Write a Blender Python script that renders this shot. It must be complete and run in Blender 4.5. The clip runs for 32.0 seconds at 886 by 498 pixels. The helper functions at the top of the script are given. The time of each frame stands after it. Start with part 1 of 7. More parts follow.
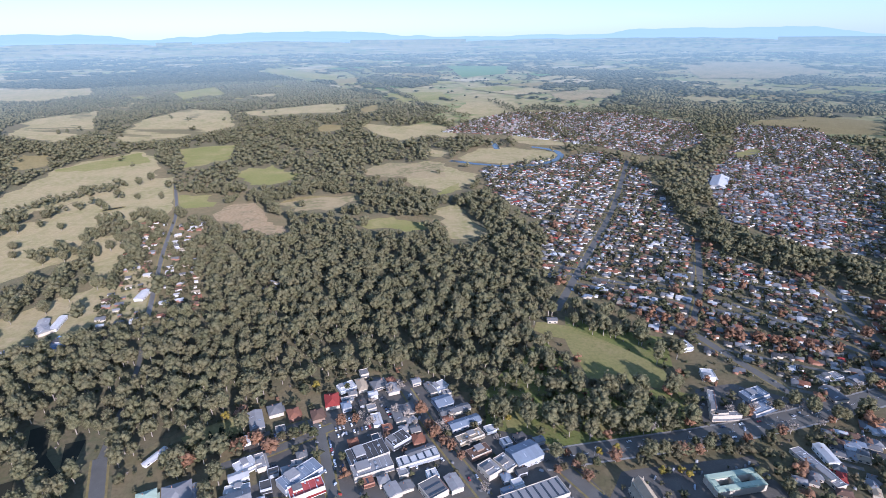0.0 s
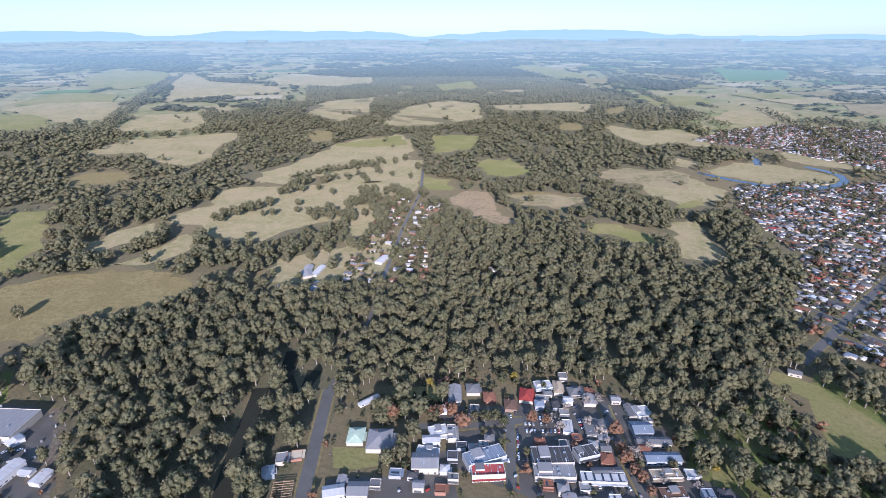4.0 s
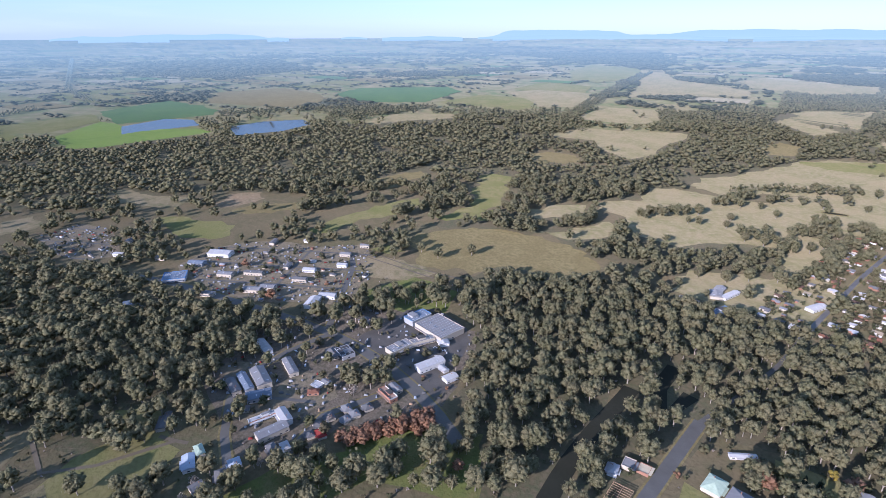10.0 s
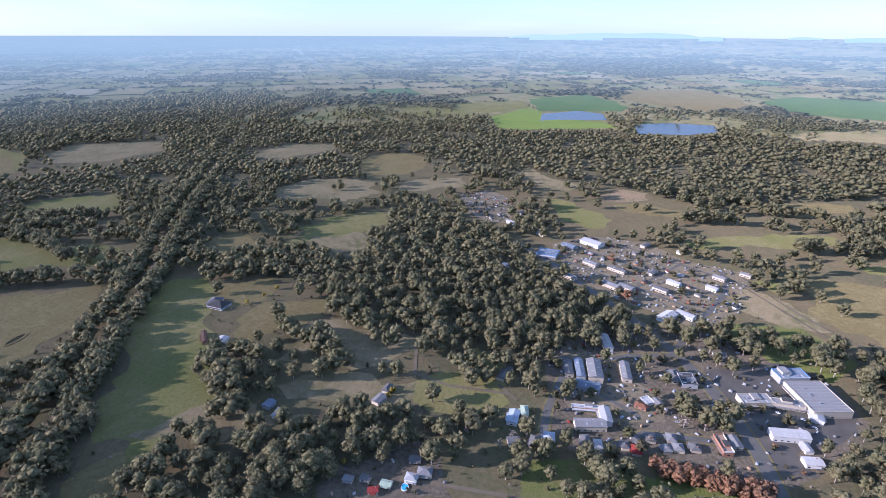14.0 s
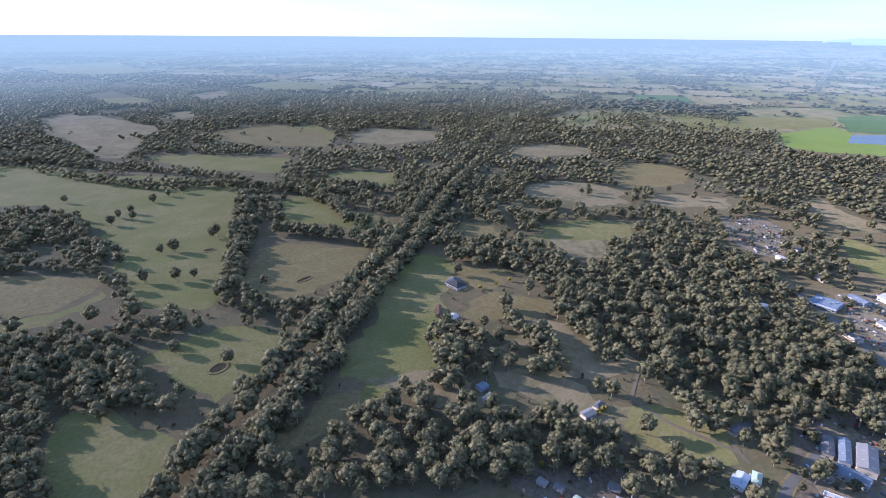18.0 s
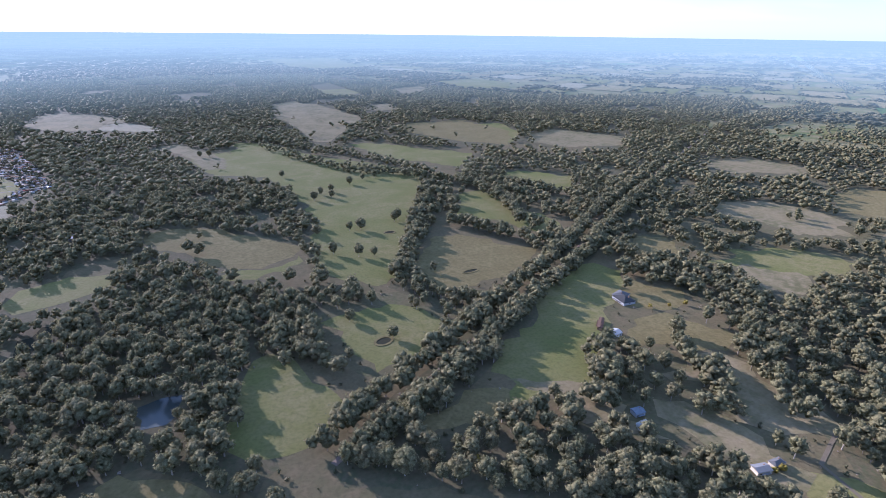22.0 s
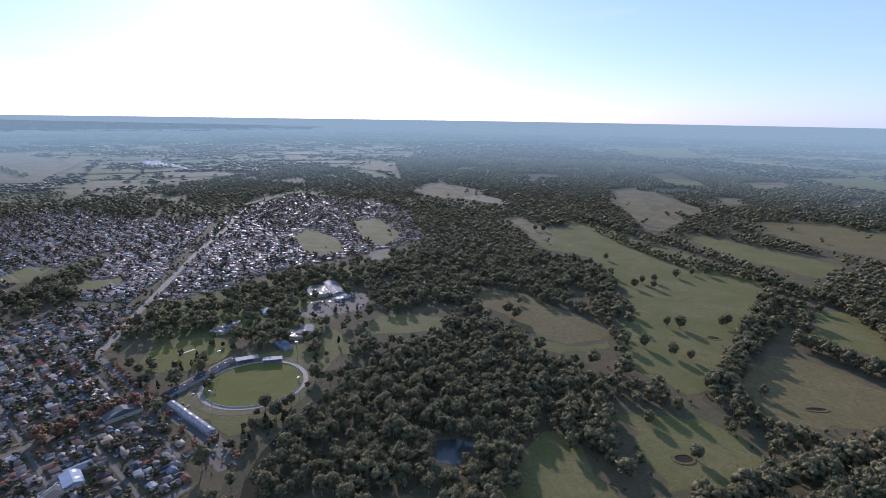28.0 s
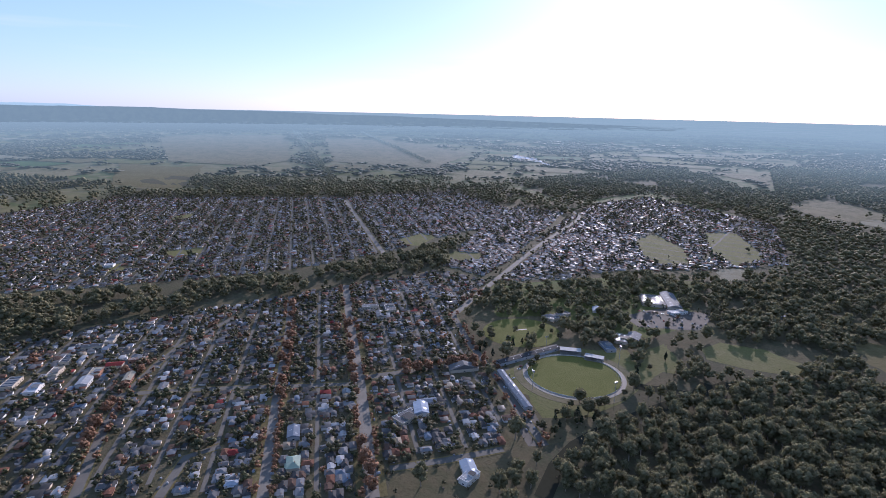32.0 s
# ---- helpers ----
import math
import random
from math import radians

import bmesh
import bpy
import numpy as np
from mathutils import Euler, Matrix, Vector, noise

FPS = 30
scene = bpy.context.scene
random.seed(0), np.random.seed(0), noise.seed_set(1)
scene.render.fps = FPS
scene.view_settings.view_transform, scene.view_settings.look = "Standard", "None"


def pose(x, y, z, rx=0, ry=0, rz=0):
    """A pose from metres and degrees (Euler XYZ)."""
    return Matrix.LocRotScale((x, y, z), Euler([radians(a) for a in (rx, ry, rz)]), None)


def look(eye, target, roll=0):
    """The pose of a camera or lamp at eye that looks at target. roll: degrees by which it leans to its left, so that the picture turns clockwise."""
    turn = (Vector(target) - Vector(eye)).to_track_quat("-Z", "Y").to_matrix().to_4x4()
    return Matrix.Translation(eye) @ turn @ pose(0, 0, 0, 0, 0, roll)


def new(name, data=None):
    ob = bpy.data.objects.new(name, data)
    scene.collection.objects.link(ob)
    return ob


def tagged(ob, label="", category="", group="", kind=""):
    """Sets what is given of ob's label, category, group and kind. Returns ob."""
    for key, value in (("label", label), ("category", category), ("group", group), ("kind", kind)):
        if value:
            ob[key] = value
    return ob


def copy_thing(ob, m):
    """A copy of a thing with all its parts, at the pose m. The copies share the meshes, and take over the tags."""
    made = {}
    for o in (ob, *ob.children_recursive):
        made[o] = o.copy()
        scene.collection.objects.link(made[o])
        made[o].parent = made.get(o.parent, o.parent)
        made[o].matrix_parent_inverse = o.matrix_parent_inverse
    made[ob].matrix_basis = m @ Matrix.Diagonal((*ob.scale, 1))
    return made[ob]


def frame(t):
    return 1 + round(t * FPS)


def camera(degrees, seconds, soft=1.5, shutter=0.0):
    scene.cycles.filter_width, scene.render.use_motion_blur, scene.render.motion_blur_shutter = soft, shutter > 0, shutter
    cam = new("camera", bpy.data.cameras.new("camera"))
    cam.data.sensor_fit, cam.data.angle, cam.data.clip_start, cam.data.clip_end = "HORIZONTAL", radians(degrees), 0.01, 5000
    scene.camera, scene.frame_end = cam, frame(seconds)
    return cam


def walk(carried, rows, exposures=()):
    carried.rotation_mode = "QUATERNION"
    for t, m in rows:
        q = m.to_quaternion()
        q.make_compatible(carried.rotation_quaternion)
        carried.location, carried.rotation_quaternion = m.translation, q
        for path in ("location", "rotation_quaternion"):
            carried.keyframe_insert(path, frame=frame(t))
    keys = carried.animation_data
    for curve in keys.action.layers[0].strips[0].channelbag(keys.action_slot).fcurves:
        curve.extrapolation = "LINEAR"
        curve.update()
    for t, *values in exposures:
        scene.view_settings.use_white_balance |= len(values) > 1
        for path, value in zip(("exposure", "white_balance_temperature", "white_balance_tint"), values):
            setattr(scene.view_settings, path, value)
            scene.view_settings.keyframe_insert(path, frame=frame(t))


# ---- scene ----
cam = camera(79.43, 32.0, soft=0.8)
# seconds, stops, kelvin, tint: the clip's camera closes down as it turns into the sun
EXPOSURE = [(0.0, 0.82, 5280, 26), (9.0, 0.72, 5270, 28), (14.0, 1.0, 5420, 33), (19.0, 1.2, 5390, 33), (23.0, 1.32, 5360, 33), (24.0, 1.36, 5360, 33), (25.0, 1.4, 5410, 32), (25.5, 1.22, 5450, 32), (28.0, 0.52, 5640, 30), (32.0, 0.56, 5660, 30)]
PATH = [
    (0.0, (0.0, 0.0, 350.0), (0.000, 92.724, 312.553), -0.584),
    (0.5, (0.0, 0.0, 350.0), (-2.509, 92.686, 312.544), -0.649),
    (1.0, (0.0, 0.0, 350.0), (-5.311, 92.575, 312.562), -0.612),
    (1.5, (0.0, 0.0, 350.0), (-7.837, 92.386, 312.538), -0.597),
    (2.0, (0.0, 0.0, 350.0), (-11.007, 92.061, 312.536), -0.487),
    (2.5, (0.0, 0.0, 350.0), (-15.751, 91.373, 312.545), -0.412),
    (3.0, (0.0, 0.0, 350.0), (-22.943, 89.840, 312.552), -0.375),
    (3.5, (0.0, 0.0, 350.0), (-31.220, 87.291, 312.510), -0.324),
    (4.0, (0.0, 0.0, 350.0), (-39.310, 83.964, 312.520), -0.193),
    (4.5, (0.0, 0.0, 350.0), (-46.404, 80.246, 312.486), -0.085),
    (6.5, (0.0, 0.0, 350.0), (-63.893, 67.185, 312.531), -0.518),
    (7.0, (0.0, 0.0, 350.0), (-67.894, 63.182, 312.603), -0.402),
    (7.5, (0.0, 0.0, 350.0), (-71.827, 58.624, 312.529), -0.469),
    (8.0, (0.0, 0.0, 350.0), (-75.350, 54.057, 312.580), -0.394),
    (8.5, (0.0, 0.0, 350.0), (-78.482, 49.386, 312.563), -0.360),
    (9.0, (0.0, 0.0, 350.0), (-81.639, 44.005, 312.603), -0.228),
    (9.5, (0.0, 0.0, 350.0), (-84.579, 38.012, 312.563), -0.157),
    (10.0, (0.0, 0.0, 350.0), (-87.384, 30.952, 312.503), -0.108),
    (10.5, (0.0, 0.0, 350.0), (-89.920, 22.518, 312.486), 0.039),
    (11.0, (0.0, 0.0, 350.0), (-91.706, 13.597, 312.515), 0.092),
    (11.5, (0.0, 0.0, 350.0), (-92.528, 5.119, 312.420), 0.091),
    (12.0, (0.0, 0.0, 350.0), (-92.621, -2.716, 312.398), 0.044),
    (12.5, (0.0, 0.0, 350.0), (-92.003, -10.716, 312.309), 0.162),
    (13.0, (0.0, 0.0, 350.0), (-90.650, -19.006, 312.298), 0.225),
    (13.5, (0.0, 0.0, 350.0), (-88.690, -26.667, 312.278), 0.291),
    (14.0, (0.0, 0.0, 350.0), (-86.178, -33.888, 312.252), 0.268),
    (14.5, (0.0, 0.0, 350.0), (-83.903, -39.225, 312.296), 0.404),
    (16.5, (0.0, 0.0, 350.0), (-74.335, -55.297, 312.362), 0.494),
    (17.0, (0.0, 0.0, 350.0), (-70.589, -60.013, 312.374), 0.461),
    (17.5, (0.0, 0.0, 350.0), (-66.293, -64.737, 312.392), 0.496),
    (18.0, (0.0, 0.0, 350.0), (-61.527, -69.265, 312.360), 0.467),
    (18.5, (0.0, 0.0, 350.0), (-56.906, -73.108, 312.359), 0.563),
    (19.0, (0.0, 0.0, 350.0), (-52.582, -76.305, 312.415), 0.549),
    (19.5, (0.0, 0.0, 350.0), (-48.697, -78.868, 312.470), 0.558),
    (20.0, (0.0, 0.0, 350.0), (-45.490, -80.789, 312.532), 0.636),
    (20.5, (0.0, 0.0, 350.0), (-43.055, -82.121, 312.552), 0.590),
    (21.0, (0.0, 0.0, 350.0), (-40.465, -83.438, 312.574), 0.618),
    (21.5, (0.0, 0.0, 350.0), (-38.108, -84.444, 312.357), 0.617),
    (22.0, (0.0, 0.0, 350.0), (-35.186, -85.570, 312.055), 0.665),
    (22.5, (0.0, 0.0, 350.0), (-31.583, -86.407, 310.805), 0.710),
    (23.0, (0.0, 0.0, 350.0), (-28.090, -87.581, 310.750), 0.642),
    (23.5, (0.0, 0.0, 350.0), (-23.833, -88.839, 310.761), 0.667),
    (24.0, (0.0, 0.0, 350.0), (-20.086, -90.769, 313.155), 0.743),
    (24.5, (0.0, 0.0, 350.0), (-16.425, -93.902, 319.791), 0.768),
    (25.0, (0.0, 0.0, 350.0), (-12.114, -96.293, 325.899), 0.754),
    (25.5, (0.0, 0.0, 350.0), (-7.423, -96.776, 325.930), 0.779),
    (27.5, (0.0, 0.0, 350.0), (13.951, -96.047, 325.910), 0.830),
    (28.0, (0.0, 0.0, 350.0), (20.907, -94.750, 325.806), 0.898),
    (28.5, (0.0, 0.0, 350.0), (29.643, -92.352, 325.660), 0.981),
    (29.0, (0.0, 0.0, 350.0), (39.287, -88.617, 325.432), 0.991),
    (29.5, (0.0, 0.0, 350.0), (48.272, -84.024, 325.305), 1.145),
    (30.0, (0.0, 0.0, 350.0), (54.347, -80.194, 325.194), 1.215),
    (30.5, (0.0, 0.0, 350.0), (58.767, -76.972, 325.066), 1.194),
    (31.0, (0.0, 0.0, 350.0), (63.512, -73.075, 324.973), 1.206),
    (31.5, (0.0, 0.0, 350.0), (68.586, -68.301, 324.881), 1.247),
    (32.0, (0.0, 0.0, 350.0), (72.856, -63.675, 324.751), 1.284),
]
walk(cam, [(t, look(eye, target, roll)) for t, eye, target, roll in PATH], EXPOSURE)

# ---- light ----
SUN_AZ, SUN_EL = 209.0, 19.5          # degrees to the left of +y, degrees above the plain
sun_way = Vector((-math.sin(radians(SUN_AZ)) * math.cos(radians(SUN_EL)), math.cos(radians(SUN_AZ)) * math.cos(radians(SUN_EL)), math.sin(radians(SUN_EL))))
sun = new("sun", bpy.data.lights.new("sun", "SUN"))
sun.data.energy, sun.data.angle, sun.data.color = 5.0, radians(0.55), (1.0, 0.91, 0.78)
sun.matrix_world = look(sun_way * 100, (0, 0, 0))

world = bpy.data.worlds.new("sky")
scene.world = world
world.use_nodes = True
wn, wl = world.node_tree.nodes, world.node_tree.links
sky = wn.new("ShaderNodeTexSky")
sky.sky_type, sky.sun_disc = "NISHITA", False
sky.sun_elevation, sky.sun_rotation = radians(SUN_EL), radians(360 - SUN_AZ)
sky.altitude, sky.air_density, sky.dust_density, sky.ozone_density = 400, 1.0, 0.45, 2.4
pale = wn.new("ShaderNodeMix")             # thin high cloud: an even pale blue over the clear sky
pale.data_type = "RGBA"
pale.inputs["Factor"].default_value = 0.58
pale.inputs["B"].default_value = (2.15, 3.4, 4.8, 1)
wl.new(sky.outputs["Color"], pale.inputs["A"])
# a few thin streaks of high cloud, drawn out along the horizon
away = wn.new("ShaderNodeTexCoord")
flat_way = wn.new("ShaderNodeMapping")
flat_way.inputs["Scale"].default_value = (2.2, 2.2, 26)
wl.new(away.outputs["Generated"], flat_way.inputs["Vector"])
streak = wn.new("ShaderNodeTexNoise")
streak.inputs["Scale"].default_value, streak.inputs["Detail"].default_value, streak.inputs["Distortion"].default_value = 1.0, 5.0, 0.4
wl.new(flat_way.outputs["Vector"], streak.inputs["Vector"])
thin = wn.new("ShaderNodeMapRange")
thin.inputs["From Min"].default_value, thin.inputs["From Max"].default_value, thin.inputs["To Max"].default_value = 0.56, 0.8, 0.4
wl.new(streak.outputs["Fac"], thin.inputs["Value"])
cloud = wn.new("ShaderNodeMix")
cloud.data_type = "RGBA"
cloud.inputs["B"].default_value = (4.4, 5.0, 5.5, 1)
wl.new(thin.outputs["Result"], cloud.inputs["Factor"])
wl.new(pale.outputs["Result"], cloud.inputs["A"])
wl.new(cloud.outputs["Result"], wn["Background"].inputs["Color"])
wn["Background"].inputs["Strength"].default_value = 0.125

# ---- materials ----
EYE = 350.0
NEAR_EDGE, FAR_EDGE = 2200.0, 4900.0   # the plain is true to size up to NEAR_EDGE; the distance behind it closes in to FAR_EDGE


def node_mat(name):
    m = bpy.data.materials.new(name)
    m.use_nodes = True
    return m, m.node_tree.nodes, m.node_tree.links, m.node_tree.nodes["Principled BSDF"]


def coords(n, l, scale):
    """World coordinates in metres, times scale."""
    g = n.new("ShaderNodeNewGeometry")
    v = n.new("ShaderNodeVectorMath")
    v.operation = "SCALE"
    v.inputs["Scale"].default_value = scale
    l.new(g.outputs["Position"], v.inputs[0])
    return v.outputs["Vector"]


def noise_fac(n, l, scale, low=0.35, high=0.65, detail=4.0, distortion=0.0):
    t = n.new("ShaderNodeTexNoise")
    t.inputs["Scale"].default_value = 1.0
    t.inputs["Detail"].default_value = detail
    t.inputs["Distortion"].default_value = distortion
    l.new(coords(n, l, scale), t.inputs["Vector"])
    r = n.new("ShaderNodeMapRange")
    r.inputs["From Min"].default_value, r.inputs["From Max"].default_value = low, high
    l.new(t.outputs["Fac"], r.inputs["Value"])
    return r.outputs["Result"]


def mix(n, l, fac, a, b):
    x = n.new("ShaderNodeMix")
    x.data_type = "RGBA"
    for sock, val in ((x.inputs["Factor"], fac), (x.inputs["A"], a), (x.inputs["B"], b)):
        if isinstance(val, (tuple, list)):
            sock.default_value = (*val, 1) if len(val) == 3 else val
        elif isinstance(val, (int, float)):
            sock.default_value = val
        else:
            l.new(val, sock)
    return x.outputs["Result"]


def bump(n, l, p, height, strength, distance):
    b = n.new("ShaderNodeBump")
    b.inputs["Strength"].default_value, b.inputs["Distance"].default_value = strength, distance
    l.new(height, b.inputs["Height"])
    l.new(b.outputs["Normal"], p.inputs["Normal"])


def painted_haze(m, amount):
    """Haze painted as blue emission on all beyond the near edge of the plain."""
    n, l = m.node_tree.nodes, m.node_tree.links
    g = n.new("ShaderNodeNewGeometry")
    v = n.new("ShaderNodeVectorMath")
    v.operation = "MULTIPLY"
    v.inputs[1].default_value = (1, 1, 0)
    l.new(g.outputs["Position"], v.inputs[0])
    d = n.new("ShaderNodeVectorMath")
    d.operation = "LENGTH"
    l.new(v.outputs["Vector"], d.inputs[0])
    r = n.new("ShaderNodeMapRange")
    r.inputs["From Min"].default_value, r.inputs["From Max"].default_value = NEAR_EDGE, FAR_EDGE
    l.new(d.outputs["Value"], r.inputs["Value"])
    slow = n.new("ShaderNodeMath")              # painted haze thin at first, thick only far out
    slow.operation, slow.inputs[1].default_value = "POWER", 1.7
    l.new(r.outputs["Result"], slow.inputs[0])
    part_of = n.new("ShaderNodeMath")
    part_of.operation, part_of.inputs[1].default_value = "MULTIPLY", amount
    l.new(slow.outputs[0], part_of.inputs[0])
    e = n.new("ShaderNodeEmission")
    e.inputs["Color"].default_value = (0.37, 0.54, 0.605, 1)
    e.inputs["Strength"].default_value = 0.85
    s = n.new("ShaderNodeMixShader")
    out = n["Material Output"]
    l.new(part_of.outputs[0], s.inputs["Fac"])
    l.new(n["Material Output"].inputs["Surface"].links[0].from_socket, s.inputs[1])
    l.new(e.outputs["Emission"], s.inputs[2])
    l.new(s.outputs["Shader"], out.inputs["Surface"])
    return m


def land(name, a, b, c, big=0.012, fine=0.25, rough=0.95, haze_amount=0.6):
    """Open land: two soils in broad patches, a third in fine tufts, with light relief."""
    m, n, l, p = node_mat(name)
    broad = noise_fac(n, l, big, 0.38, 0.62, 6, 0.6)
    mid = noise_fac(n, l, big * 6, 0.42, 0.68, 6)
    tuft = noise_fac(n, l, fine, 0.42, 0.75, 3)
    col = mix(n, l, broad, a, b)
    col = mix(n, l, mid, col, c)
    k = n.new("ShaderNodeMath")
    k.operation = "MULTIPLY"
    k.inputs[1].default_value = 0.45
    l.new(tuft, k.inputs[0])
    col = mix(n, l, k.outputs[0], col, tuple(v * 0.55 for v in a))
    worn = noise_fac(n, l, big * 2.3, 0.6, 0.7, 7, 1.4)          # bare and trodden patches with ragged edges
    k2 = n.new("ShaderNodeMath")
    k2.operation = "MULTIPLY"
    k2.inputs[1].default_value = 0.5
    l.new(worn, k2.inputs[0])
    col = mix(n, l, k2.outputs[0], col, tuple(v * 0.5 + 0.45 * c[i] for i, v in enumerate(b)))
    l.new(col, p.inputs["Base Color"])
    p.inputs["Roughness"].default_value = rough
    p.inputs["Diffuse Roughness"].default_value = 0.6
    p.inputs["Specular IOR Level"].default_value = 0.05
    bump(n, l, p, tuft, 0.6, 0.4)
    # distant land gets its haze painted over it as emission
    if haze_amount:
        painted_haze(m, haze_amount)
    return m


def leafy(name, a, b, c, haze_amount=0.0, sheen=0.25):
    """Foliage: each clump its own green, with patches of trees that differ."""
    m, n, l, p = node_mat(name)
    g = n.new("ShaderNodeNewGeometry")
    col = mix(n, l, g.outputs["Random Per Island"], a, b)
    patch = noise_fac(n, l, 0.045, 0.4, 0.68, 3)
    k = n.new("ShaderNodeMath")
    k.operation = "MULTIPLY"
    k.inputs[1].default_value = 0.7
    l.new(patch, k.inputs[0])
    col = mix(n, l, k.outputs[0], col, c)
    leaf = noise_fac(n, l, 0.9, 0.35, 0.7, 3)
    dark = mix(n, l, leaf, tuple(v * 0.6 for v in a), (1, 1, 1))
    x = n.new("ShaderNodeMix")
    x.data_type, x.blend_type = "RGBA", "MULTIPLY"
    x.inputs["Factor"].default_value = 0.5
    l.new(col, x.inputs["A"])
    l.new(dark, x.inputs["B"])
    l.new(x.outputs["Result"], p.inputs["Base Color"])
    p.inputs["Roughness"].default_value = 0.75
    p.inputs["Specular IOR Level"].default_value = sheen
    bump(n, l, p, leaf, 0.8, 0.5)
    # thin leaves let light through
    through_leaf = n.new("ShaderNodeBsdfTranslucent")
    l.new(x.outputs["Result"], through_leaf.inputs["Color"])
    both = n.new("ShaderNodeMixShader")
    both.inputs["Fac"].default_value = 0.3
    l.new(p.outputs["BSDF"], both.inputs[1])
    l.new(through_leaf.outputs["BSDF"], both.inputs[2])
    l.new(both.outputs["Shader"], n["Material Output"].inputs["Surface"])
    # haze on far crowns is emission mixed into the leaf colour
    if haze_amount:
        painted_haze(m, haze_amount)
    return m


def surface(name, col, rough=0.7, metal=0.0, vary=0.25, scale=0.35, grain=3.0, spec=0.4, by_object=0.0):
    """Built surfaces: stains in two sizes, fine grain, and a little difference from piece to piece."""
    m, n, l, p = node_mat(name)
    stain = noise_fac(n, l, scale, 0.3, 0.75, 5)
    fine = noise_fac(n, l, grain, 0.3, 0.7, 3)
    c = mix(n, l, stain, col, tuple(v * (1 - vary) for v in col))
    c2 = mix(n, l, fine, c, tuple(v * (1 - vary * 0.6) for v in col))
    if by_object:
        o = n.new("ShaderNodeObjectInfo")
        c2 = mix(n, l, o.outputs["Random"], c2, tuple(v * (1 - by_object) for v in col))
    l.new(c2, p.inputs["Base Color"])
    p.inputs["Roughness"].default_value, p.inputs["Metallic"].default_value = rough, metal
    p.inputs["Specular IOR Level"].default_value = spec
    bump(n, l, p, fine, 0.15, 0.05)
    return m


def sheet_roof(name, col, rough=0.4, metal=0.25):
    """Ribbed sheet roofing with weathering; the ribs run down the slope in the sheet's own space."""
    m = surface(name, col, rough, metal, 0.35, 0.3, 2.0, 0.06 if rough > 0.8 else 0.12, 0.3)
    n, l, p = m.node_tree.nodes, m.node_tree.links, m.node_tree.nodes["Principled BSDF"]
    tc = n.new("ShaderNodeTexCoord")
    xyz = n.new("ShaderNodeSeparateXYZ")
    l.new(tc.outputs["Object"], xyz.inputs[0])
    k = n.new("ShaderNodeMath")
    k.operation, k.inputs[1].default_value = "DIVIDE", 2.4
    l.new(xyz.outputs["X"], k.inputs[0])
    fl = n.new("ShaderNodeMath")
    fl.operation = "FLOOR"
    l.new(k.outputs[0], fl.inputs[0])
    w = n.new("ShaderNodeTexWhiteNoise")
    w.noise_dimensions = "1D"
    l.new(fl.outputs[0], w.inputs["W"])
    half = n.new("ShaderNodeMath")
    half.operation, half.inputs[1].default_value = "MULTIPLY", 0.55
    l.new(w.outputs["Value"], half.inputs[0])
    old = p.inputs["Base Color"].links[0].from_socket
    l.new(mix(n, l, half.outputs[0], old, tuple(v * 0.62 for v in col)), p.inputs["Base Color"])
    p.inputs["Diffuse Roughness"].default_value = 0.6
    if rough < 0.8:                               # old sheets are dull, a few new ones still shine
        g = n.new("ShaderNodeNewGeometry")
        worn = n.new("ShaderNodeMapRange")
        worn.inputs["To Min"].default_value, worn.inputs["To Max"].default_value = rough, 1.3
        l.new(g.outputs["Random Per Island"], worn.inputs["Value"])
        l.new(worn.outputs["Result"], p.inputs["Roughness"])
    return m


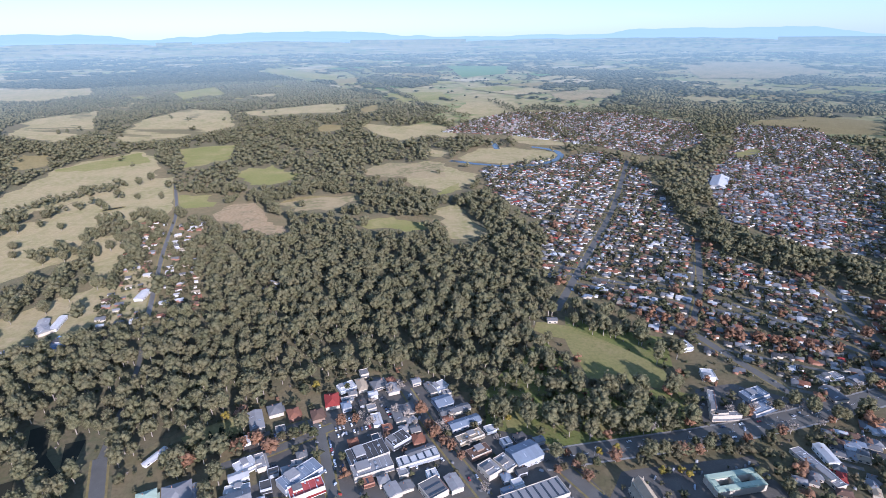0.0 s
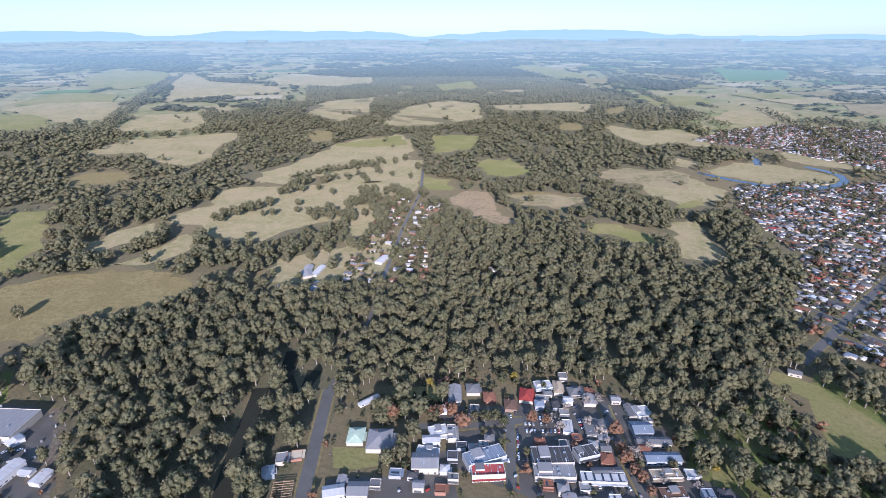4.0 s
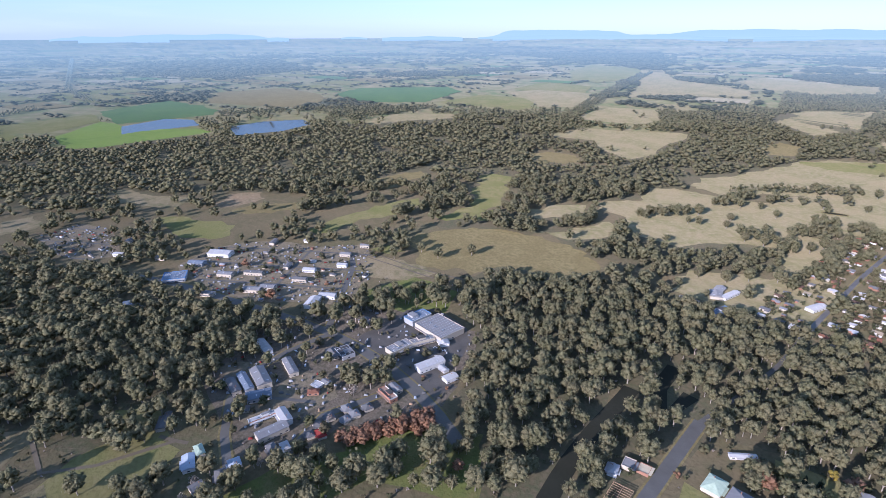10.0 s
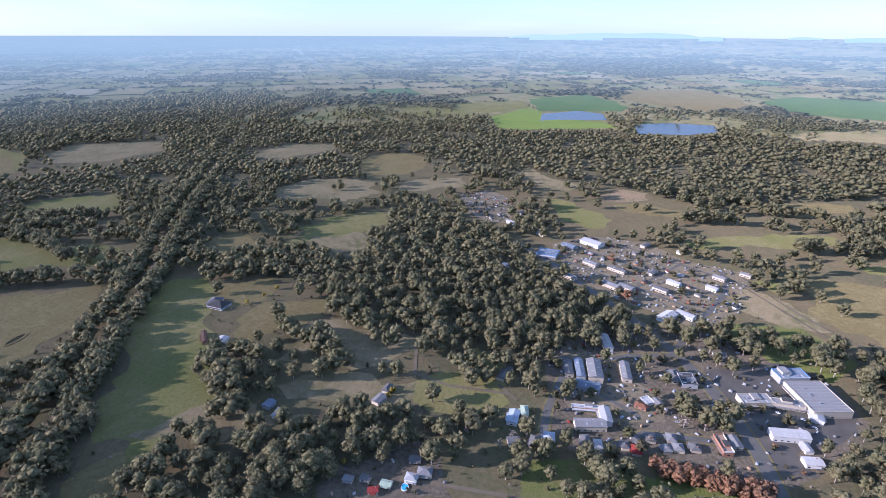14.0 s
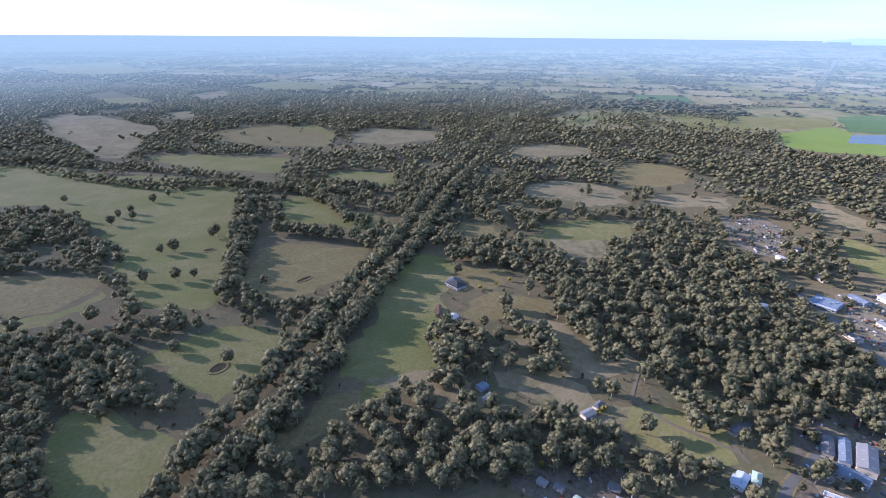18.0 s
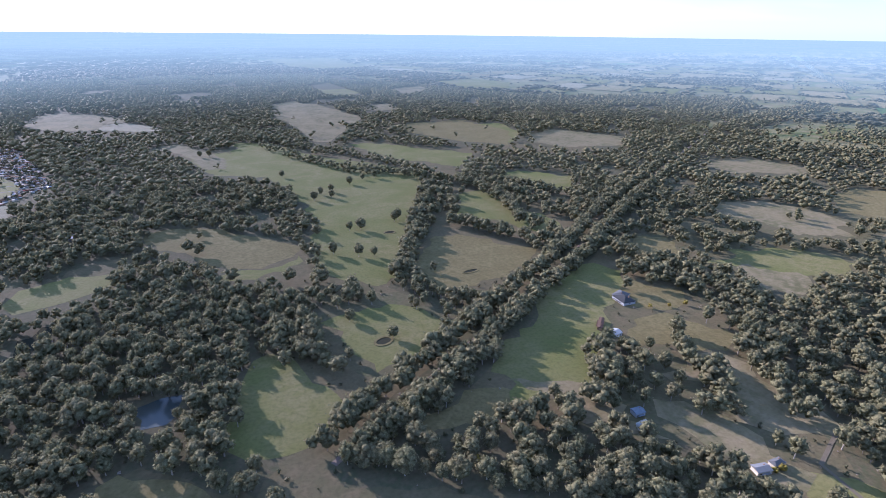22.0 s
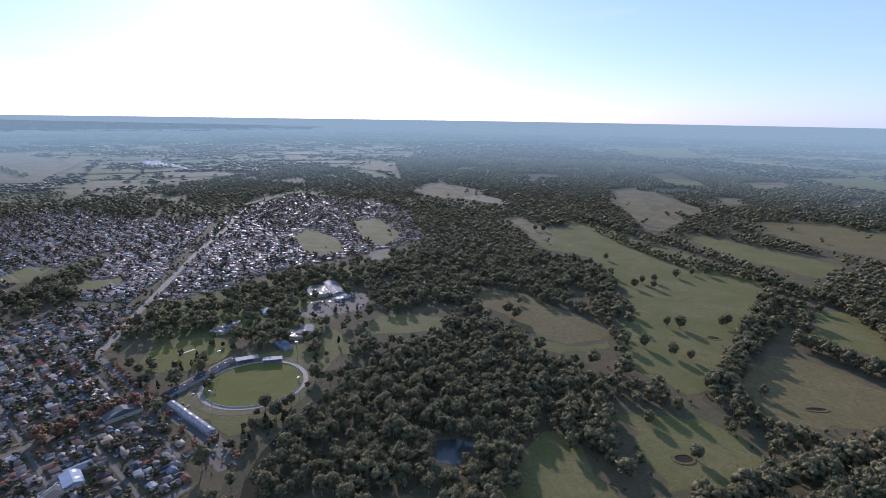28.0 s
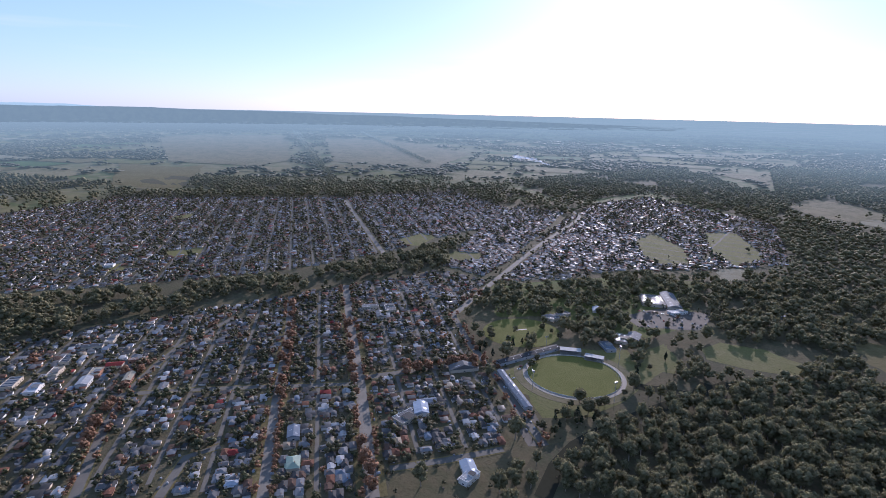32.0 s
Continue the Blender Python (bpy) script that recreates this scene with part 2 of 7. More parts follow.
MAT = {
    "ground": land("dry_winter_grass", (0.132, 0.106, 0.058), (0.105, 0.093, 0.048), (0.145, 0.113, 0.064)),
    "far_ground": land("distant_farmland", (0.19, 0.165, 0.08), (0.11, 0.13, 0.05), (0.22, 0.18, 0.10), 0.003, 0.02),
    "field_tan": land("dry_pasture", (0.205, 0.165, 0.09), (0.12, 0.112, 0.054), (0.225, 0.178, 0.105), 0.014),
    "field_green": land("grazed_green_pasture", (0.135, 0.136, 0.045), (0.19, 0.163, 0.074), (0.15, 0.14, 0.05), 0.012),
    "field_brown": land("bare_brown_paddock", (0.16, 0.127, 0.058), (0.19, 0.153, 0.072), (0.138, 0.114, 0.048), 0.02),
    # lighter mix than field_tan, for northern and far paddocks
    "field_straw": land("pale_hill_pasture", (0.232, 0.19, 0.1), (0.165, 0.152, 0.068), (0.25, 0.202, 0.116), 0.014),
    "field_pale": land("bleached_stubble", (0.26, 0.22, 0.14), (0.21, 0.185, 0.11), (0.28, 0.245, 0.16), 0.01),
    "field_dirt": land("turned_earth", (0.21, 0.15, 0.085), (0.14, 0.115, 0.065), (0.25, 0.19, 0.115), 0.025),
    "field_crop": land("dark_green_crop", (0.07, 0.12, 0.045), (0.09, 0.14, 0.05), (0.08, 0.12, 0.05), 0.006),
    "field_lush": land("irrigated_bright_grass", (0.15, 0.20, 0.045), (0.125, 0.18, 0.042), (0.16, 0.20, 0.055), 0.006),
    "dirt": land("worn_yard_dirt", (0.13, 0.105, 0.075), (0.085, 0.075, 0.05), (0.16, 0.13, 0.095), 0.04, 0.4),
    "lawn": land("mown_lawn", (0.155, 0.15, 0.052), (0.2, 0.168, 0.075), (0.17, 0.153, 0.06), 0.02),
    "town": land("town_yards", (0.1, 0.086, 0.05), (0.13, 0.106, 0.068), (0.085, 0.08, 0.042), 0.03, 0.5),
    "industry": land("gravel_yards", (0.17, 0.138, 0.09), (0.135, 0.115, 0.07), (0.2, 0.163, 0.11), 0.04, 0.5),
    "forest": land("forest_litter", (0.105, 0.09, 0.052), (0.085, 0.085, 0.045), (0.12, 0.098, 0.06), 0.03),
    "cbd": surface("worn_asphalt_and_paving", (0.135, 0.12, 0.1), 0.9, 0, 0.5, 0.06, 0.7, 0.1),
    "asphalt": surface("weathered_asphalt", (0.14, 0.13, 0.112), 0.9, 0, 0.35, 0.08, 1.5, 0.08),
    "paving": surface("concrete_paving", (0.27, 0.25, 0.22), 0.85, 0, 0.3, 0.15, 1.0),
    "concrete": surface("worn_concrete_road", (0.2, 0.185, 0.16), 0.9, 0, 0.45, 0.05, 0.6, 0.1),
    "gravel": surface("pale_gravel", (0.15, 0.12, 0.08), 0.95, 0, 0.3, 0.2, 1.0, 0.2),
    "rail": surface("rail_ballast", (0.19, 0.14, 0.11), 0.95, 0, 0.35, 0.3, 1.0, 0.2),
    "paint": surface("road_paint", (0.7, 0.7, 0.68), 0.7, 0, 0.3, 0.5, 2.0),
    "gum": leafy("gum_leaves", (0.168, 0.163, 0.084), (0.262, 0.242, 0.13), (0.232, 0.198, 0.112), haze_amount=0.7, sheen=0.07),
    "gum_far": leafy("distant_gum_leaves", (0.095, 0.10, 0.06), (0.15, 0.15, 0.09), (0.12, 0.115, 0.07), haze_amount=0.6),
    "garden": leafy("garden_leaves", (0.075, 0.085, 0.04), (0.16, 0.155, 0.07), (0.19, 0.145, 0.085)),
    "autumn": leafy("autumn_leaves", (0.25, 0.135, 0.075), (0.42, 0.225, 0.12), (0.27, 0.165, 0.105)),
    "yellow": leafy("yellow_leaves", (0.32, 0.24, 0.04), (0.4, 0.3, 0.06), (0.28, 0.24, 0.05)),
    "conifer": leafy("dark_conifer", (0.028, 0.042, 0.022), (0.045, 0.06, 0.028), (0.035, 0.05, 0.025)),
    "twigs": surface("bare_twigs", (0.3, 0.25, 0.2), 0.9, 0, 0.4, 0.5, 2.0, 0.1),
    "bark": surface("pale_gum_bark", (0.36, 0.31, 0.25), 0.85, 0, 0.45, 0.6, 2.5, 0.2),
    "glass": surface("window_glass", (0.03, 0.04, 0.05), 0.08, 0, 0.2, 0.5, 1.0, 0.8),
    "door": surface("painted_door", (0.22, 0.17, 0.13), 0.5),
    "tyre": surface("tyre_rubber", (0.02, 0.02, 0.02), 0.8),
    "fence": surface("timber_fence", (0.25, 0.19, 0.14), 0.85),
    "steel": surface("galvanised_steel", (0.45, 0.46, 0.47), 0.35, 0.6),
    "rust": surface("bare_timber_beams", (0.33, 0.22, 0.13), 0.8),
}
ROOF = {
    "white": (0.48, 0.47, 0.455), "light": (0.26, 0.255, 0.25), "grey": (0.17, 0.166, 0.162), "dark": (0.08, 0.078, 0.076), "blue": (0.2, 0.235, 0.28),
    "bluewhite": (0.44, 0.49, 0.55), "palegreen": (0.42, 0.5, 0.38), "terracotta": (0.25, 0.115, 0.072), "brown": (0.16, 0.1, 0.072), "red": (0.32, 0.06, 0.05),
    "tan": (0.4, 0.32, 0.22), "cream": (0.55, 0.47, 0.33), "redwhite": (0.4, 0.09, 0.08), "brick": (0.36, 0.25, 0.19),
}
ROOF_MAT = {k: sheet_roof("roof_" + k, v, 0.85 if k in ("terracotta", "brown", "red", "brick", "redwhite") else 0.5, 0.0) for k, v in ROOF.items()}
WALL_MAT = {k: surface("wall_" + k, v, 0.8, 0, 0.25, 0.4, 2.0, 0.3, 0.2) for k, v in {
    "white": (0.68, 0.66, 0.62), "cream": (0.52, 0.45, 0.35), "brick": (0.33, 0.17, 0.11), "brown": (0.26, 0.18, 0.13), "grey": (0.38, 0.38, 0.38), "blue": (0.1, 0.25, 0.5)}.items()}


def water_mat():
    m, n, l, p = node_mat("still_water")
    c = mix(n, l, noise_fac(n, l, 0.02), (0.035, 0.05, 0.055), (0.06, 0.06, 0.045))
    l.new(c, p.inputs["Base Color"])
    p.inputs["Roughness"].default_value = 0.2
    p.inputs["Specular IOR Level"].default_value = 0.3
    bump(n, l, p, noise_fac(n, l, 0.4), 0.12, 0.08)
    return m


MAT["park"] = land("green_park_grass", (0.125, 0.138, 0.04), (0.15, 0.135, 0.055), (0.11, 0.125, 0.038), 0.03, 0.4)
MAT["woods"] = land("open_wood_floor", (0.12, 0.102, 0.055), (0.095, 0.092, 0.045), (0.13, 0.108, 0.062), 0.03)
MAT["water"] = water_mat()
MAT["river"] = surface("muddy_river", (0.042, 0.042, 0.03), 0.7, 0, 0.4, 0.03, 0.3, 0.0)


# ---- plan ----
AREAS = []


def area(kind, outline):
    """One patch of the plan, or the middle line of a road, rail or river: corners in metres as x,y."""
    AREAS.append((kind, np.array([[float(v) for v in p.split(",")] for p in outline.split()])))


area("forest", "-465,1002 -286,964 -162,1010 -48,983 90,923 164,865 176,672 167,616 109,602 113,519 68,467 37,458 -26,494 -87,506 -140,489 -204,457 -242,423 -269,389 -280,342 -274,329 -366,331 -519,530 -478,529 -450,579 -460,614 -396,612 -316,633")
area("park", "37,458 121,568 139,518 133,466 237,464 260,455 237,404 113,376 39,407")
area("park", "161,623 274,565 257,505 222,517 157,601")
area("forest", "-428,1297 -334,1150 -194,1237 66,1278 100,1179 207,1052 175,791 90,923 74,986 -99,1062 -179,1046 -295,997 -425,1198")
area("forest", "-1099,1886 -709,2032 -447,2365 -205,2129 -130,1999 37,1932 168,2042 109,1773 -130,1464 -221,1238 -372,1196 -514,1301 -774,1563")
area("woods", "-1819,2228 -3587,4533 -2802,7352 -257,3079 -4,2600 -194,2002 -982,1933")
area("forest", "-1620,1968 -1577,2082 -1264,1895 -1129,1941 -774,1563 -510,1114 -696,1423 -843,1566 -1076,1740 -1105,1506 -1038,1321 -1012,1174")
area("forest", "561,1503 906,1830 1220,2510 1472,2693 1288,2249 934,1730 675,1429 554,1041 580,939 640,852 707,777 618,662 566,738 462,807 464,942 533,1260")
area("forest", "1047,3101 1340,3556 1311,2706 2149,2640 1938,2367 1219,2254 1155,2423 984,2732")
area("woods", "-630,886 -602,1006 -486,785 -579,745 -628,672 -736,814")
area("field_green", "121,6226 758,6331 630,5243 142,4820")
area("field_tan", "3162,6866 3999,6431 3371,4837 2293,4356 2269,5000")
area("lawn", "121,609 163,597 222,534 246,495 234,464 156,486 149,567 114,588")
area("forest", "-1437,-322 -2193,-445 -2172,-259 -2148,-75 -2267,256 -2266,452 -2258,614 -2273,983 -2205,1209 -1818,1098 -1563,857 -1305,661 -1307,526 -1384,364 -1285,225 -1251,143 -1275,38 -1324,-50 -1337,-159")
area("forest", "-1329,487 -1305,661 -1522,835 -1343,813 -1197,853 -1298,1141 -1473,1450 -1360,1649 -1123,1451 -1021,1167 -1075,1072 -943,839 -982,672 -1053,592 -1146,580 -1194,494")
area("forest", "-1621,1444 -2157,2393 -1754,2382 -1609,1903 -1207,1917 -1119,1847 -1126,1535 -1381,1734 -1350,1439")
area("forest", "-999,348 -982,496 -912,582 -852,612 -822,525 -828,418 -918,318")
area("forest", "-813,507 -790,651 -716,716 -631,805 -578,809 -563,754 -583,592 -661,550 -725,488")
area("forest", "-1152,1899 -994,1963 -850,2118 -763,1922 -915,1820 -794,1573 -643,1281 -816,1532")
area("forest", "-688,269 -722,364 -623,474 -563,516 -502,527 -444,544 -368,573 -330,586 -312,674 -383,823 -427,949 -385,951 -344,980 -142,528 -173,472 -204,429 -260,399 -305,362 -304,295 -333,292 -373,315 -386,357 -370,321 -328,250 -291,215 -258,209 -306,120 -344,159 -381,153 -431,169 -524,231 -587,235")
area("woods", "-952,78 -921,190 -950,261 -949,330 -855,253 -852,154 -732,110 -715,68")
area("park", "-702,127 -721,209 -653,254 -598,215 -619,145 -612,99 -660,102")
area("park", "-504,57 -530,119 -478,104 -455,52 -459,11 -502,39")
area("park", "-405,47 -407,106 -364,169 -297,136 -355,31")
area("forest", "-840,-225 -803,-158 -715,-90 -686,-7 -629,68 -595,75 -578,-15 -556,-60 -530,-85 -532,-123 -526,-174")
area("forest", "-905,-441 -809,-335 -826,-258 -707,-169 -681,-112 -677,31 -605,52 -628,-42 -561,-85 -504,-69 -482,-116 -477,-193 -514,-242 -541,-307 -553,-386 -645,-451 -717,-415")
area("forest", "-485,-699 -596,-766 -757,-828 -1198,-1233 -1574,-1407 -1931,-1469 -1527,-1177 -954,-901 -777,-738 -649,-725 -538,-684 -429,-634")
area("woods", "-1198,-1233 -1497,-916 -1184,-508 -920,-377 -784,-450 -698,-504 -777,-738 -991,-932")
area("forest", "-1144,-1470 -1557,-1953 -1648,-1563 -1450,-1121 -1758,-1090 -1739,-693 -2441,-740 -1995,-607 -2019,32 -1306,32 -1354,-260 -1381,-424 -1378,-587 -1375,-757 -1142,-696 -937,-790 -820,-825")
area("forest", "-620,-857 -773,-1037 -893,-987 -757,-828 -613,-785")
area("woods", "-440,-167 -504,-121 -496,-55 -401,-64 -325,-32 -296,-166 -340,-143 -381,-81 -424,-114")
area("woods", "-258,-344 -376,-422 -387,-370 -402,-302 -379,-203 -409,-181 -387,-127 -344,-188 -317,-217 -284,-220")
area("woods", "-439,-418 -465,-407 -427,-277 -406,-279 -390,-353")
area("woods", "-537,-260 -582,-185 -525,-133 -512,-83 -452,-67 -477,-193")
area("forest", "154,-1271 179,-1718 73,-1497 -44,-1395 -123,-1152 -160,-1068 -137,-976 -86,-918 6,-978 98,-1097 145,-1112")
area("forest", "110,-465 138,-986 46,-926 -34,-764 -72,-701 -73,-633 -50,-577 -14,-564 27,-507 42,-420")
area("forest", "-3015,-1996 -1978,-1701 -1186,-1182 -757,-885 -475,-663 -306,-555 -187,-473 -85,-405 -41,-364 -78,-339 -121,-372 -200,-416 -298,-484 -404,-561 -554,-672 -758,-810 -1160,-1062 -1867,-1479 -2863,-1819")
area("woods", "-57,-614 -110,-593 -89,-514 -113,-475 -145,-464 -207,-486 -323,-554 -265,-573 -254,-660 -188,-662 -79,-697 -61,-673")
area("forest", "-194,-679 -274,-854 -436,-1172 -486,-1140 -307,-833 -240,-714 -274,-647 -318,-576 -240,-590")
area("forest", "-48,-359 -95,-389 -161,-363 -221,-360 -281,-330 -341,-280 -401,-220 -392,-191 -396,-141 -384,-134")
area("forest", "-616,-543 -701,-545 -777,-466 -1011,-478 -945,-328 -889,-242 -855,-184 -487,-64 -478,-133 -449,-170 -522,-276 -568,-374 -591,-507")
area("woods", "-337,-400 -426,-399 -413,-349 -367,-305 -294,-311 -304,-358")
area("woods", "-740,-1037 -907,-1065 -976,-887 -882,-641 -1058,-527 -959,-408 -865,-502 -790,-621 -606,-671 -672,-819")
area("forest", "-579,-1347 -761,-1497 -896,-1316 -1152,-1359 -1520,-1526 -1650,-1301 -1871,-1165 -1943,-989 -2179,-723 -1890,-519 -1301,-328 -1301,-460 -1558,-729 -1321,-803 -1160,-1062 -834,-977 -646,-1097 -519,-1179")
area("forest", "189,-1910 463,-6884 -794,-5391 -1047,-4013 -1618,-2860 -2798,-2380 -2578,-1984 -1620,-1629 -1048,-1541 -612,-1590 -429,-1808 -328,-1672 -129,-1630 -19,-1779 60,-1750")
area("field_green", "-81,-612 -178,-631 -234,-559 -171,-497 -121,-481 -104,-528 -106,-581")
area("field_green", "-14,-564 -45,-520 -76,-447 -44,-399 1,-392 35,-415 18,-465 17,-519")
area("field_green", "-286,-492 -364,-546 -449,-626 -531,-627 -510,-561 -379,-430 -299,-362 -239,-438")
area("woods", "-449,-384 -493,-324 -434,-218 -401,-240 -377,-298 -361,-332")
area("lawn", "-419,-208 -457,-174 -426,-152 -457,-115 -438,-98 -403,-121 -396,-171")
area("field_brown", "-219,-415 -254,-392 -221,-360 -164,-370 -121,-372 -166,-397")
area("water", "112,-504 88,-512 80,-483 88,-473 110,-474")
area("water", "124,-507 93,-519 73,-516 80,-492 105,-483")
area("forest", "236,-386 241,-469 250,-550 282,-711 185,-830 137,-897 70,-835 -22,-730 -96,-681 -61,-577 1,-518 9,-460 29,-437")
area("forest", "453,-1020 341,-1511 163,-1741 46,-1599 -94,-1428 -143,-1184 -172,-1042 -120,-937 -22,-969 91,-1040 196,-976 275,-860")
area("forest", "256,-865 286,-1155 448,-1404 698,-1791 594,-2095 1219,-3836 1591,-7705 -8,-6961 -306,-3258 -123,-2049 173,-1841 145,-1569")
area("forest", "289,-313 300,-409 282,-535 281,-642 313,-794 302,-808 192,-829 114,-985 46,-609")
area("park", "725,-770 591,-1045 455,-1159 359,-962 379,-778 449,-725 530,-741 598,-653")
area("forest", "974,14 1176,7 1135,-259 1073,-472 1016,-702 1115,-965 1128,-1210 1010,-997 899,-780 916,-548 963,-398 970,-216 973,-54")
area("forest", "2550,-45 3340,-75 2541,-622 2062,-925 1944,-1407 1426,-1766 1759,-1875 2238,-1289 2956,-729")
area("forest", "1269,-1750 1238,-2356 578,-1994 335,-1459 447,-1169 292,-889 114,-985 354,-2313 776,-2762 1091,-2946 1675,-3530 1876,-2083")
area("lawn", "386,-488 412,-478 453,-501 439,-635 379,-710 338,-672 351,-779 311,-735 302,-593 304,-508 342,-461")
area("town", "570,30 962,15 958,-128 918,-378 901,-538 865,-751 746,-774 647,-590 529,-519 463,-488 359,-421 331,-372 376,-272 349,-239")
area("town", "1249,4 2162,-30 2337,-371 1875,-1079 1741,-1568 1312,-1465 1128,-1210 1115,-965 1058,-731 1073,-472 1135,-259")
area("town", "746,-774 1058,-1466 1191,-1868 1148,-2192 589,-1977 386,-1470 502,-1236 615,-1085 656,-926")
area("town", "161,791 195,982 107,1277 106,1454 492,1663 538,1435 514,1211 454,942 471,807 560,728 605,646 462,461 370,435 312,515 293,578 274,565 246,654 176,690")
area("town", "1182,2181 1405,2031 1245,1472 725,800 640,852 559,1005 666,1309 951,1729")
area("town", "-4,2052 117,2327 316,2577 838,2538 1027,2191 906,1830 636,1574 517,1751 246,1977")
area("industry", "-892,-142 -950,-96 -968,-46 -952,14 -899,89 -887,162 -817,168 -737,140 -667,89 -689,49 -721,-25 -784,-91")
area("industry", "-1123,-403 -1184,-342 -1126,-278 -977,-239 -967,-289 -1009,-339")
area("road11", "541,1540 364,1085 225,790 153,639")
area("road9", "170,769 304,705 378,685 502,512")
area("road10", "296,621 331,515 364,462 370,426")
area("road9", "454,884 370,685 316,591")
area("road22", "86,366 133,376 243,392 361,422 455,451")
area("road9", "-91,327 -117,401 -131,424")
area("road10", "33,326 -9,400 -41,469")
area("road9", "-107,413 -158,380 -201,360")
area("road12", "124,324 94,370")
area("road9", "520,535 546,647 554,718")
area("road14", "-362,143 -443,134 -492,118 -561,89 -606,59 -670,1 -847,-162 -879,-209")
area("road9", "-606,59 -708,94 -841,148 -885,126")
area("road8", "-595,59 -553,-49 -504,-69 -387,-56")
area("road8", "-463,130 -442,31 -387,-19")
area("road12", "-240,241 -277,312 -309,374")
area("road5", "-309,374 -349,523 -386,602")
area("road7", "-386,602 -401,640 -489,861 -567,1088 -677,1317")
area("road4", "-329,-14 -328,-79 -310,-133 -294,-236")
area("road4", "-452,-103 -442,-166 -448,-209 -509,-234")
area("road4", "-445,-92 -452,-103 -464,-118")
area("track", "-864,156 -751,219 -710,250 -680,284")
area("track", "-872,125 -767,195 -691,245")
area("rail", "-2885,-1870 -1978,-1701 -1141,-1135 -730,-852 -462,-644 -295,-536 -179,-454 -87,-395 -50,-365")
area("road14", "356,-231 518,-323 692,-414 906,-531")
area("road11", "420,-153 584,-240 733,-325 910,-414")
area("road10", "528,-21 680,-79 802,-173 873,-298")
area("road9", "480,-80 526,-117 523,-150")
area("road9", "380,-268 354,-321 330,-380")
area("road12", "556,-346 527,-420 497,-500")
area("road12", "647,-590 720,-748 899,-1150 1054,-1557 1229,-1696")
area("road12", "1804,-1062 1058,-731")
area("road10", "657,-599 517,-519 453,-501 353,-438 305,-420")
area("road9", "709,-84 668,-158 543,-338")
area("road4", "563,-384 521,-426 494,-469 471,-515")
area("river", "-375,345 -358,316 -340,280 -323,250 -308,228 -293,205 -271,179")
area("river", "-391,416 -366,372 -328,350 -344,395")
area("river", "255,-354 290,-406 283,-488 270,-579 247,-650 235,-724")
area("river", "314,-616 279,-640 249,-657 254,-700")
area("field_green", "-2058,6601 -931,5100 -866,4476 -1751,5595")
area("lawn", "-255,305 -232,314 -215,320 -205,302 -239,284")
area("lawn", "-248,399 -206,431 -193,406 -238,388")
area("lawn", "-521,-165 -513,-121 -460,-108 -447,-139 -461,-163")
area("lawn", "49,453 84,457 96,422 60,399")
area("lawn", "146,425 194,433 214,412 143,394")
area("cbd", "-161,328 -158,366 -194,395 -126,424 -91,495 -41,487 8,478 39,407 81,398 111,369 133,324")
area("cbd", "264,464 310,473 375,435 301,403 246,400")
area("cbd", "-572,90 -623,169 -612,205 -550,227 -507,209 -455,146 -469,120 -531,93")
area("cbd", "-469,120 -473,153 -440,172 -432,138")
area("cbd", "464,-500 455,-525 346,-456 305,-420 316,-405")
area("cbd", "461,-830 432,-938 353,-971 343,-880 415,-807")
area("industry", "-530,9 -506,51 -466,49 -448,-1 -452,-39 -472,-61 -499,-46 -492,-16")
area("industry", "-573,-70 -564,-33 -528,-8 -492,-16 -495,-56")
area("town", "293,354 341,391 428,417 354,321 288,322")
area("cbd", "133,324 151,352 273,370 279,322")
area("row", "-436,-1172 -310,-897 -230,-721 -200,-674")
area("row", "-86,-1917 -314,-1610 -419,-1432 -485,-1277")
area("row", "-390,-899 -449,-806 -520,-726")
area("row", "-542,-1076 -554,-990 -516,-857 -542,-775")
area("row", "-20,-2017 -181,-1588 -294,-1369 -479,-1276")
area("row", "-663,-443 -652,-494 -628,-603")
area("row", "-4206,3409 -2757,1942 -1806,1065 -1367,693")
area("row", "-4290,3580 -2689,1935 -1762,1065")
area("row", "-9629,-2355 -4337,-1128 -3492,-819")
area("row", "-9099,-6663 -5193,-3504 -3895,-2401")
area("row", "-9114,-6616 -5041,-3372 -3996,-2437")
area("row", "-8115,-3331 -4661,-2357")
area("row", "-2658,-1688 -2834,-1180 -3273,-989")
area("row", "7552,-3617 3118,-1637 1837,-1087")
area("row", "7544,-3658 3108,-1655 1829,-1098")
area("row", "6842,-4341 2771,-2284")
area("row", "-886,5467 -62,2816 121,2409")
area("row", "276,3033 429,2306 475,1735")
area("row", "1004,2970 1195,2512")
area("row", "1445,2696 2074,2542")
area("row", "-2695,977 -2244,1141 -2018,1190")
area("row", "-3006,440 -2601,713")
area("row", "-2636,-2283 -3015,-1996")
area("row", "-2649,-5394 -3267,-3747 -3282,-2800")
area("row", "-8154,-6281 -4375,-2815 -4027,-2395")
area("row", "-303,-1435 -528,-1136 -626,-991")
area("row", "-843,921 -838,978 -856,1046")
area("row", "-914,1051 -884,1160 -835,1225 -800,1310")
area("row", "-649,906 -633,1006")
area("row", "-836,534 -837,602")
area("row", "-833,723 -820,829")
area("row", "-493,709 -504,808 -570,916")
area("row", "-922,378 -899,454")
area("row", "-1213,210 -1232,320 -1147,376")
area("row", "-1108,77 -1134,182")
area("row", "-1009,256 -1034,361")
area("row", "-62,-610 -59,-534 -83,-494")
area("row", "-31,-603 -40,-523")
area("row", "-379,-430 -358,-385 -308,-344")
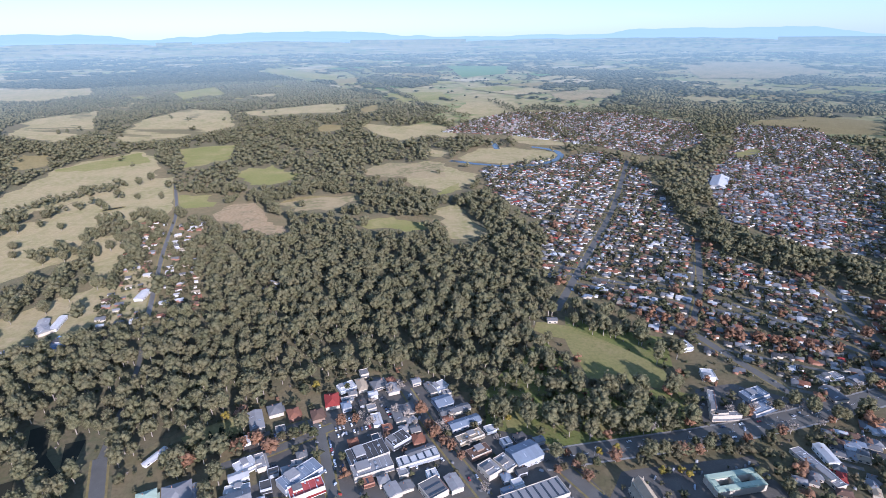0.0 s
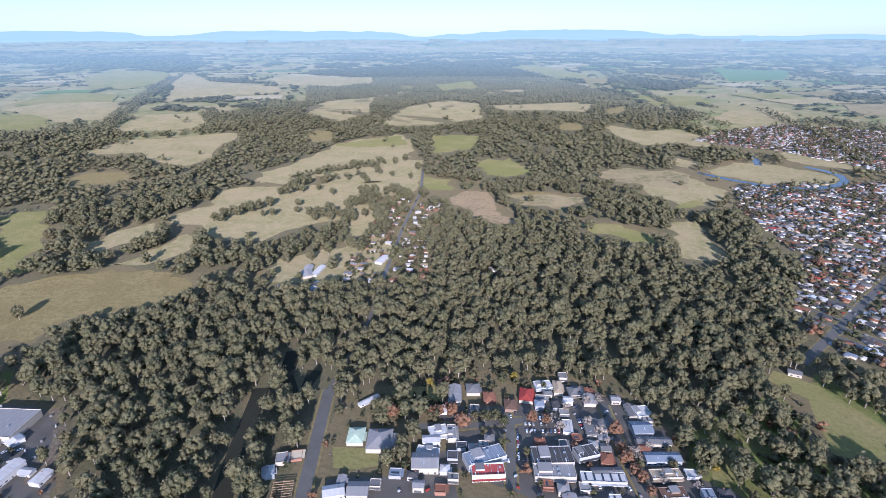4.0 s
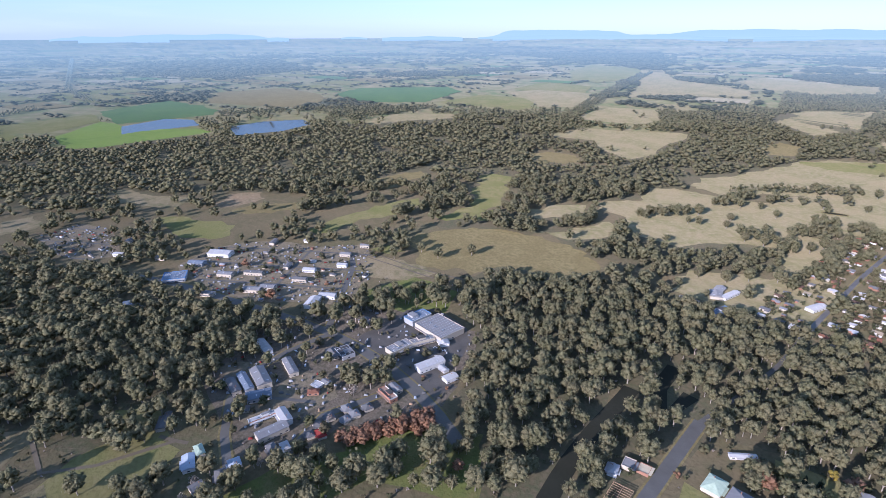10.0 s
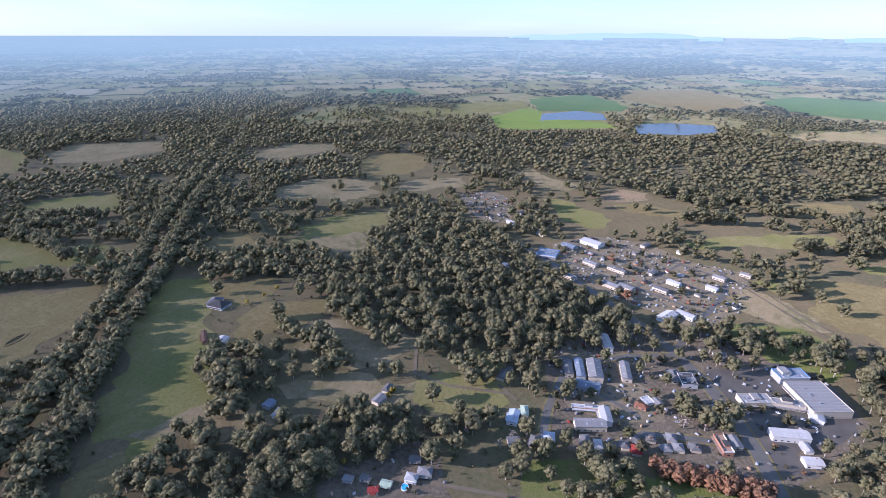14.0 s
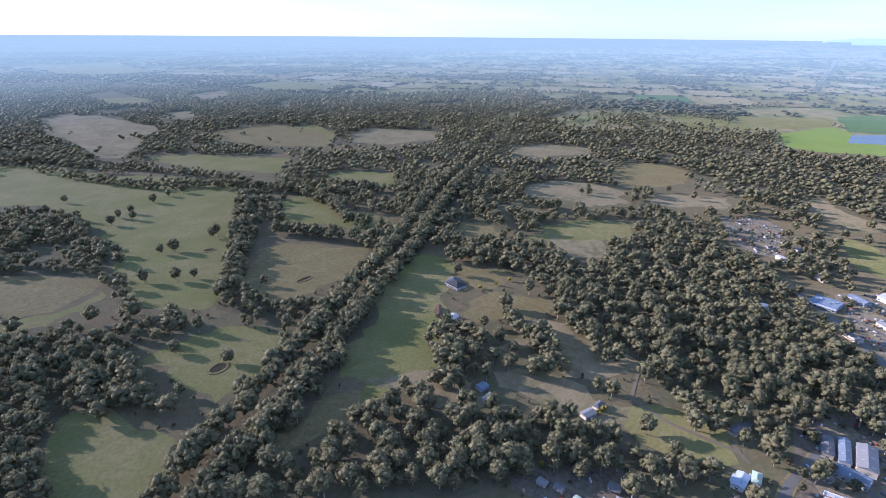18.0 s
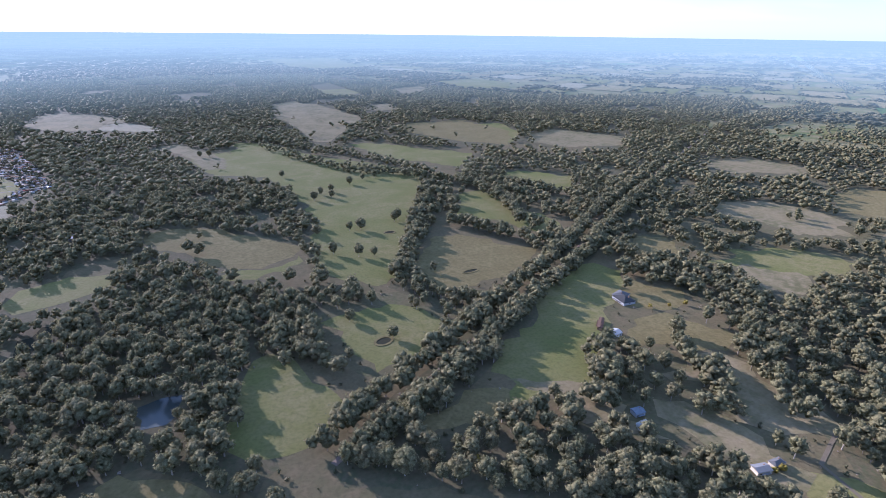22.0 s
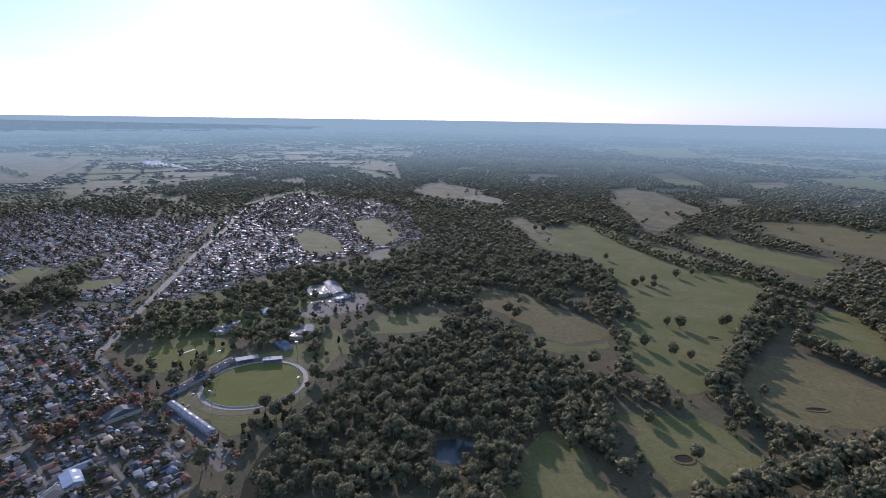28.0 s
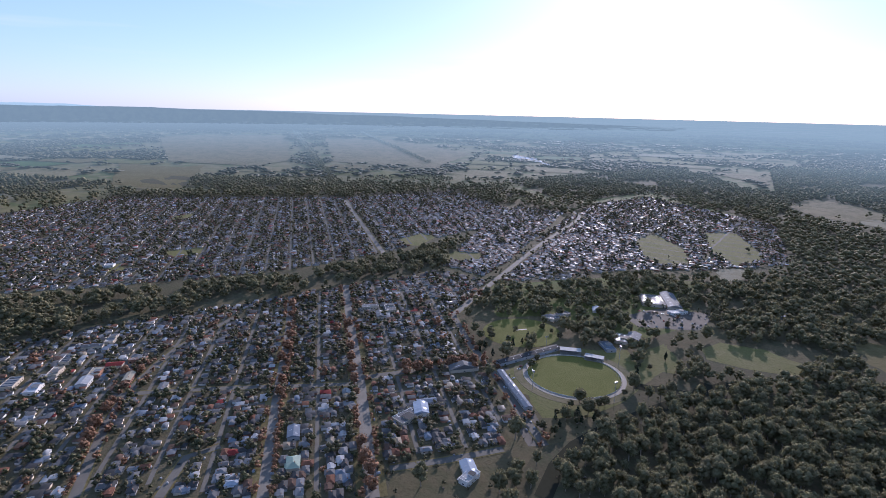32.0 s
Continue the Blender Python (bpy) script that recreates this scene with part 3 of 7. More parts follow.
area("row", "-607,-522 -586,-577 -539,-594")
area("row", "-623,-1112 -688,-1011 -753,-941")
area("row", "-555,-379 -513,-308 -476,-247")
area("row", "-587,-715 -598,-666 -596,-586")
area("row", "-465,-407 -457,-336 -416,-278")
area("row", "-679,813 -614,860 -579,810")
area("row", "-682,1009 -608,1041 -544,1005")
area("row", "-822,1048 -787,1124")
area("row", "-620,1253 -460,1223")
area("forest", "8189,-257 15896,-551 15407,-3957 13758,-7985 10712,-11759 9118,-6602 7901,-2751")
area("forest", "-15298,4353 -13869,7788 -9702,8291 -4095,3589 -6211,4353")
area("woods", "-8346,-1445 -8783,392 -5910,645 -4946,-198 -5747,-1022")
area("park", "-387,31 -386,117 -360,134 -319,-59 -368,-73 -387,-19")
area("woods", "-429,-176 -457,-91 -390,-41 -319,-59 -300,-148")
area("woods", "669,-645 692,-716 659,-802 648,-946 536,-1085 409,-919 450,-814 493,-724 566,-761 631,-659")
area("woods", "-316,-309 -348,-296 -369,-257 -385,-202 -379,-147 -359,-121 -322,-84")
area("woods", "-323,-75 -374,-79 -382,-54 -369,-33 -324,-20")
area("woods", "-326,21 -378,38 -376,78 -380,119 -329,135")
area("grove", "43,493 74,531 134,525 134,486 146,468 157,435 160,407 127,377 82,369 57,403")
area("grove", "153,453 186,477 216,465 196,413 166,396 148,418")
area("grove", "157,631 210,651 238,594 268,548 267,501 247,501 239,541 213,588 167,595")
area("grove", "-177,-370 -241,-366 -300,-366 -304,-319 -326,-294 -346,-245 -379,-233 -386,-199 -383,-166 -380,-136 -338,-116 -348,-142 -328,-175 -282,-209 -280,-252 -230,-259 -205,-259 -175,-293")
area("grove", "-229,463 -202,492 -148,524 -103,532 -53,531 -7,515 33,478 58,435 92,398 84,384 45,415 20,457 -10,482 -54,498 -92,500 -138,493 -186,456 -215,425")
area("grove", "-325,-13 -376,-18 -398,-3 -389,39 -376,98 -381,130 -361,144 -329,140")
area("grove", "-132,-295 -195,-373 -271,-381 -304,-349 -279,-299 -235,-288 -238,-253")
area("dirt", "-539,-85 -638,-29 -664,96 -634,149 -536,237 -440,172 -397,125 -422,45 -384,-8 -413,-49")
area("dirt", "-275,-220 -315,-223 -353,-186 -355,-141 -304,-111 -264,-213")
area("town", "898,-785 1121,-1120 1331,-1534 1144,-1572 814,-899 781,-801")
area("woods", "830,-716 891,-779 775,-796 723,-771 714,-687")
area("field_straw", "-1735,1020 -1834,1235 -1724,1344 -1596,1559 -1515,1462 -1427,1285 -1321,1162 -1299,1049 -1452,1060 -1594,1130 -1661,1072")
area("field_brown", "-1476,796 -1480,873 -1400,930 -1345,907 -1315,838 -1378,792")
area("field_straw", "-2917,1446 -3011,1693 -2761,1902 -2554,1710 -2393,1543 -2478,1399 -2723,1472")
area("field_green", "-2813,1357 -2673,1419 -2425,1356 -2401,1244 -2475,1182")
area("field_straw", "-2155,1429 -2317,1710 -2176,1876 -1925,1696 -1823,1531 -1921,1428 -2034,1379")
area("field_straw", "-4699,3800 -4628,4005 -3554,3222 -2704,3064 -2423,2766 -2582,2449 -2656,2226 -2682,2098 -3239,2616")
area("field_green", "-4777,3018 -5636,3878 -4842,3917 -3849,3098 -3543,2486 -3838,2446")
area("field_green", "-3386,1709 -3780,2184 -3306,2276 -2945,1984 -3142,1685")
area("field_pale", "-3252,3528 -3468,4141 -2910,4069 -2467,3408 -2864,3690")
area("field_pale", "-2752,3863 -2563,4074 -2222,3511 -2310,3326")
area("field_straw", "-1792,2155 -1879,2504 -1737,2781 -1428,2204 -1396,1929 -1689,2090")
area("field_straw", "-1217,2008 -1356,2465 -1294,2816 -1054,2724 -865,2253 -992,1991 -1141,1925")
area("field_brown", "-1319,1587 -1349,1711 -1250,1685 -1163,1558 -1206,1492")
area("field_green", "-1050,1393 -1080,1548 -983,1615 -876,1471 -905,1384 -976,1334")
area("field_straw", "-1009,1020 -974,1122 -988,1294 -976,1334 -875,1434 -1014,1749 -892,1655 -773,1425 -772,1325 -794,1239 -833,1186 -891,1112 -896,1028 -978,996")
area("field_straw", "-964,702 -953,749 -930,836 -901,951 -834,1038 -805,1198 -761,1307 -681,1320 -628,1231 -606,1118 -612,1045 -671,992 -624,878 -671,824 -738,767 -807,717 -874,694 -923,682")
area("field_straw", "-608,853 -565,939 -527,874 -499,805 -529,775 -574,788")
area("field_straw", "-551,551 -583,607 -572,665 -534,710 -480,735 -440,725 -410,674 -401,625 -444,612")
area("field_straw", "-971,541 -957,586 -925,621 -896,575 -903,527 -943,523")
area("field_straw", "-844,487 -818,539 -839,650 -812,646 -770,603 -772,546 -794,510")
area("field_green", "-1023,431 -1275,561 -1251,613 -1230,636 -1144,563 -1036,511 -994,450")
area("field_brown", "-742,285 -861,347 -831,391 -767,452 -698,506 -657,503 -641,449 -655,415 -695,370 -721,341")
area("field_green", "-744,1511 -878,1784 -715,1856 -648,1633 -703,1530")
area("field_green", "-522,1362 -497,1532 -387,1423 -420,1325 -486,1308")
area("field_dirt", "-487,1076 -468,1147 -421,1158 -318,997 -293,958 -338,949 -406,998 -460,1031")
area("field_brown", "-365,1157 -290,1206 -210,1202 -222,1139 -287,1096 -335,1106")
area("field_green", "-177,1011 -102,1046 -46,1012 -23,974 -69,953 -113,981 -156,985")
area("field_straw", "-20,1075 29,1128 50,1072 85,938 51,918 8,916 10,960 -7,1013")
area("field_straw", "-353,2306 -176,2204 -59,2284 42,2131 60,1950 -46,2010 -145,1900 -260,2059")
area("field_straw", "-138,1535 -23,1551 96,1392 83,1310 4,1228 -72,1290 -117,1411")
area("field_green", "-13,1220 42,1316 48,1248 -6,1193")
area("field_straw", "46,1603 119,1742 206,1750 297,1717 368,1642 337,1568 234,1498 151,1532 73,1547")
area("field_straw", "-58,1647 -33,1740 30,1702 3,1613")
area("field_straw", "255,1978 410,2010 471,1884 397,1776 307,1796 258,1854")
area("field_straw", "-1001,2669 -577,3013 -566,2691 -838,2550")
area("field_brown", "-505,2160 -498,2275 -400,2253 -399,2133 -476,2085")
area("field_brown", "-905,4634 -712,4844 -630,4185 -744,4038")
area("field_brown", "-415,2758 -335,2960 -302,2741 -368,2627")
area("field_crop", "62,6486 760,6382 587,5134 179,4790")
area("field_green", "-368,3471 1,3563 61,3183 -229,3006")
area("field_straw", "135,2999 396,3004 407,2725 206,2521 38,2615")
area("water", "-2512,-497 -2680,-358 -2611,-237 -2438,-199 -2354,-375 -2286,-460")
area("water", "-2345,-85 -2450,44 -2452,214 -2307,240 -2169,106 -2138,-58")
area("field_lush", "-2274,-458 -2302,-368 -2345,-203 -2247,-143 -2172,-259 -2127,-346 -2086,-427")
area("field_crop", "-3141,-599 -3247,-485 -3141,-223 -2948,-192 -2738,-285 -2681,-415 -2586,-509")
area("field_brown", "-3258,-216 -3817,-169 -3954,242 -3473,420 -3149,434 -2891,211 -3076,-29")
area("field_crop", "-3421,507 -3784,746 -3624,1322 -3326,1307 -2870,914 -2980,579")
area("field_green", "-2831,980 -3106,1349 -2831,1515 -2564,1440 -2536,1161 -2680,1003")
area("field_straw", "-3187,1542 -3238,1819 -2913,2007 -2541,1734 -2456,1482 -2692,1476")
area("field_straw", "-2322,441 -2479,625 -2388,891 -2259,868 -2258,614 -2161,496")
area("field_brown", "-1292,213 -1338,292 -1378,424 -1302,414 -1232,320 -1230,227")
area("field_green", "-994,334 -1025,436 -976,466 -929,437 -956,344")
area("field_green", "-1124,465 -1212,518 -1251,600 -1188,594 -1085,534 -1088,463")
area("field_green", "-999,79 -1052,144 -1105,235 -1125,341 -1076,344 -1026,261 -1023,182 -966,109")
area("field_dirt", "-1237,-103 -1306,-62 -1303,5 -1244,8 -1200,-52 -1202,-92")
area("field_brown", "-1174,-62 -1213,1 -1189,76 -1142,81 -1123,16 -1148,-43")
area("field_tan", "-1437,-322 -1376,-254 -1300,-156 -1247,-172 -1270,-250 -1332,-305")
area("field_green", "-1174,-207 -1169,-166 -1072,-54 -1015,-63 -1004,-97 -1052,-158")
area("field_brown", "-910,271 -901,381 -811,481 -711,514 -678,468 -712,358 -698,292 -730,258 -772,226 -847,240")
area("field_tan", "-771,118 -840,151 -801,197 -724,246 -721,209 -727,167")
area("field_green", "-857,169 -864,210 -827,224 -824,194")
area("field_straw", "-937,513 -976,592 -955,684 -905,635 -906,537")
area("field_straw", "-850,1133 -816,1256 -780,1396 -716,1401 -640,1228 -568,1056 -601,1037 -641,984 -642,924 -682,894 -772,972")
area("field_straw", "-668,945 -622,960 -553,923 -507,823 -449,754 -417,693 -443,666 -498,675 -566,791")
area("field_straw", "-1023,895 -975,953 -896,998 -725,940 -611,855 -664,782 -682,683 -766,658 -862,713")
area("field_straw", "-1005,1000 -1056,1082 -1050,1296 -1102,1478 -1081,1604 -981,1745 -848,1571 -780,1396 -834,1211 -925,1127 -930,1007")
area("field_green", "-629,1218 -545,1225 -506,1131 -585,1124")
area("field_tan", "-376,1143 -203,1215 -171,1180 -234,1095 -321,1087")
area("field_tan", "-247,1440 -155,1547 9,1531 10,1368 -138,1373")
area("field_straw", "-827,2629 -772,2857 -485,2971 -489,2648")
area("field_straw", "-3252,3568 -3447,4012 -2558,4033 -2298,3680 -2290,3175 -2862,3216")
area("field_green", "-1765,3617 -1657,4054 -1379,3554 -1499,3208")
area("field_green", "-572,1413 -553,1500 -444,1479 -366,1366 -461,1322")
area("field_green", "-1098,1486 -1045,1643 -981,1725 -878,1585 -959,1513 -1002,1478")
area("grove", "-652,35 -655,96 -611,149 -571,131 -580,68 -599,33")
area("grove", "-502,74 -500,113 -465,116 -454,77")
area("grove", "-506,-54 -510,-38 -444,-34 -437,-49")
area("grove", "-555,-104 -548,-70 -470,-59 -446,-64 -466,-95")
area("grove", "-557,-12 -557,38 -536,45 -532,-8")
area("grove", "-418,98 -413,149 -392,147 -391,102")
area("grove", "-355,-430 -395,-418 -390,-353 -340,-307 -311,-336 -310,-376")
area("grove", "-295,-257 -335,-227 -337,-184 -302,-168 -285,-215")
area("grove", "-350,-157 -367,-110 -332,-85 -311,-128")
area("grove", "-534,-237 -532,-168 -489,-112 -446,-107 -448,-153 -472,-180")
area("grove", "-418,-148 -411,-90 -374,-79 -394,-135")
area("field_brown", "-681,-722 -739,-699 -702,-612 -643,-600 -626,-652")
area("field_brown", "-519,-564 -552,-582 -593,-513 -571,-481 -543,-476 -488,-509 -497,-531")
area("field_brown", "-468,-474 -520,-475 -561,-411 -562,-393 -537,-382 -489,-384 -474,-407 -425,-416 -433,-445")
area("field_green", "-241,-399 -260,-438 -322,-489 -400,-524 -426,-501 -375,-430 -346,-405 -292,-374 -256,-362 -231,-366")
area("field_green", "-457,-627 -513,-649 -555,-606 -512,-556 -457,-522 -415,-544 -432,-598")
area("field_tan", "-414,-366 -465,-380 -512,-369 -523,-344 -485,-330 -446,-336 -415,-349")
area("field_green", "-701,-592 -788,-592 -887,-573 -941,-518 -950,-482 -864,-469 -810,-484 -766,-494 -755,-541")
area("field_brown", "-1260,-752 -1421,-794 -1500,-721 -1460,-633 -1344,-587 -1235,-614 -1193,-680")
area("field_tan", "-977,-816 -1101,-806 -1150,-707 -1138,-619 -1033,-614 -975,-677 -948,-758")
area("field_tan", "-1240,-523 -1276,-449 -1200,-416 -1165,-466")
area("field_tan", "-1040,-1702 -1185,-1771 -1346,-1554 -1227,-1428 -1066,-1452 -972,-1553")
area("field_green", "-893,-1986 -1050,-1991 -1032,-1773 -902,-1587 -803,-1693")
area("field_green", "-644,-1221 -729,-1248 -835,-1131 -744,-1027 -682,-1111")
area("field_green", "-482,-1080 -549,-1099 -554,-947 -588,-865 -588,-825 -522,-805 -488,-877 -456,-914 -409,-919")
area("field_brown", "-376,-847 -424,-805 -476,-731 -440,-693 -381,-648 -317,-637 -273,-640 -258,-690 -291,-799 -333,-852")
area("field_tan", "-1248,-1148 -1460,-1136 -1520,-978 -1436,-938 -1252,-1022")
area("field_dirt", "-607,-812 -725,-882 -734,-864 -623,-788")
area("field_green", "-34,-1879 -127,-1833 -228,-1631 -374,-1441 -485,-1301 -413,-1115 -297,-888 -224,-708 -179,-689 -121,-752 -113,-839 -152,-997 -136,-1080 -133,-1285 -72,-1398 36,-1453 98,-1643 174,-1874 87,-1814 -11,-1699")
area("field_brown", "164,-985 130,-1058 53,-1035 -32,-961 -95,-888 -79,-844 -27,-813 18,-826 77,-909 132,-950")
area("field_green", "41,-803 4,-818 -58,-814 -88,-847 -92,-820 -63,-789 -15,-775 27,-787")
area("field_green", "-376,-1740 -488,-1715 -594,-1583 -703,-1482 -595,-1330 -538,-1396 -430,-1522")
area("field_tan", "-237,-2825 -368,-2951 -414,-2464 -480,-2229 -427,-1998 -325,-1795 -277,-1819 -264,-2077 -210,-2455")
area("field_brown", "-686,-2069 -948,-2106 -1001,-1788 -868,-1549 -747,-1663 -678,-1802 -624,-1890")
area("field_green", "-547,-3746 -714,-3884 -774,-3221 -693,-3016 -567,-3129")
area("field_tan", "-610,-2568 -788,-2712 -812,-2518 -656,-2445")
area("field_pale", "430,-2352 379,-2452 267,-2334 192,-2201 288,-2202 419,-2277")
area("field_tan", "-986,-3369 -1263,-3526 -1240,-3260 -1012,-3022")
area("field_green", "-592,-7177 -1416,-7498 -1401,-5499 -977,-5236 -662,-5762")
area("field_green", "-1453,-3811 -1862,-3908 -2004,-3586 -1748,-3157 -1478,-3272")
area("field_tan", "-270,-2858 -446,-2790 -563,-2284 -486,-2130 -363,-2311 -269,-2542")
area("field_tan", "716,-2507 688,-2799 526,-2723 368,-2568 358,-2392 468,-2270 614,-2355")
area("field_tan", "1528,-3542 1313,-3588 1122,-3562 1007,-3161 1195,-3276")
area("lawn", "766,-1398 763,-1517 616,-1402 543,-1262 600,-1204 663,-1262")
area("lawn", "680,-1667 614,-1737 449,-1483 465,-1342 570,-1450")
area("field_pale", "485,-1283 448,-1335 411,-1252 440,-1204")
area("field_tan", "191,-1893 130,-1906 52,-1723 5,-1628 0,-1510 49,-1520 125,-1729")
area("lawn", "1392,-315 1375,-400 1324,-384 1334,-310")
area("lawn", "950,-833 974,-893 912,-932 873,-882 917,-823")
area("lawn", "1165,-860 1182,-952 1127,-958 1070,-861 1100,-821")
area("lawn", "1342,-185 1345,-213 1281,-210 1282,-174")
area("lawn", "1828,-435 1845,-513 1769,-497 1780,-429")
area("field_brown", "3639,-638 3277,-879 3334,-1032 2449,-646 2570,-507 2735,-431")
area("field_tan", "6444,-1528 6774,-2140 6392,-2981 3342,-1561 3157,-1262 3630,-895")
area("field_tan", "5870,-3196 5205,-3734 3263,-3126 2499,-2112 3171,-1791")
area("lawn", "332,-677 361,-739 355,-777 316,-738 295,-692")
area("lawn", "309,-805 301,-855 245,-883 190,-874 171,-836 232,-792 287,-775")
area("field_tan", "2663,6324 3413,6183 3237,4857 2621,4313 2043,4388")
area("field_brown", "1227,2222 1615,2356 1797,2185 1577,1901 1378,1959 1353,2087")
area("field_tan", "666,3447 1115,3655 1011,3191 674,2998")
area("lawn", "890,1626 1013,1707 983,1622 875,1547")
area("creek", "25,1566 86,1515 161,1488 230,1464 293,1503 378,1616 382,1687 343,1745 296,1760")
area("creek", "164,1900 179,1818 179,1730")
area("forest", "2650,-416 2373,-624 2240,-885 2120,-1271 1506,-1726 1345,-1541 1773,-1374 1890,-1130 2041,-803 2291,-353")
area("forest", "-1778,1760 -1726,2073 -1396,1929 -1119,1888 -1015,1934 -964,1746 -1021,1720 -1194,1643 -1086,1458 -996,1148 -1009,1020 -975,880 -970,720 -1113,577 -1238,641 -1255,753 -1208,917 -1284,1056 -1405,1264")
area("field_lush", "-2343,-685 -2680,-605 -2591,-529 -2327,-462 -2391,-335 -2354,-206 -2187,-259 -2050,-486 -2053,-589")
area("field_crop", "-3038,-686 -3416,-412 -2909,-141 -2744,-159 -2591,-529")
area("field_green", "-2678,-993 -2952,-699 -2680,-605 -2441,-740 -2477,-920")
area("field_tan", "-277,-403 -324,-382 -342,-336 -326,-306 -278,-341 -247,-421")
area("field_tan", "-374,-335 -408,-306 -430,-252 -416,-233 -433,-202 -407,-192 -383,-241 -371,-277 -359,-312")
area("field_tan", "-320,-325 -338,-309 -348,-281 -318,-301")
area("field_tan", "-445,-328 -507,-321 -534,-273 -515,-236 -466,-243 -427,-277")
area("lawn", "-430,-207 -459,-187 -474,-153 -449,-126 -427,-139 -403,-166 -403,-190")
area("field_tan", "-705,-468 -729,-524 -757,-574 -815,-499 -784,-450 -734,-444")
area("field_tan", "-1166,-589 -1224,-524 -1196,-455 -1116,-480 -1101,-544")
area("field_tan", "-1013,-733 -1122,-670 -1072,-572 -976,-615")
area("field_green", "-788,-618 -860,-571 -891,-505 -861,-467 -781,-524 -759,-564")
area("cbd", "-230,252 -235,271 -193,294 -176,312 -167,339 -153,345 -128,300")
area("lawn", "-236,286 -247,306 -215,319 -205,302")
area("lawn", "-237,383 -247,406 -204,428 -193,408")
area("forest", "237,-400 314,-616 254,-700 138,-730 28,-578 36,-490 10,-428 -6,-378 15,-351 41,-366 79,-404 123,-428 140,-419 129,-367")
area("field_brown", "126,-366 136,-411 121,-420 79,-398 46,-362 50,-343")
area("forest", "-88,-323 -149,-348 -203,-340 -252,-336 -293,-318 -317,-281 -359,-258 -402,-218 -401,-189 -379,-164")
area("woods", "452,-912 428,-1046 333,-996 286,-896 315,-859 385,-886")
area("forest", "-267,193 -304,233 -327,286 -351,335 -313,347 -281,289 -269,241 -256,213")


def inside(poly, pts):
    """Which of the points lie in the outline."""
    x, y = pts[:, 0], pts[:, 1]
    hit = np.zeros(len(pts), bool)
    lo, hi = poly.min(0), poly.max(0)
    near = np.nonzero((x >= lo[0]) & (x <= hi[0]) & (y >= lo[1]) & (y <= hi[1]))[0]
    px, py = x[near], y[near]
    odd = np.zeros(len(near), bool)
    for (ax, ay), (bx, by) in zip(poly, np.roll(poly, -1, 0)):
        if ay != by:
            odd ^= ((ay > py) != (by > py)) & (px < (bx - ax) * (py - ay) / (by - ay) + ax)
    hit[near] = odd
    return hit


def any_inside(kinds, pts):
    hit = np.zeros(len(pts), bool)
    for k, poly in AREAS:
        if k.startswith(kinds):
            hit |= inside(poly, pts)
    return hit


def line_gap(line, pts):
    """Distance of the points from a line of the plan."""
    best = np.full(len(pts), 1e9)
    for a, b in zip(line[:-1], line[1:]):
        d = b - a
        t = np.clip(((pts - a) @ d) / max(d @ d, 1e-9), 0, 1)
        best = np.minimum(best, np.hypot(*(pts - a - t[:, None] * d).T))
    return best


def road_width(kind):
    return {"track": 3.0, "rail": 7.0, "river": 17.0, "creek": 20.0}.get(kind) or float(kind[4:])


LINES = [(k, poly, road_width(k)) for k, poly in AREAS if k[:4] in ("road", "rail", "rive", "trac", "cree")]
ROWS = [poly for k, poly in AREAS if k == "row"]


def settle(v):
    """The place of points of the true plain; the distance past NEAR_EDGE draws together towards the far edge, like a backdrop of the horizon."""
    v = np.asarray(v, float)
    r = np.hypot(v[:, 0], v[:, 1])
    span = FAR_EDGE - NEAR_EDGE
    s = np.where(r > NEAR_EDGE, (NEAR_EDGE + span * (1 - np.exp(-(np.maximum(r, NEAR_EDGE) - NEAR_EDGE) / span))) / np.maximum(r, 1), 1.0)
    return np.column_stack([v[:, 0] * s, v[:, 1] * s, EYE + (v[:, 2] - EYE) * s]), s


def mesh_of(name, verts, tris, mats, index=None, smooth=False):
    """A mesh from arrays of corners and triangles."""
    me = bpy.data.meshes.new(name)
    verts, tris = np.asarray(verts, np.float32), np.asarray(tris, np.int32)
    me.vertices.add(len(verts))
    me.vertices.foreach_set("co", verts.ravel())
    me.loops.add(tris.size)
    me.loops.foreach_set("vertex_index", tris.ravel())
    me.polygons.add(len(tris))
    me.polygons.foreach_set("loop_start", np.arange(0, tris.size, 3, dtype=np.int32))
    me.polygons.foreach_set("loop_total", np.full(len(tris), 3, np.int32))
    for m in mats:
        me.materials.append(m)
    if index is not None:
        me.polygons.foreach_set("material_index", np.asarray(index, np.int32))
    if smooth:
        me.polygons.foreach_set("use_smooth", np.ones(len(tris), bool))
    me.update(calc_edges=True)
    return me


def part(name, bm, material, parent, label=""):
    me = bpy.data.meshes.new(name)
    bm.to_mesh(me)
    bm.free()
    me.materials.append(material)
    ob = new(name, me)
    ob.parent = parent
    return tagged(ob, label)


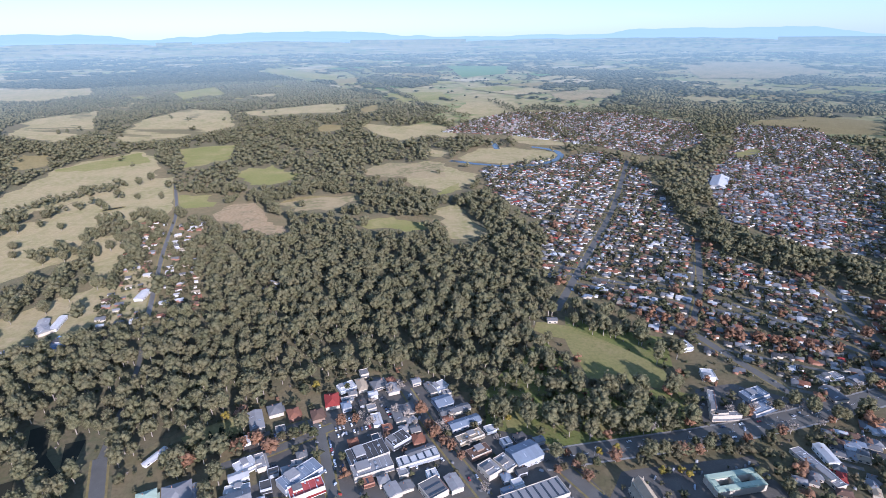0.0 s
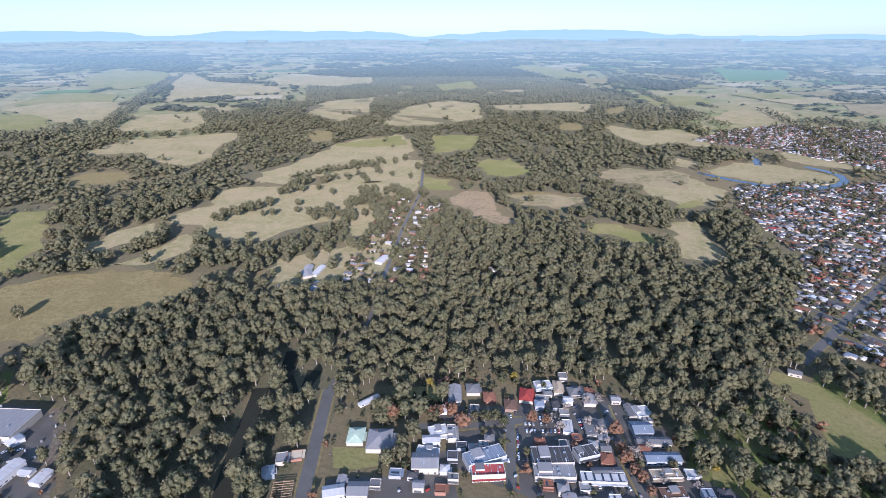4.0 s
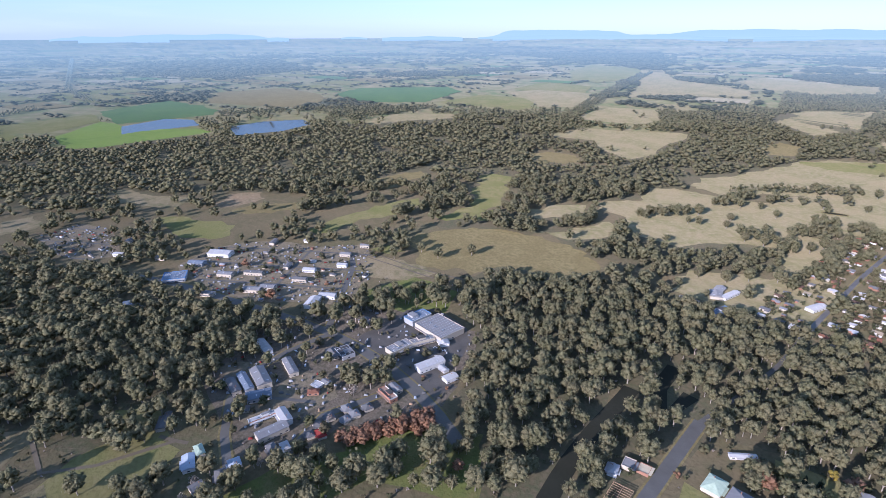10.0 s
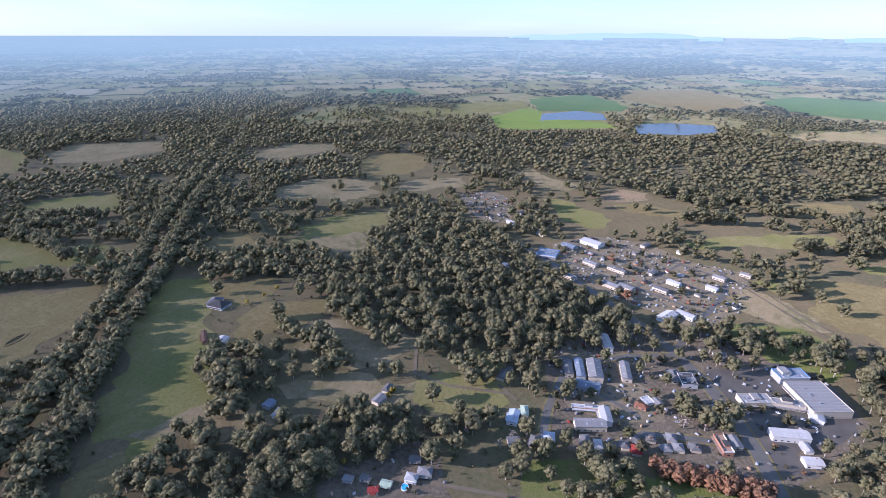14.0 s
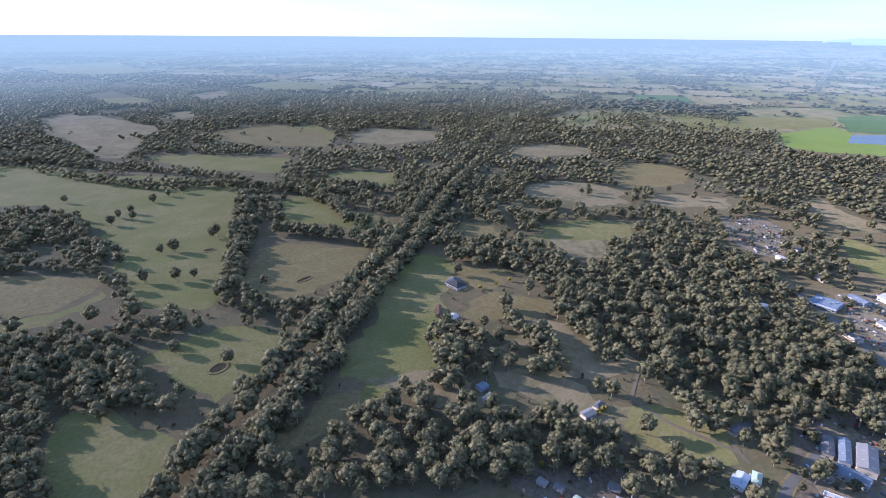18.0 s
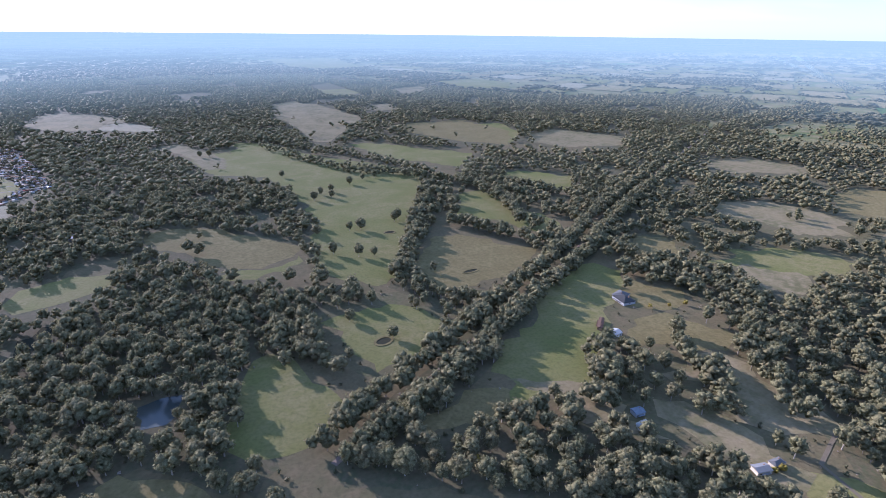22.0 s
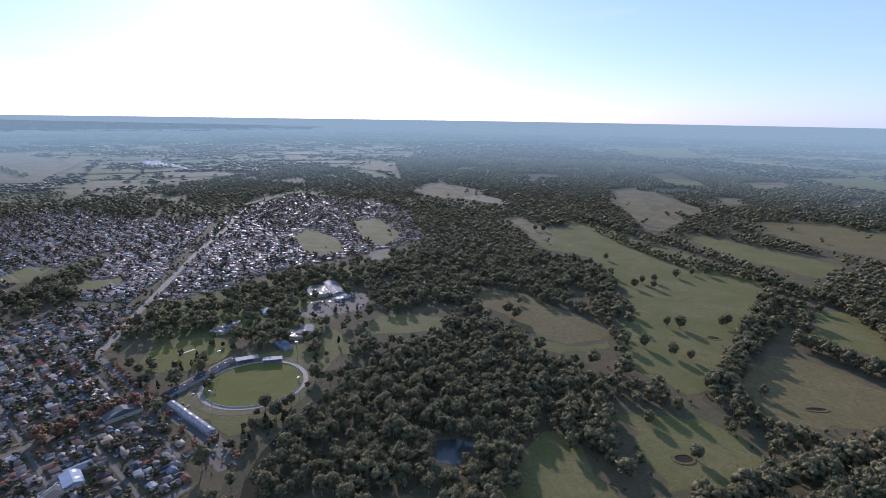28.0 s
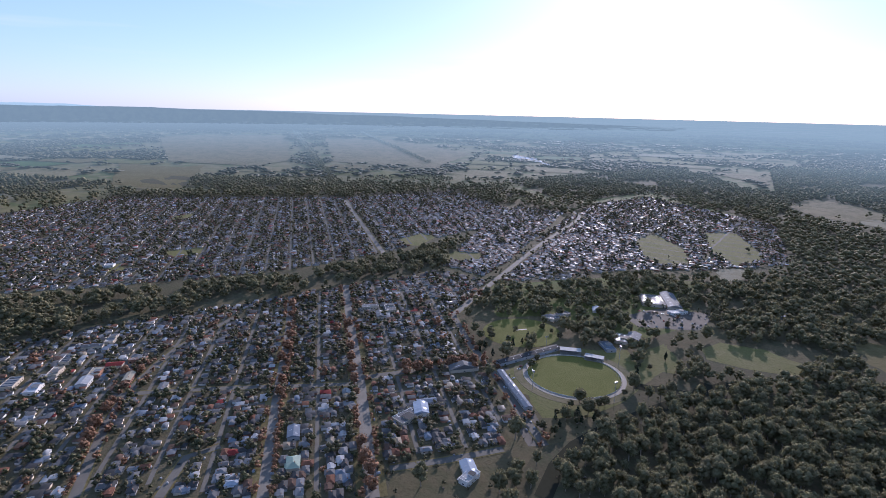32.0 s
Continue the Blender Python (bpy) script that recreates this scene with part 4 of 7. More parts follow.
# ---- ground ----
def ground():
    """One sheet from under the town to the horizon."""
    rings = np.concatenate([np.linspace(60, NEAR_EDGE, 24), NEAR_EDGE + (45000 - NEAR_EDGE) * np.linspace(0.004, 1, 150) ** 2.4])
    n = 300
    ang = np.linspace(0, 2 * math.pi, n, endpoint=False)
    flat = np.concatenate([[[0, 0, 0]]] + [np.column_stack([np.sin(ang) * r, np.cos(ang) * r, np.zeros(n)]) for r in rings])
    v, _ = settle(flat)
    i = np.arange(n)
    j = (i + 1) % n
    tris = [np.column_stack([0 * i, 1 + j, 1 + i])]
    mats = [np.zeros(n, int)]
    for k in range(len(rings) - 1):
        a, b = 1 + k * n, 1 + (k + 1) * n
        tris += [np.column_stack([a + i, a + j, b + j]), np.column_stack([a + i, b + j, b + i])]
        mats.append(np.full(2 * n, int(rings[k] >= NEAR_EDGE - 1)))
    me = mesh_of("ground", v, np.concatenate(tris), [MAT["ground"], MAT["far_ground"]], np.concatenate(mats), True)
    tagged(new("ground", me), "dry winter grassland plain reaching to the horizon", "ground", kind="structure")


def split_poly(poly, step):
    """Triangles of an outline, cut until no side is longer than step."""
    from mathutils.geometry import tessellate_polygon
    pts = [Vector((x, y, 0)) for x, y in poly]
    stack = [[np.array(pts[i][:2]) for i in t] for t in tessellate_polygon([pts])]
    done = []
    while stack:
        t = stack.pop()
        sides = [np.hypot(*(t[(i + 1) % 3] - t[i])) for i in range(3)]
        k = int(np.argmax(sides))
        if sides[k] > step:
            mid = (t[k] + t[(k + 1) % 3]) / 2
            stack += [[t[k], mid, t[(k + 2) % 3]], [mid, t[(k + 1) % 3], t[(k + 2) % 3]]]
        else:
            done.append(t)
    return np.array(done)


def ragged(poly, amount, step):
    """The outline with its long sides broken into slightly uneven ones."""
    out = []
    for a, b in zip(poly, np.roll(poly, -1, 0)):
        n = max(1, int(np.hypot(*(b - a)) / step))
        d = (b - a) / max(np.hypot(*(b - a)), 1e-6)
        side = np.array([-d[1], d[0]])
        for i in range(n):
            p = a + (b - a) * i / n
            out.append(p + side * amount * (noise.noise((p[0] * 0.013, p[1] * 0.013, 3.1)) + 0.5 * noise.noise((p[0] * 0.06, p[1] * 0.06, 1.7)) if i else 0))
    return np.array(out)


LABELS = {
    "field_tan": ("field", "paddock of dry tan winter grass between the woods"), "field_green": ("field", "green grazed pasture with tree shadows across it"),
    "field_straw": ("field", "pale straw-coloured pasture on the low hill"),
    "field_pale": ("field", "bleached pale stubble paddock among the woods"),
    "field_brown": ("field", "bare brown paddock with worn soil"), "field_dirt": ("field", "orange-brown cleared earth of a building site"),
    "field_crop": ("field", "dark green irrigated crop field"), "field_lush": ("field", "bright green irrigated grass beside the ponds"),
    "lawn": ("lawn", "mown green park lawn among the trees"), "town": ("yards", "grassy yards and verges between the houses"),
    "dirt": ("yard", "worn brown dirt and gravel between the shops and sheds"), "cbd": ("car_park", "worn grey asphalt and paving between the shops"), "industry": ("yard", "pale gravel yard of an industrial estate"), "forest": ("forest_floor", "dark leaf litter under the gum trees"), "park": ("lawn", "green winter grass under scattered park gums"), "woods": ("forest_floor", "leaf litter and dry grass under open woods"),
    "water": ("water", "still blue water of a pond between grass banks"),
}
LIFT = {"park": 0.03, "woods": 0.012, "forest": 0.02, "dirt": 0.045, "town": 0.06, "industry": 0.075, "cbd": 0.085, "field": 0.1, "lawn": 0.16, "water": 0.2}


def lay_areas():
    laid = {k: 0 for k in LIFT}
    for kind, poly in AREAS:
        if kind not in LABELS:
            continue
        level = kind.split("_")[0]
        laid[level] += 1
        base, label = LABELS[kind]
        far = np.hypot(*poly.T).max() > NEAR_EDGE
        edge = ragged(poly, 24 if level == "field" else 16 if level in ("forest", "woods") else 7, 60 if far else 14)
        tri = split_poly(edge, (400 if level in ("forest", "woods") else 160) if far else 1e9)
        flat = np.column_stack([tri.reshape(-1, 2), np.full(len(tri) * 3, LIFT[level] + 0.0008 * laid[level])])
        v, s = settle(flat)
        v[:, 2] += 3.0 * np.clip((1 - s) * 12, 0, 1)
        me = mesh_of(base, v, np.arange(len(v)).reshape(-1, 3), [MAT[kind]], None, True)
        tagged(new(base, me), label, base.split("_")[0], kind="structure")


def strip(line, width, z):
    """Corners and triangles of a band along a line."""
    pts = [np.array(line[0])]
    for a, b in zip(line[:-1], line[1:]):
        n = max(1, int(np.hypot(*(b - a)) / 40))
        pts += [a + (b - a) * (k + 1) / n for k in range(n)]
    pts = np.array(pts)
    if len(pts) > 4:                     # ease the bends
        for _ in range(2):
            pts[1:-1] = (pts[:-2] + 2 * pts[1:-1] + pts[2:]) / 4
    d = np.gradient(pts, axis=0)
    d /= np.maximum(np.hypot(*d.T)[:, None], 1e-9)
    side = np.column_stack([-d[:, 1], d[:, 0]]) * width / 2
    flat = np.concatenate([np.column_stack([pts + side, np.full(len(pts), z)]), np.column_stack([pts - side, np.full(len(pts), z)])])
    n = len(pts)
    tris = [t for i in range(n - 1) for t in ((i, n + i, i + 1), (i + 1, n + i, n + i + 1))]
    return flat, np.array(tris), pts


def lay_lines():
    for i, (kind, line, width) in enumerate(LINES):
        name, mat, label = ("road", "asphalt", "grey asphalt road with worn edges")
        if kind == "river":
            name, mat, label = "river", "river", "slow dark river between wooded banks"
        elif kind == "creek":
            name, mat, label = "river", "water", "blue still water of a bend in the river"
        elif kind == "rail":
            name, mat, label = "railway", "rail", "brown ballast bed of a straight railway line"
        elif kind == "track":
            name, mat, label = "track", "gravel", "pale gravel farm track"
        elif kind == "road7":
            mat, label = "concrete", "pale sealed country road through the village"
        elif width < 7 and kind != "road5":
            mat, label = "gravel", "pale gravel lane"
        if name == "road" and (width >= 9 and np.hypot(*line.T).max() > 1300 and line[0][1] < 0 or kind in ("road14", "road11") and line[0][0] > 0 > line[0][1]):
            mat, label = "concrete", "pale worn concrete road through the suburb"
        z = 0.32 + 0.002 * (i % 40)
        if name == "road" and width > 5:
            v, t, _ = strip(line, width + (15 if kind in ("road14", "road11") and line[0][1] < 0 and line[0][0] > 0 else 4), z - 0.09)
            v, _ = settle(v)
            tagged(new("verge", mesh_of("verge", v, t, [MAT["paving" if 20 < width < 30 and line[0][1] > 0 else "field_brown"]])), "worn grass and paved verge along the road", "verge", kind="structure")
        v, t, pts = strip(line, width, z)
        v, s = settle(v)
        v[:, 2] += 4.0 * np.clip((1 - s) * 12, 0, 1)
        ob = tagged(new(name, mesh_of(name, v, t, [MAT[mat]])), label, name, kind="structure")
        if name == "road" and width >= 20 and np.hypot(*line.T).min() < 900:
            allv, allt = [], []
            for a, b in zip(pts[:-1], pts[1:]):
                n = max(1, int(np.hypot(*(b - a)) / 12))
                for k in range(n):
                    p, q = a + (b - a) * k / n, a + (b - a) * (k + 0.45) / n
                    d = (q - p) / max(np.hypot(*(q - p)), 1e-6)
                    e = np.array([-d[1], d[0]]) * 0.12
                    allt.append(len(allv) + np.array([[0, 1, 2], [0, 2, 3]]))
                    allv += [(*(p + e), z + 0.02), (*(p - e), z + 0.02), (*(q - e), z + 0.02), (*(q + e), z + 0.02)]
            tagged(new("centre_line", mesh_of("centre_line", np.array(allv), np.concatenate(allt), [MAT["paint"]])), "broken white centre line", kind="structure")


def hills():
    """The blue ranges on the horizon: ridge behind ridge, with long level tops."""
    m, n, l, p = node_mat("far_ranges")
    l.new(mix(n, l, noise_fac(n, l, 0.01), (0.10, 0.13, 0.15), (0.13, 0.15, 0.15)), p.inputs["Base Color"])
    # the ranges' blue haze is painted in as glow
    painted_haze(m, 0.92)
    for ridge, (r, scale, seed) in enumerate(((4896, 1.0, 1.7), (4891, 0.55, 8.3))):
        ang = np.arange(0, 360.01, 0.5)
        top = []
        for a in ang:
            # ranges stand to the north and north-west
            north = max(0, 1 - abs(((a + 180 - 5) % 360) - 180) / 150)
            roll = noise.fractal((math.cos(radians(a)) * 5 + seed, math.sin(radians(a)) * 5, seed), 1.0, 2.0, 5)
            fine = noise.fractal((math.cos(radians(a)) * 40, math.sin(radians(a)) * 40, seed), 1.0, 2.0, 3)
            rise = min(north * 3, 1)
            top.append(246 + rise * (52 + scale * (74 * min(north * 1.6, 1) * (0.62 + 0.45 * math.tanh(roll * 2.5)) + 5 * fine)))
        v, t = [], []
        for a, z in zip(ang, top):
            x, y = -math.sin(radians(a)), math.cos(radians(a))
            z = max(z, 311)
            v += [(x * (r - 4), y * (r - 4), 306), (x * r, y * r, z), (x * (r + 40), y * (r + 40), 180)]
        for i in range(len(ang) - 1):
            b = 3 * i
            if max(top[i], top[i + 1]) < 317:
                continue
            t += [(b, b + 3, b + 4), (b, b + 4, b + 1), (b + 1, b + 4, b + 5), (b + 1, b + 5, b + 2)]
        tagged(new("backdrop", mesh_of("backdrop", v, t, [m], None, True)), "blue ranges along the horizon, haze painted on", "hills", kind="structure")


def wooded_hill():
    """The long dark wooded hill behind the town."""
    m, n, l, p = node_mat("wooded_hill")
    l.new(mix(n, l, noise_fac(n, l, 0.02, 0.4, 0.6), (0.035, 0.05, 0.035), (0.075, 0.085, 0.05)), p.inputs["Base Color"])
    # some haze painted over the hill as emission
    painted_haze(m, 0.42)
    v, t = [], []
    ang = np.arange(202, 320, 0.4)
    foot = settle(np.column_stack([np.zeros(5), (10800, 12300, 14500, 16600, 18500), np.zeros(5)]))[0]
    for a in ang:
        x, y = -math.sin(radians(a)), math.cos(radians(a))
        shape = max(0, min(1, (a - 202) / 55, (312 - a) / 20)) ** 1.2
        ridge = 1 + 0.1 * noise.noise((a * 0.16, 3.0, 0.0)) + 0.03 * noise.noise((a * 0.9, 0.0, 0.0)) + 0.012 * noise.noise((a * 3.1, 0.0, 5.0))
        for (_, r, z), up in zip(foot, (0, 22, 56, 76, 0)):
            v.append((x * r, y * r, z - 3 + up * shape * ridge))
    for i in range(len(ang) - 1):
        for k in range(4):
            q = 5 * i + k
            t += [(q, q + 5, q + 6), (q, q + 6, q + 1)]
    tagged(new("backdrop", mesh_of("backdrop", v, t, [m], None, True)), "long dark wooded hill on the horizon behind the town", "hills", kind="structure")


wooded_hill()
ground()
lay_areas()
lay_lines()
hills()

# ---- trees ----
rng = np.random.default_rng(7)
PHI = (1 + 5 ** 0.5) / 2
ICO_V = np.array([(-1, PHI, 0), (1, PHI, 0), (-1, -PHI, 0), (1, -PHI, 0), (0, -1, PHI), (0, 1, PHI), (0, -1, -PHI), (0, 1, -PHI), (PHI, 0, -1), (PHI, 0, 1), (-PHI, 0, -1), (-PHI, 0, 1)]) / math.hypot(1, PHI)
ICO_T = np.array([(0, 11, 5), (0, 5, 1), (0, 1, 7), (0, 7, 10), (0, 10, 11), (1, 5, 9), (5, 11, 4), (11, 10, 2), (10, 7, 6), (7, 1, 8), (3, 9, 4), (3, 4, 2), (3, 2, 6), (3, 6, 8), (3, 8, 9), (4, 9, 5), (2, 4, 11), (6, 2, 10), (8, 6, 7), (9, 8, 1)])
OCT_V = np.array([(1, 0, 0), (-1, 0, 0), (0, 1, 0), (0, -1, 0), (0, 0, 1), (0, 0, -1)], float)
OCT_T = np.array([(0, 2, 4), (2, 1, 4), (1, 3, 4), (3, 0, 4), (2, 0, 5), (1, 2, 5), (3, 1, 5), (0, 3, 5)])


def tube(a, b, ra, rb, sides=5):
    """A tapered limb from a to b."""
    a, b = np.array(a, float), np.array(b, float)
    d = (b - a) / np.linalg.norm(b - a)
    u = np.cross(d, (0.3, 0.9, 0.1))
    u /= np.linalg.norm(u)
    w = np.cross(d, u)
    ang = np.arange(sides) * 2 * math.pi / sides
    ring = np.cos(ang)[:, None] * u + np.sin(ang)[:, None] * w
    v = np.concatenate([a + ring * ra, b + ring * rb])
    t = [x for i in range(sides) for x in ((i, (i + 1) % sides, sides + (i + 1) % sides), (i, sides + (i + 1) % sides, sides + i))]
    return v, np.array(t)


def tree_shape(seed, clumps, leaves, solid="ico", wide=0.36, low=0.34, limbs=4, upright=1.0, spread=1.0):
    """Crown and wood of a tree one metre high: clumps of foliage round a few limbs, with loose sprays of leaves outside them."""
    g = np.random.default_rng(seed)
    sv, st = (ICO_V, ICO_T) if solid == "ico" else (OCT_V, OCT_T)
    V, T, base = [], [], 0
    mid = (1 + low) / 2
    tall = (1 - low) / 2
    tips = []
    for k in range(clumps):
        ang = k * 2.4 + g.uniform(-0.5, 0.5)
        h = (k + 0.5) / clumps * 2 - 1
        rad = math.sqrt(max(0.05, 1 - (h * 0.92) ** 2)) * g.uniform(0.42, 0.68) * spread
        if clumps < 3:
            rad *= 0.4
        c = np.array([math.cos(ang) * rad * wide, math.sin(ang) * rad * wide, mid + h * tall * 0.72 + g.uniform(-0.04, 0.04)])
        tips.append(c)
        size = wide * g.uniform(0.38, 0.6) * (1.35 if clumps < 5 else 1.0) * (1.25 if clumps < 3 else 1)
        core = 0.95
        v = sv * g.uniform(0.66, 1.3, (len(sv), 1)) * size * core * np.array([1, 1, 0.85 * upright]) + c
        V.append(v)
        T.append(st + base)
        base += len(v)
        for _ in range(leaves):
            d = g.normal(size=3)
            d /= np.linalg.norm(d)
            d[2] = abs(d[2]) * 0.8 + 0.2 * d[2]
            p = c + d * size * g.uniform(0.72, 1.3) * np.array([1, 1, 0.9 * upright])
            s = wide * g.uniform(0.08, 0.18) * (1.0 if leaves > 8 else 1.3)
            a = g.normal(size=3)
            b = np.cross(a, d + 0.5 * g.normal(size=3))
            a, b = a / np.linalg.norm(a) * s, b / max(np.linalg.norm(b), 1e-6) * s
            V.append(np.array([p + a, p - 0.5 * a + 0.85 * b, p - 0.5 * a - 0.85 * b]))
            T.append(np.array([[base, base + 1, base + 2]]))
            base += 3
    wood = [tube((0, 0, -0.01), (g.uniform(-0.03, 0.03), g.uniform(-0.03, 0.03), mid), 0.026, 0.014)] if limbs else []
    for c in tips[:limbs]:
        wood.append(tube((0, 0, low * g.uniform(0.6, 1.1)), c, 0.013, 0.004, 4))
    WV, WT, wb = [], [], 0
    for v, t in wood:
        WV.append(v)
        WT.append(t + wb)
        wb += len(v)
    return np.concatenate(V), np.concatenate(T), (np.concatenate(WV) if WV else np.zeros((0, 3))), (np.concatenate(WT) if WT else np.zeros((0, 3), int))


def scatter(name, label, shapes, pts, heights, leaf_mat, far=False, category="trees", widths=None):
    """All trees of a wood in one mesh."""
    if not len(pts):
        return
    pick = rng.integers(0, len(shapes), len(pts))
    spin = rng.uniform(0, 2 * math.pi, len(pts))
    fat = rng.uniform(0.85, 1.2, len(pts)) if widths is None else widths
    V, T, M, base = [], [], [], 0
    for s, (cv, ct, wv, wt) in enumerate(shapes):
        k = np.nonzero(pick == s)[0]
        if not len(k):
            continue
        v = np.concatenate([cv, wv])
        t = np.concatenate([ct, wt + len(cv)]) if len(wt) else ct
        c, sn = np.cos(spin[k])[:, None], np.sin(spin[k])[:, None]
        h = heights[k][:, None]
        w = h * fat[k][:, None]
        x = (v[None, :, 0] * c - v[None, :, 1] * sn) * w + pts[k, 0:1]
        y = (v[None, :, 0] * sn + v[None, :, 1] * c) * w + pts[k, 1:2]
        z = v[None, :, 2] * h + np.zeros_like(x)
        flat = np.stack([x, y, z], -1)
        if far:
            _, sc = settle(np.column_stack([pts[k], np.zeros(len(k))]))
            flat = np.stack([x * sc[:, None], y * sc[:, None], EYE + (z - EYE) * sc[:, None]], -1)
        V.append(flat.reshape(-1, 3))
        T.append((t[None] + (base + np.arange(len(k)) * len(v))[:, None, None]).reshape(-1, 3))
        M.append(np.tile(np.concatenate([np.zeros(len(ct), int), np.ones(len(wt), int)]), len(k)))
        base += len(k) * len(v)
    me = mesh_of(name, np.concatenate(V), np.concatenate(T), [leaf_mat, MAT["bark"]], np.concatenate(M))
    return tagged(new(name, me), label, category, kind="stuff")


def grid(r0, r1, step):
    """Uneven points of the plain between two distances from the middle."""
    n = int(2 * r1 / step)
    i, j = np.meshgrid(np.arange(n), np.arange(n))
    p = np.column_stack([(i.ravel() + (j.ravel() % 2) * 0.5) * step - r1, j.ravel() * step - r1]).astype(float)
    p += rng.uniform(-0.42, 0.42, p.shape) * step
    r = np.hypot(*p.T)
    return p[(r >= r0) & (r < r1)]


def patchy(p, scale, seed):
    return np.array([noise.fractal((x * scale, y * scale, seed), 0.8, 2.0, 3) for x, y in p])


CELL, HALF = 2.0, 1400
TAKEN = np.zeros((2 * HALF, 2 * HALF), bool)      # what is built over, in squares of two metres


def take(x, y, r):
    """Marks a disc of the plan as built over."""
    k = int(r / CELL) + 1
    i, j = int(x / CELL) + HALF, int(y / CELL) + HALF
    if k < i < 2 * HALF - k and k < j < 2 * HALF - k:
        u = np.arange(-k, k + 1)
        TAKEN[i - k:i + k + 1, j - k:j + k + 1] |= (u[:, None] ** 2 + u[None] ** 2) * CELL * CELL <= r * r


def building_gap(p):
    q = np.clip((p / CELL).astype(int) + HALF, 0, 2 * HALF - 1)
    return ~TAKEN[q[:, 0], q[:, 1]]


for k in range(15):                    # room for the russet row beside the main road
    take(-394, 42 + 6 * k, 10)
    take(-372, 40 + 5.7 * k, 13)
OPEN = ("field", "lawn", "town", "industry", "water", "cbd")


def clear(p, h, roads=True):
    """Whether a tree may stand here: off the open land, the roads and the houses, and not towering over a clearing behind it."""
    shown = p * (EYE / (EYE - 0.8 * h))[:, None]
    ok = ~any_inside(OPEN, p) & ~any_inside(OPEN, shown)
    for kind, line, w in LINES:
        if roads:
            ok &= line_gap(line, p) > w / 2 + (0.5 if kind in ("road5", "river") else 3.5)
    return ok & building_gap(p)


# ---- buildings ----
def box(bm, x0, y0, z0, x1, y1, z1):
    v = [bm.verts.new(p) for p in ((x0, y0, z0), (x1, y0, z0), (x1, y1, z0), (x0, y1, z0), (x0, y0, z1), (x1, y0, z1), (x1, y1, z1), (x0, y1, z1))]
    for f in ((0, 3, 2, 1), (4, 5, 6, 7), (0, 1, 5, 4), (1, 2, 6, 5), (2, 3, 7, 6), (3, 0, 4, 7)):
        bm.faces.new([v[i] for i in f])


def roof_bm(style, L, W, h, rise, over=0.5):
    """A pitched roof with thickness over a plan L by W, eaves at h."""
    bm = bmesh.new()
    x, y = L / 2 + over, W / 2 + over
    run = 0 if style == "gable" else min(y, x * 0.9)
    top = [(-x + run, 0, h + rise), (x - run, 0, h + rise)]
    low = [(-x, -y, h - 0.05), (x, -y, h - 0.05), (x, y, h - 0.05), (-x, y, h - 0.05)]
    up = [bm.verts.new((a, b, c + 0.2)) for a, b, c in low + top]
    dn = [bm.verts.new(p) for p in low]
    for f in ((0, 1, 5, 4), (2, 3, 4, 5), (1, 2, 5), (3, 0, 4)):
        bm.faces.new([up[i] for i in f])
    for i in range(4):
        j = (i + 1) % 4
        bm.faces.new([dn[i], dn[j], up[j], up[i]])
    bm.faces.new(dn[::-1])
    return bm


WORDS = {"white": "white", "light": "light grey", "grey": "grey", "dark": "dark grey", "blue": "blue-grey", "bluewhite": "pale blue", "palegreen": "pale green", "terracotta": "terracotta tile",
         "brown": "brown tile", "red": "red", "tan": "tan", "cream": "cream", "redwhite": "red and white", "brick": "red-brown"}
WALLS = {"white": "white", "light": "cream", "grey": "cream", "dark": "grey", "blue": "grey", "bluewhite": "white", "palegreen": "cream", "terracotta": "brick", "brown": "brown", "red": "cream",
         "tan": "cream", "cream": "brick", "redwhite": "white", "brick": "brick"}


def openings(thing, L, W, h, n, storey=3.2):
    """Windows with sills on the long sides, and a door."""
    for side in (-1, 1):
        for k in range(n):
            x = -L / 2 + L * (k + 0.5) / n
            if side < 0 and k == n // 2:
                bm = bmesh.new()
                box(bm, x - 0.6, side * (W / 2 + 0.06), 0, x + 0.6, side * (W / 2), 2.1)
                part("door", bm, MAT["door"], thing)
                continue
            bm = bmesh.new()
            w = min(1.1, L / n * 0.33)
            box(bm, x - w, side * (W / 2 + 0.05), 0.95, x + w, side * (W / 2 - 0.02), min(h - 0.4, 2.2))
            part("window", bm, MAT["glass"], thing)
    if W > 7 and h > 3:
        bm = bmesh.new()
        box(bm, L / 2 - 0.02, -1.2, 0.95, L / 2 + 0.05, 1.2, 2.2)
        part("window", bm, MAT["glass"], thing)


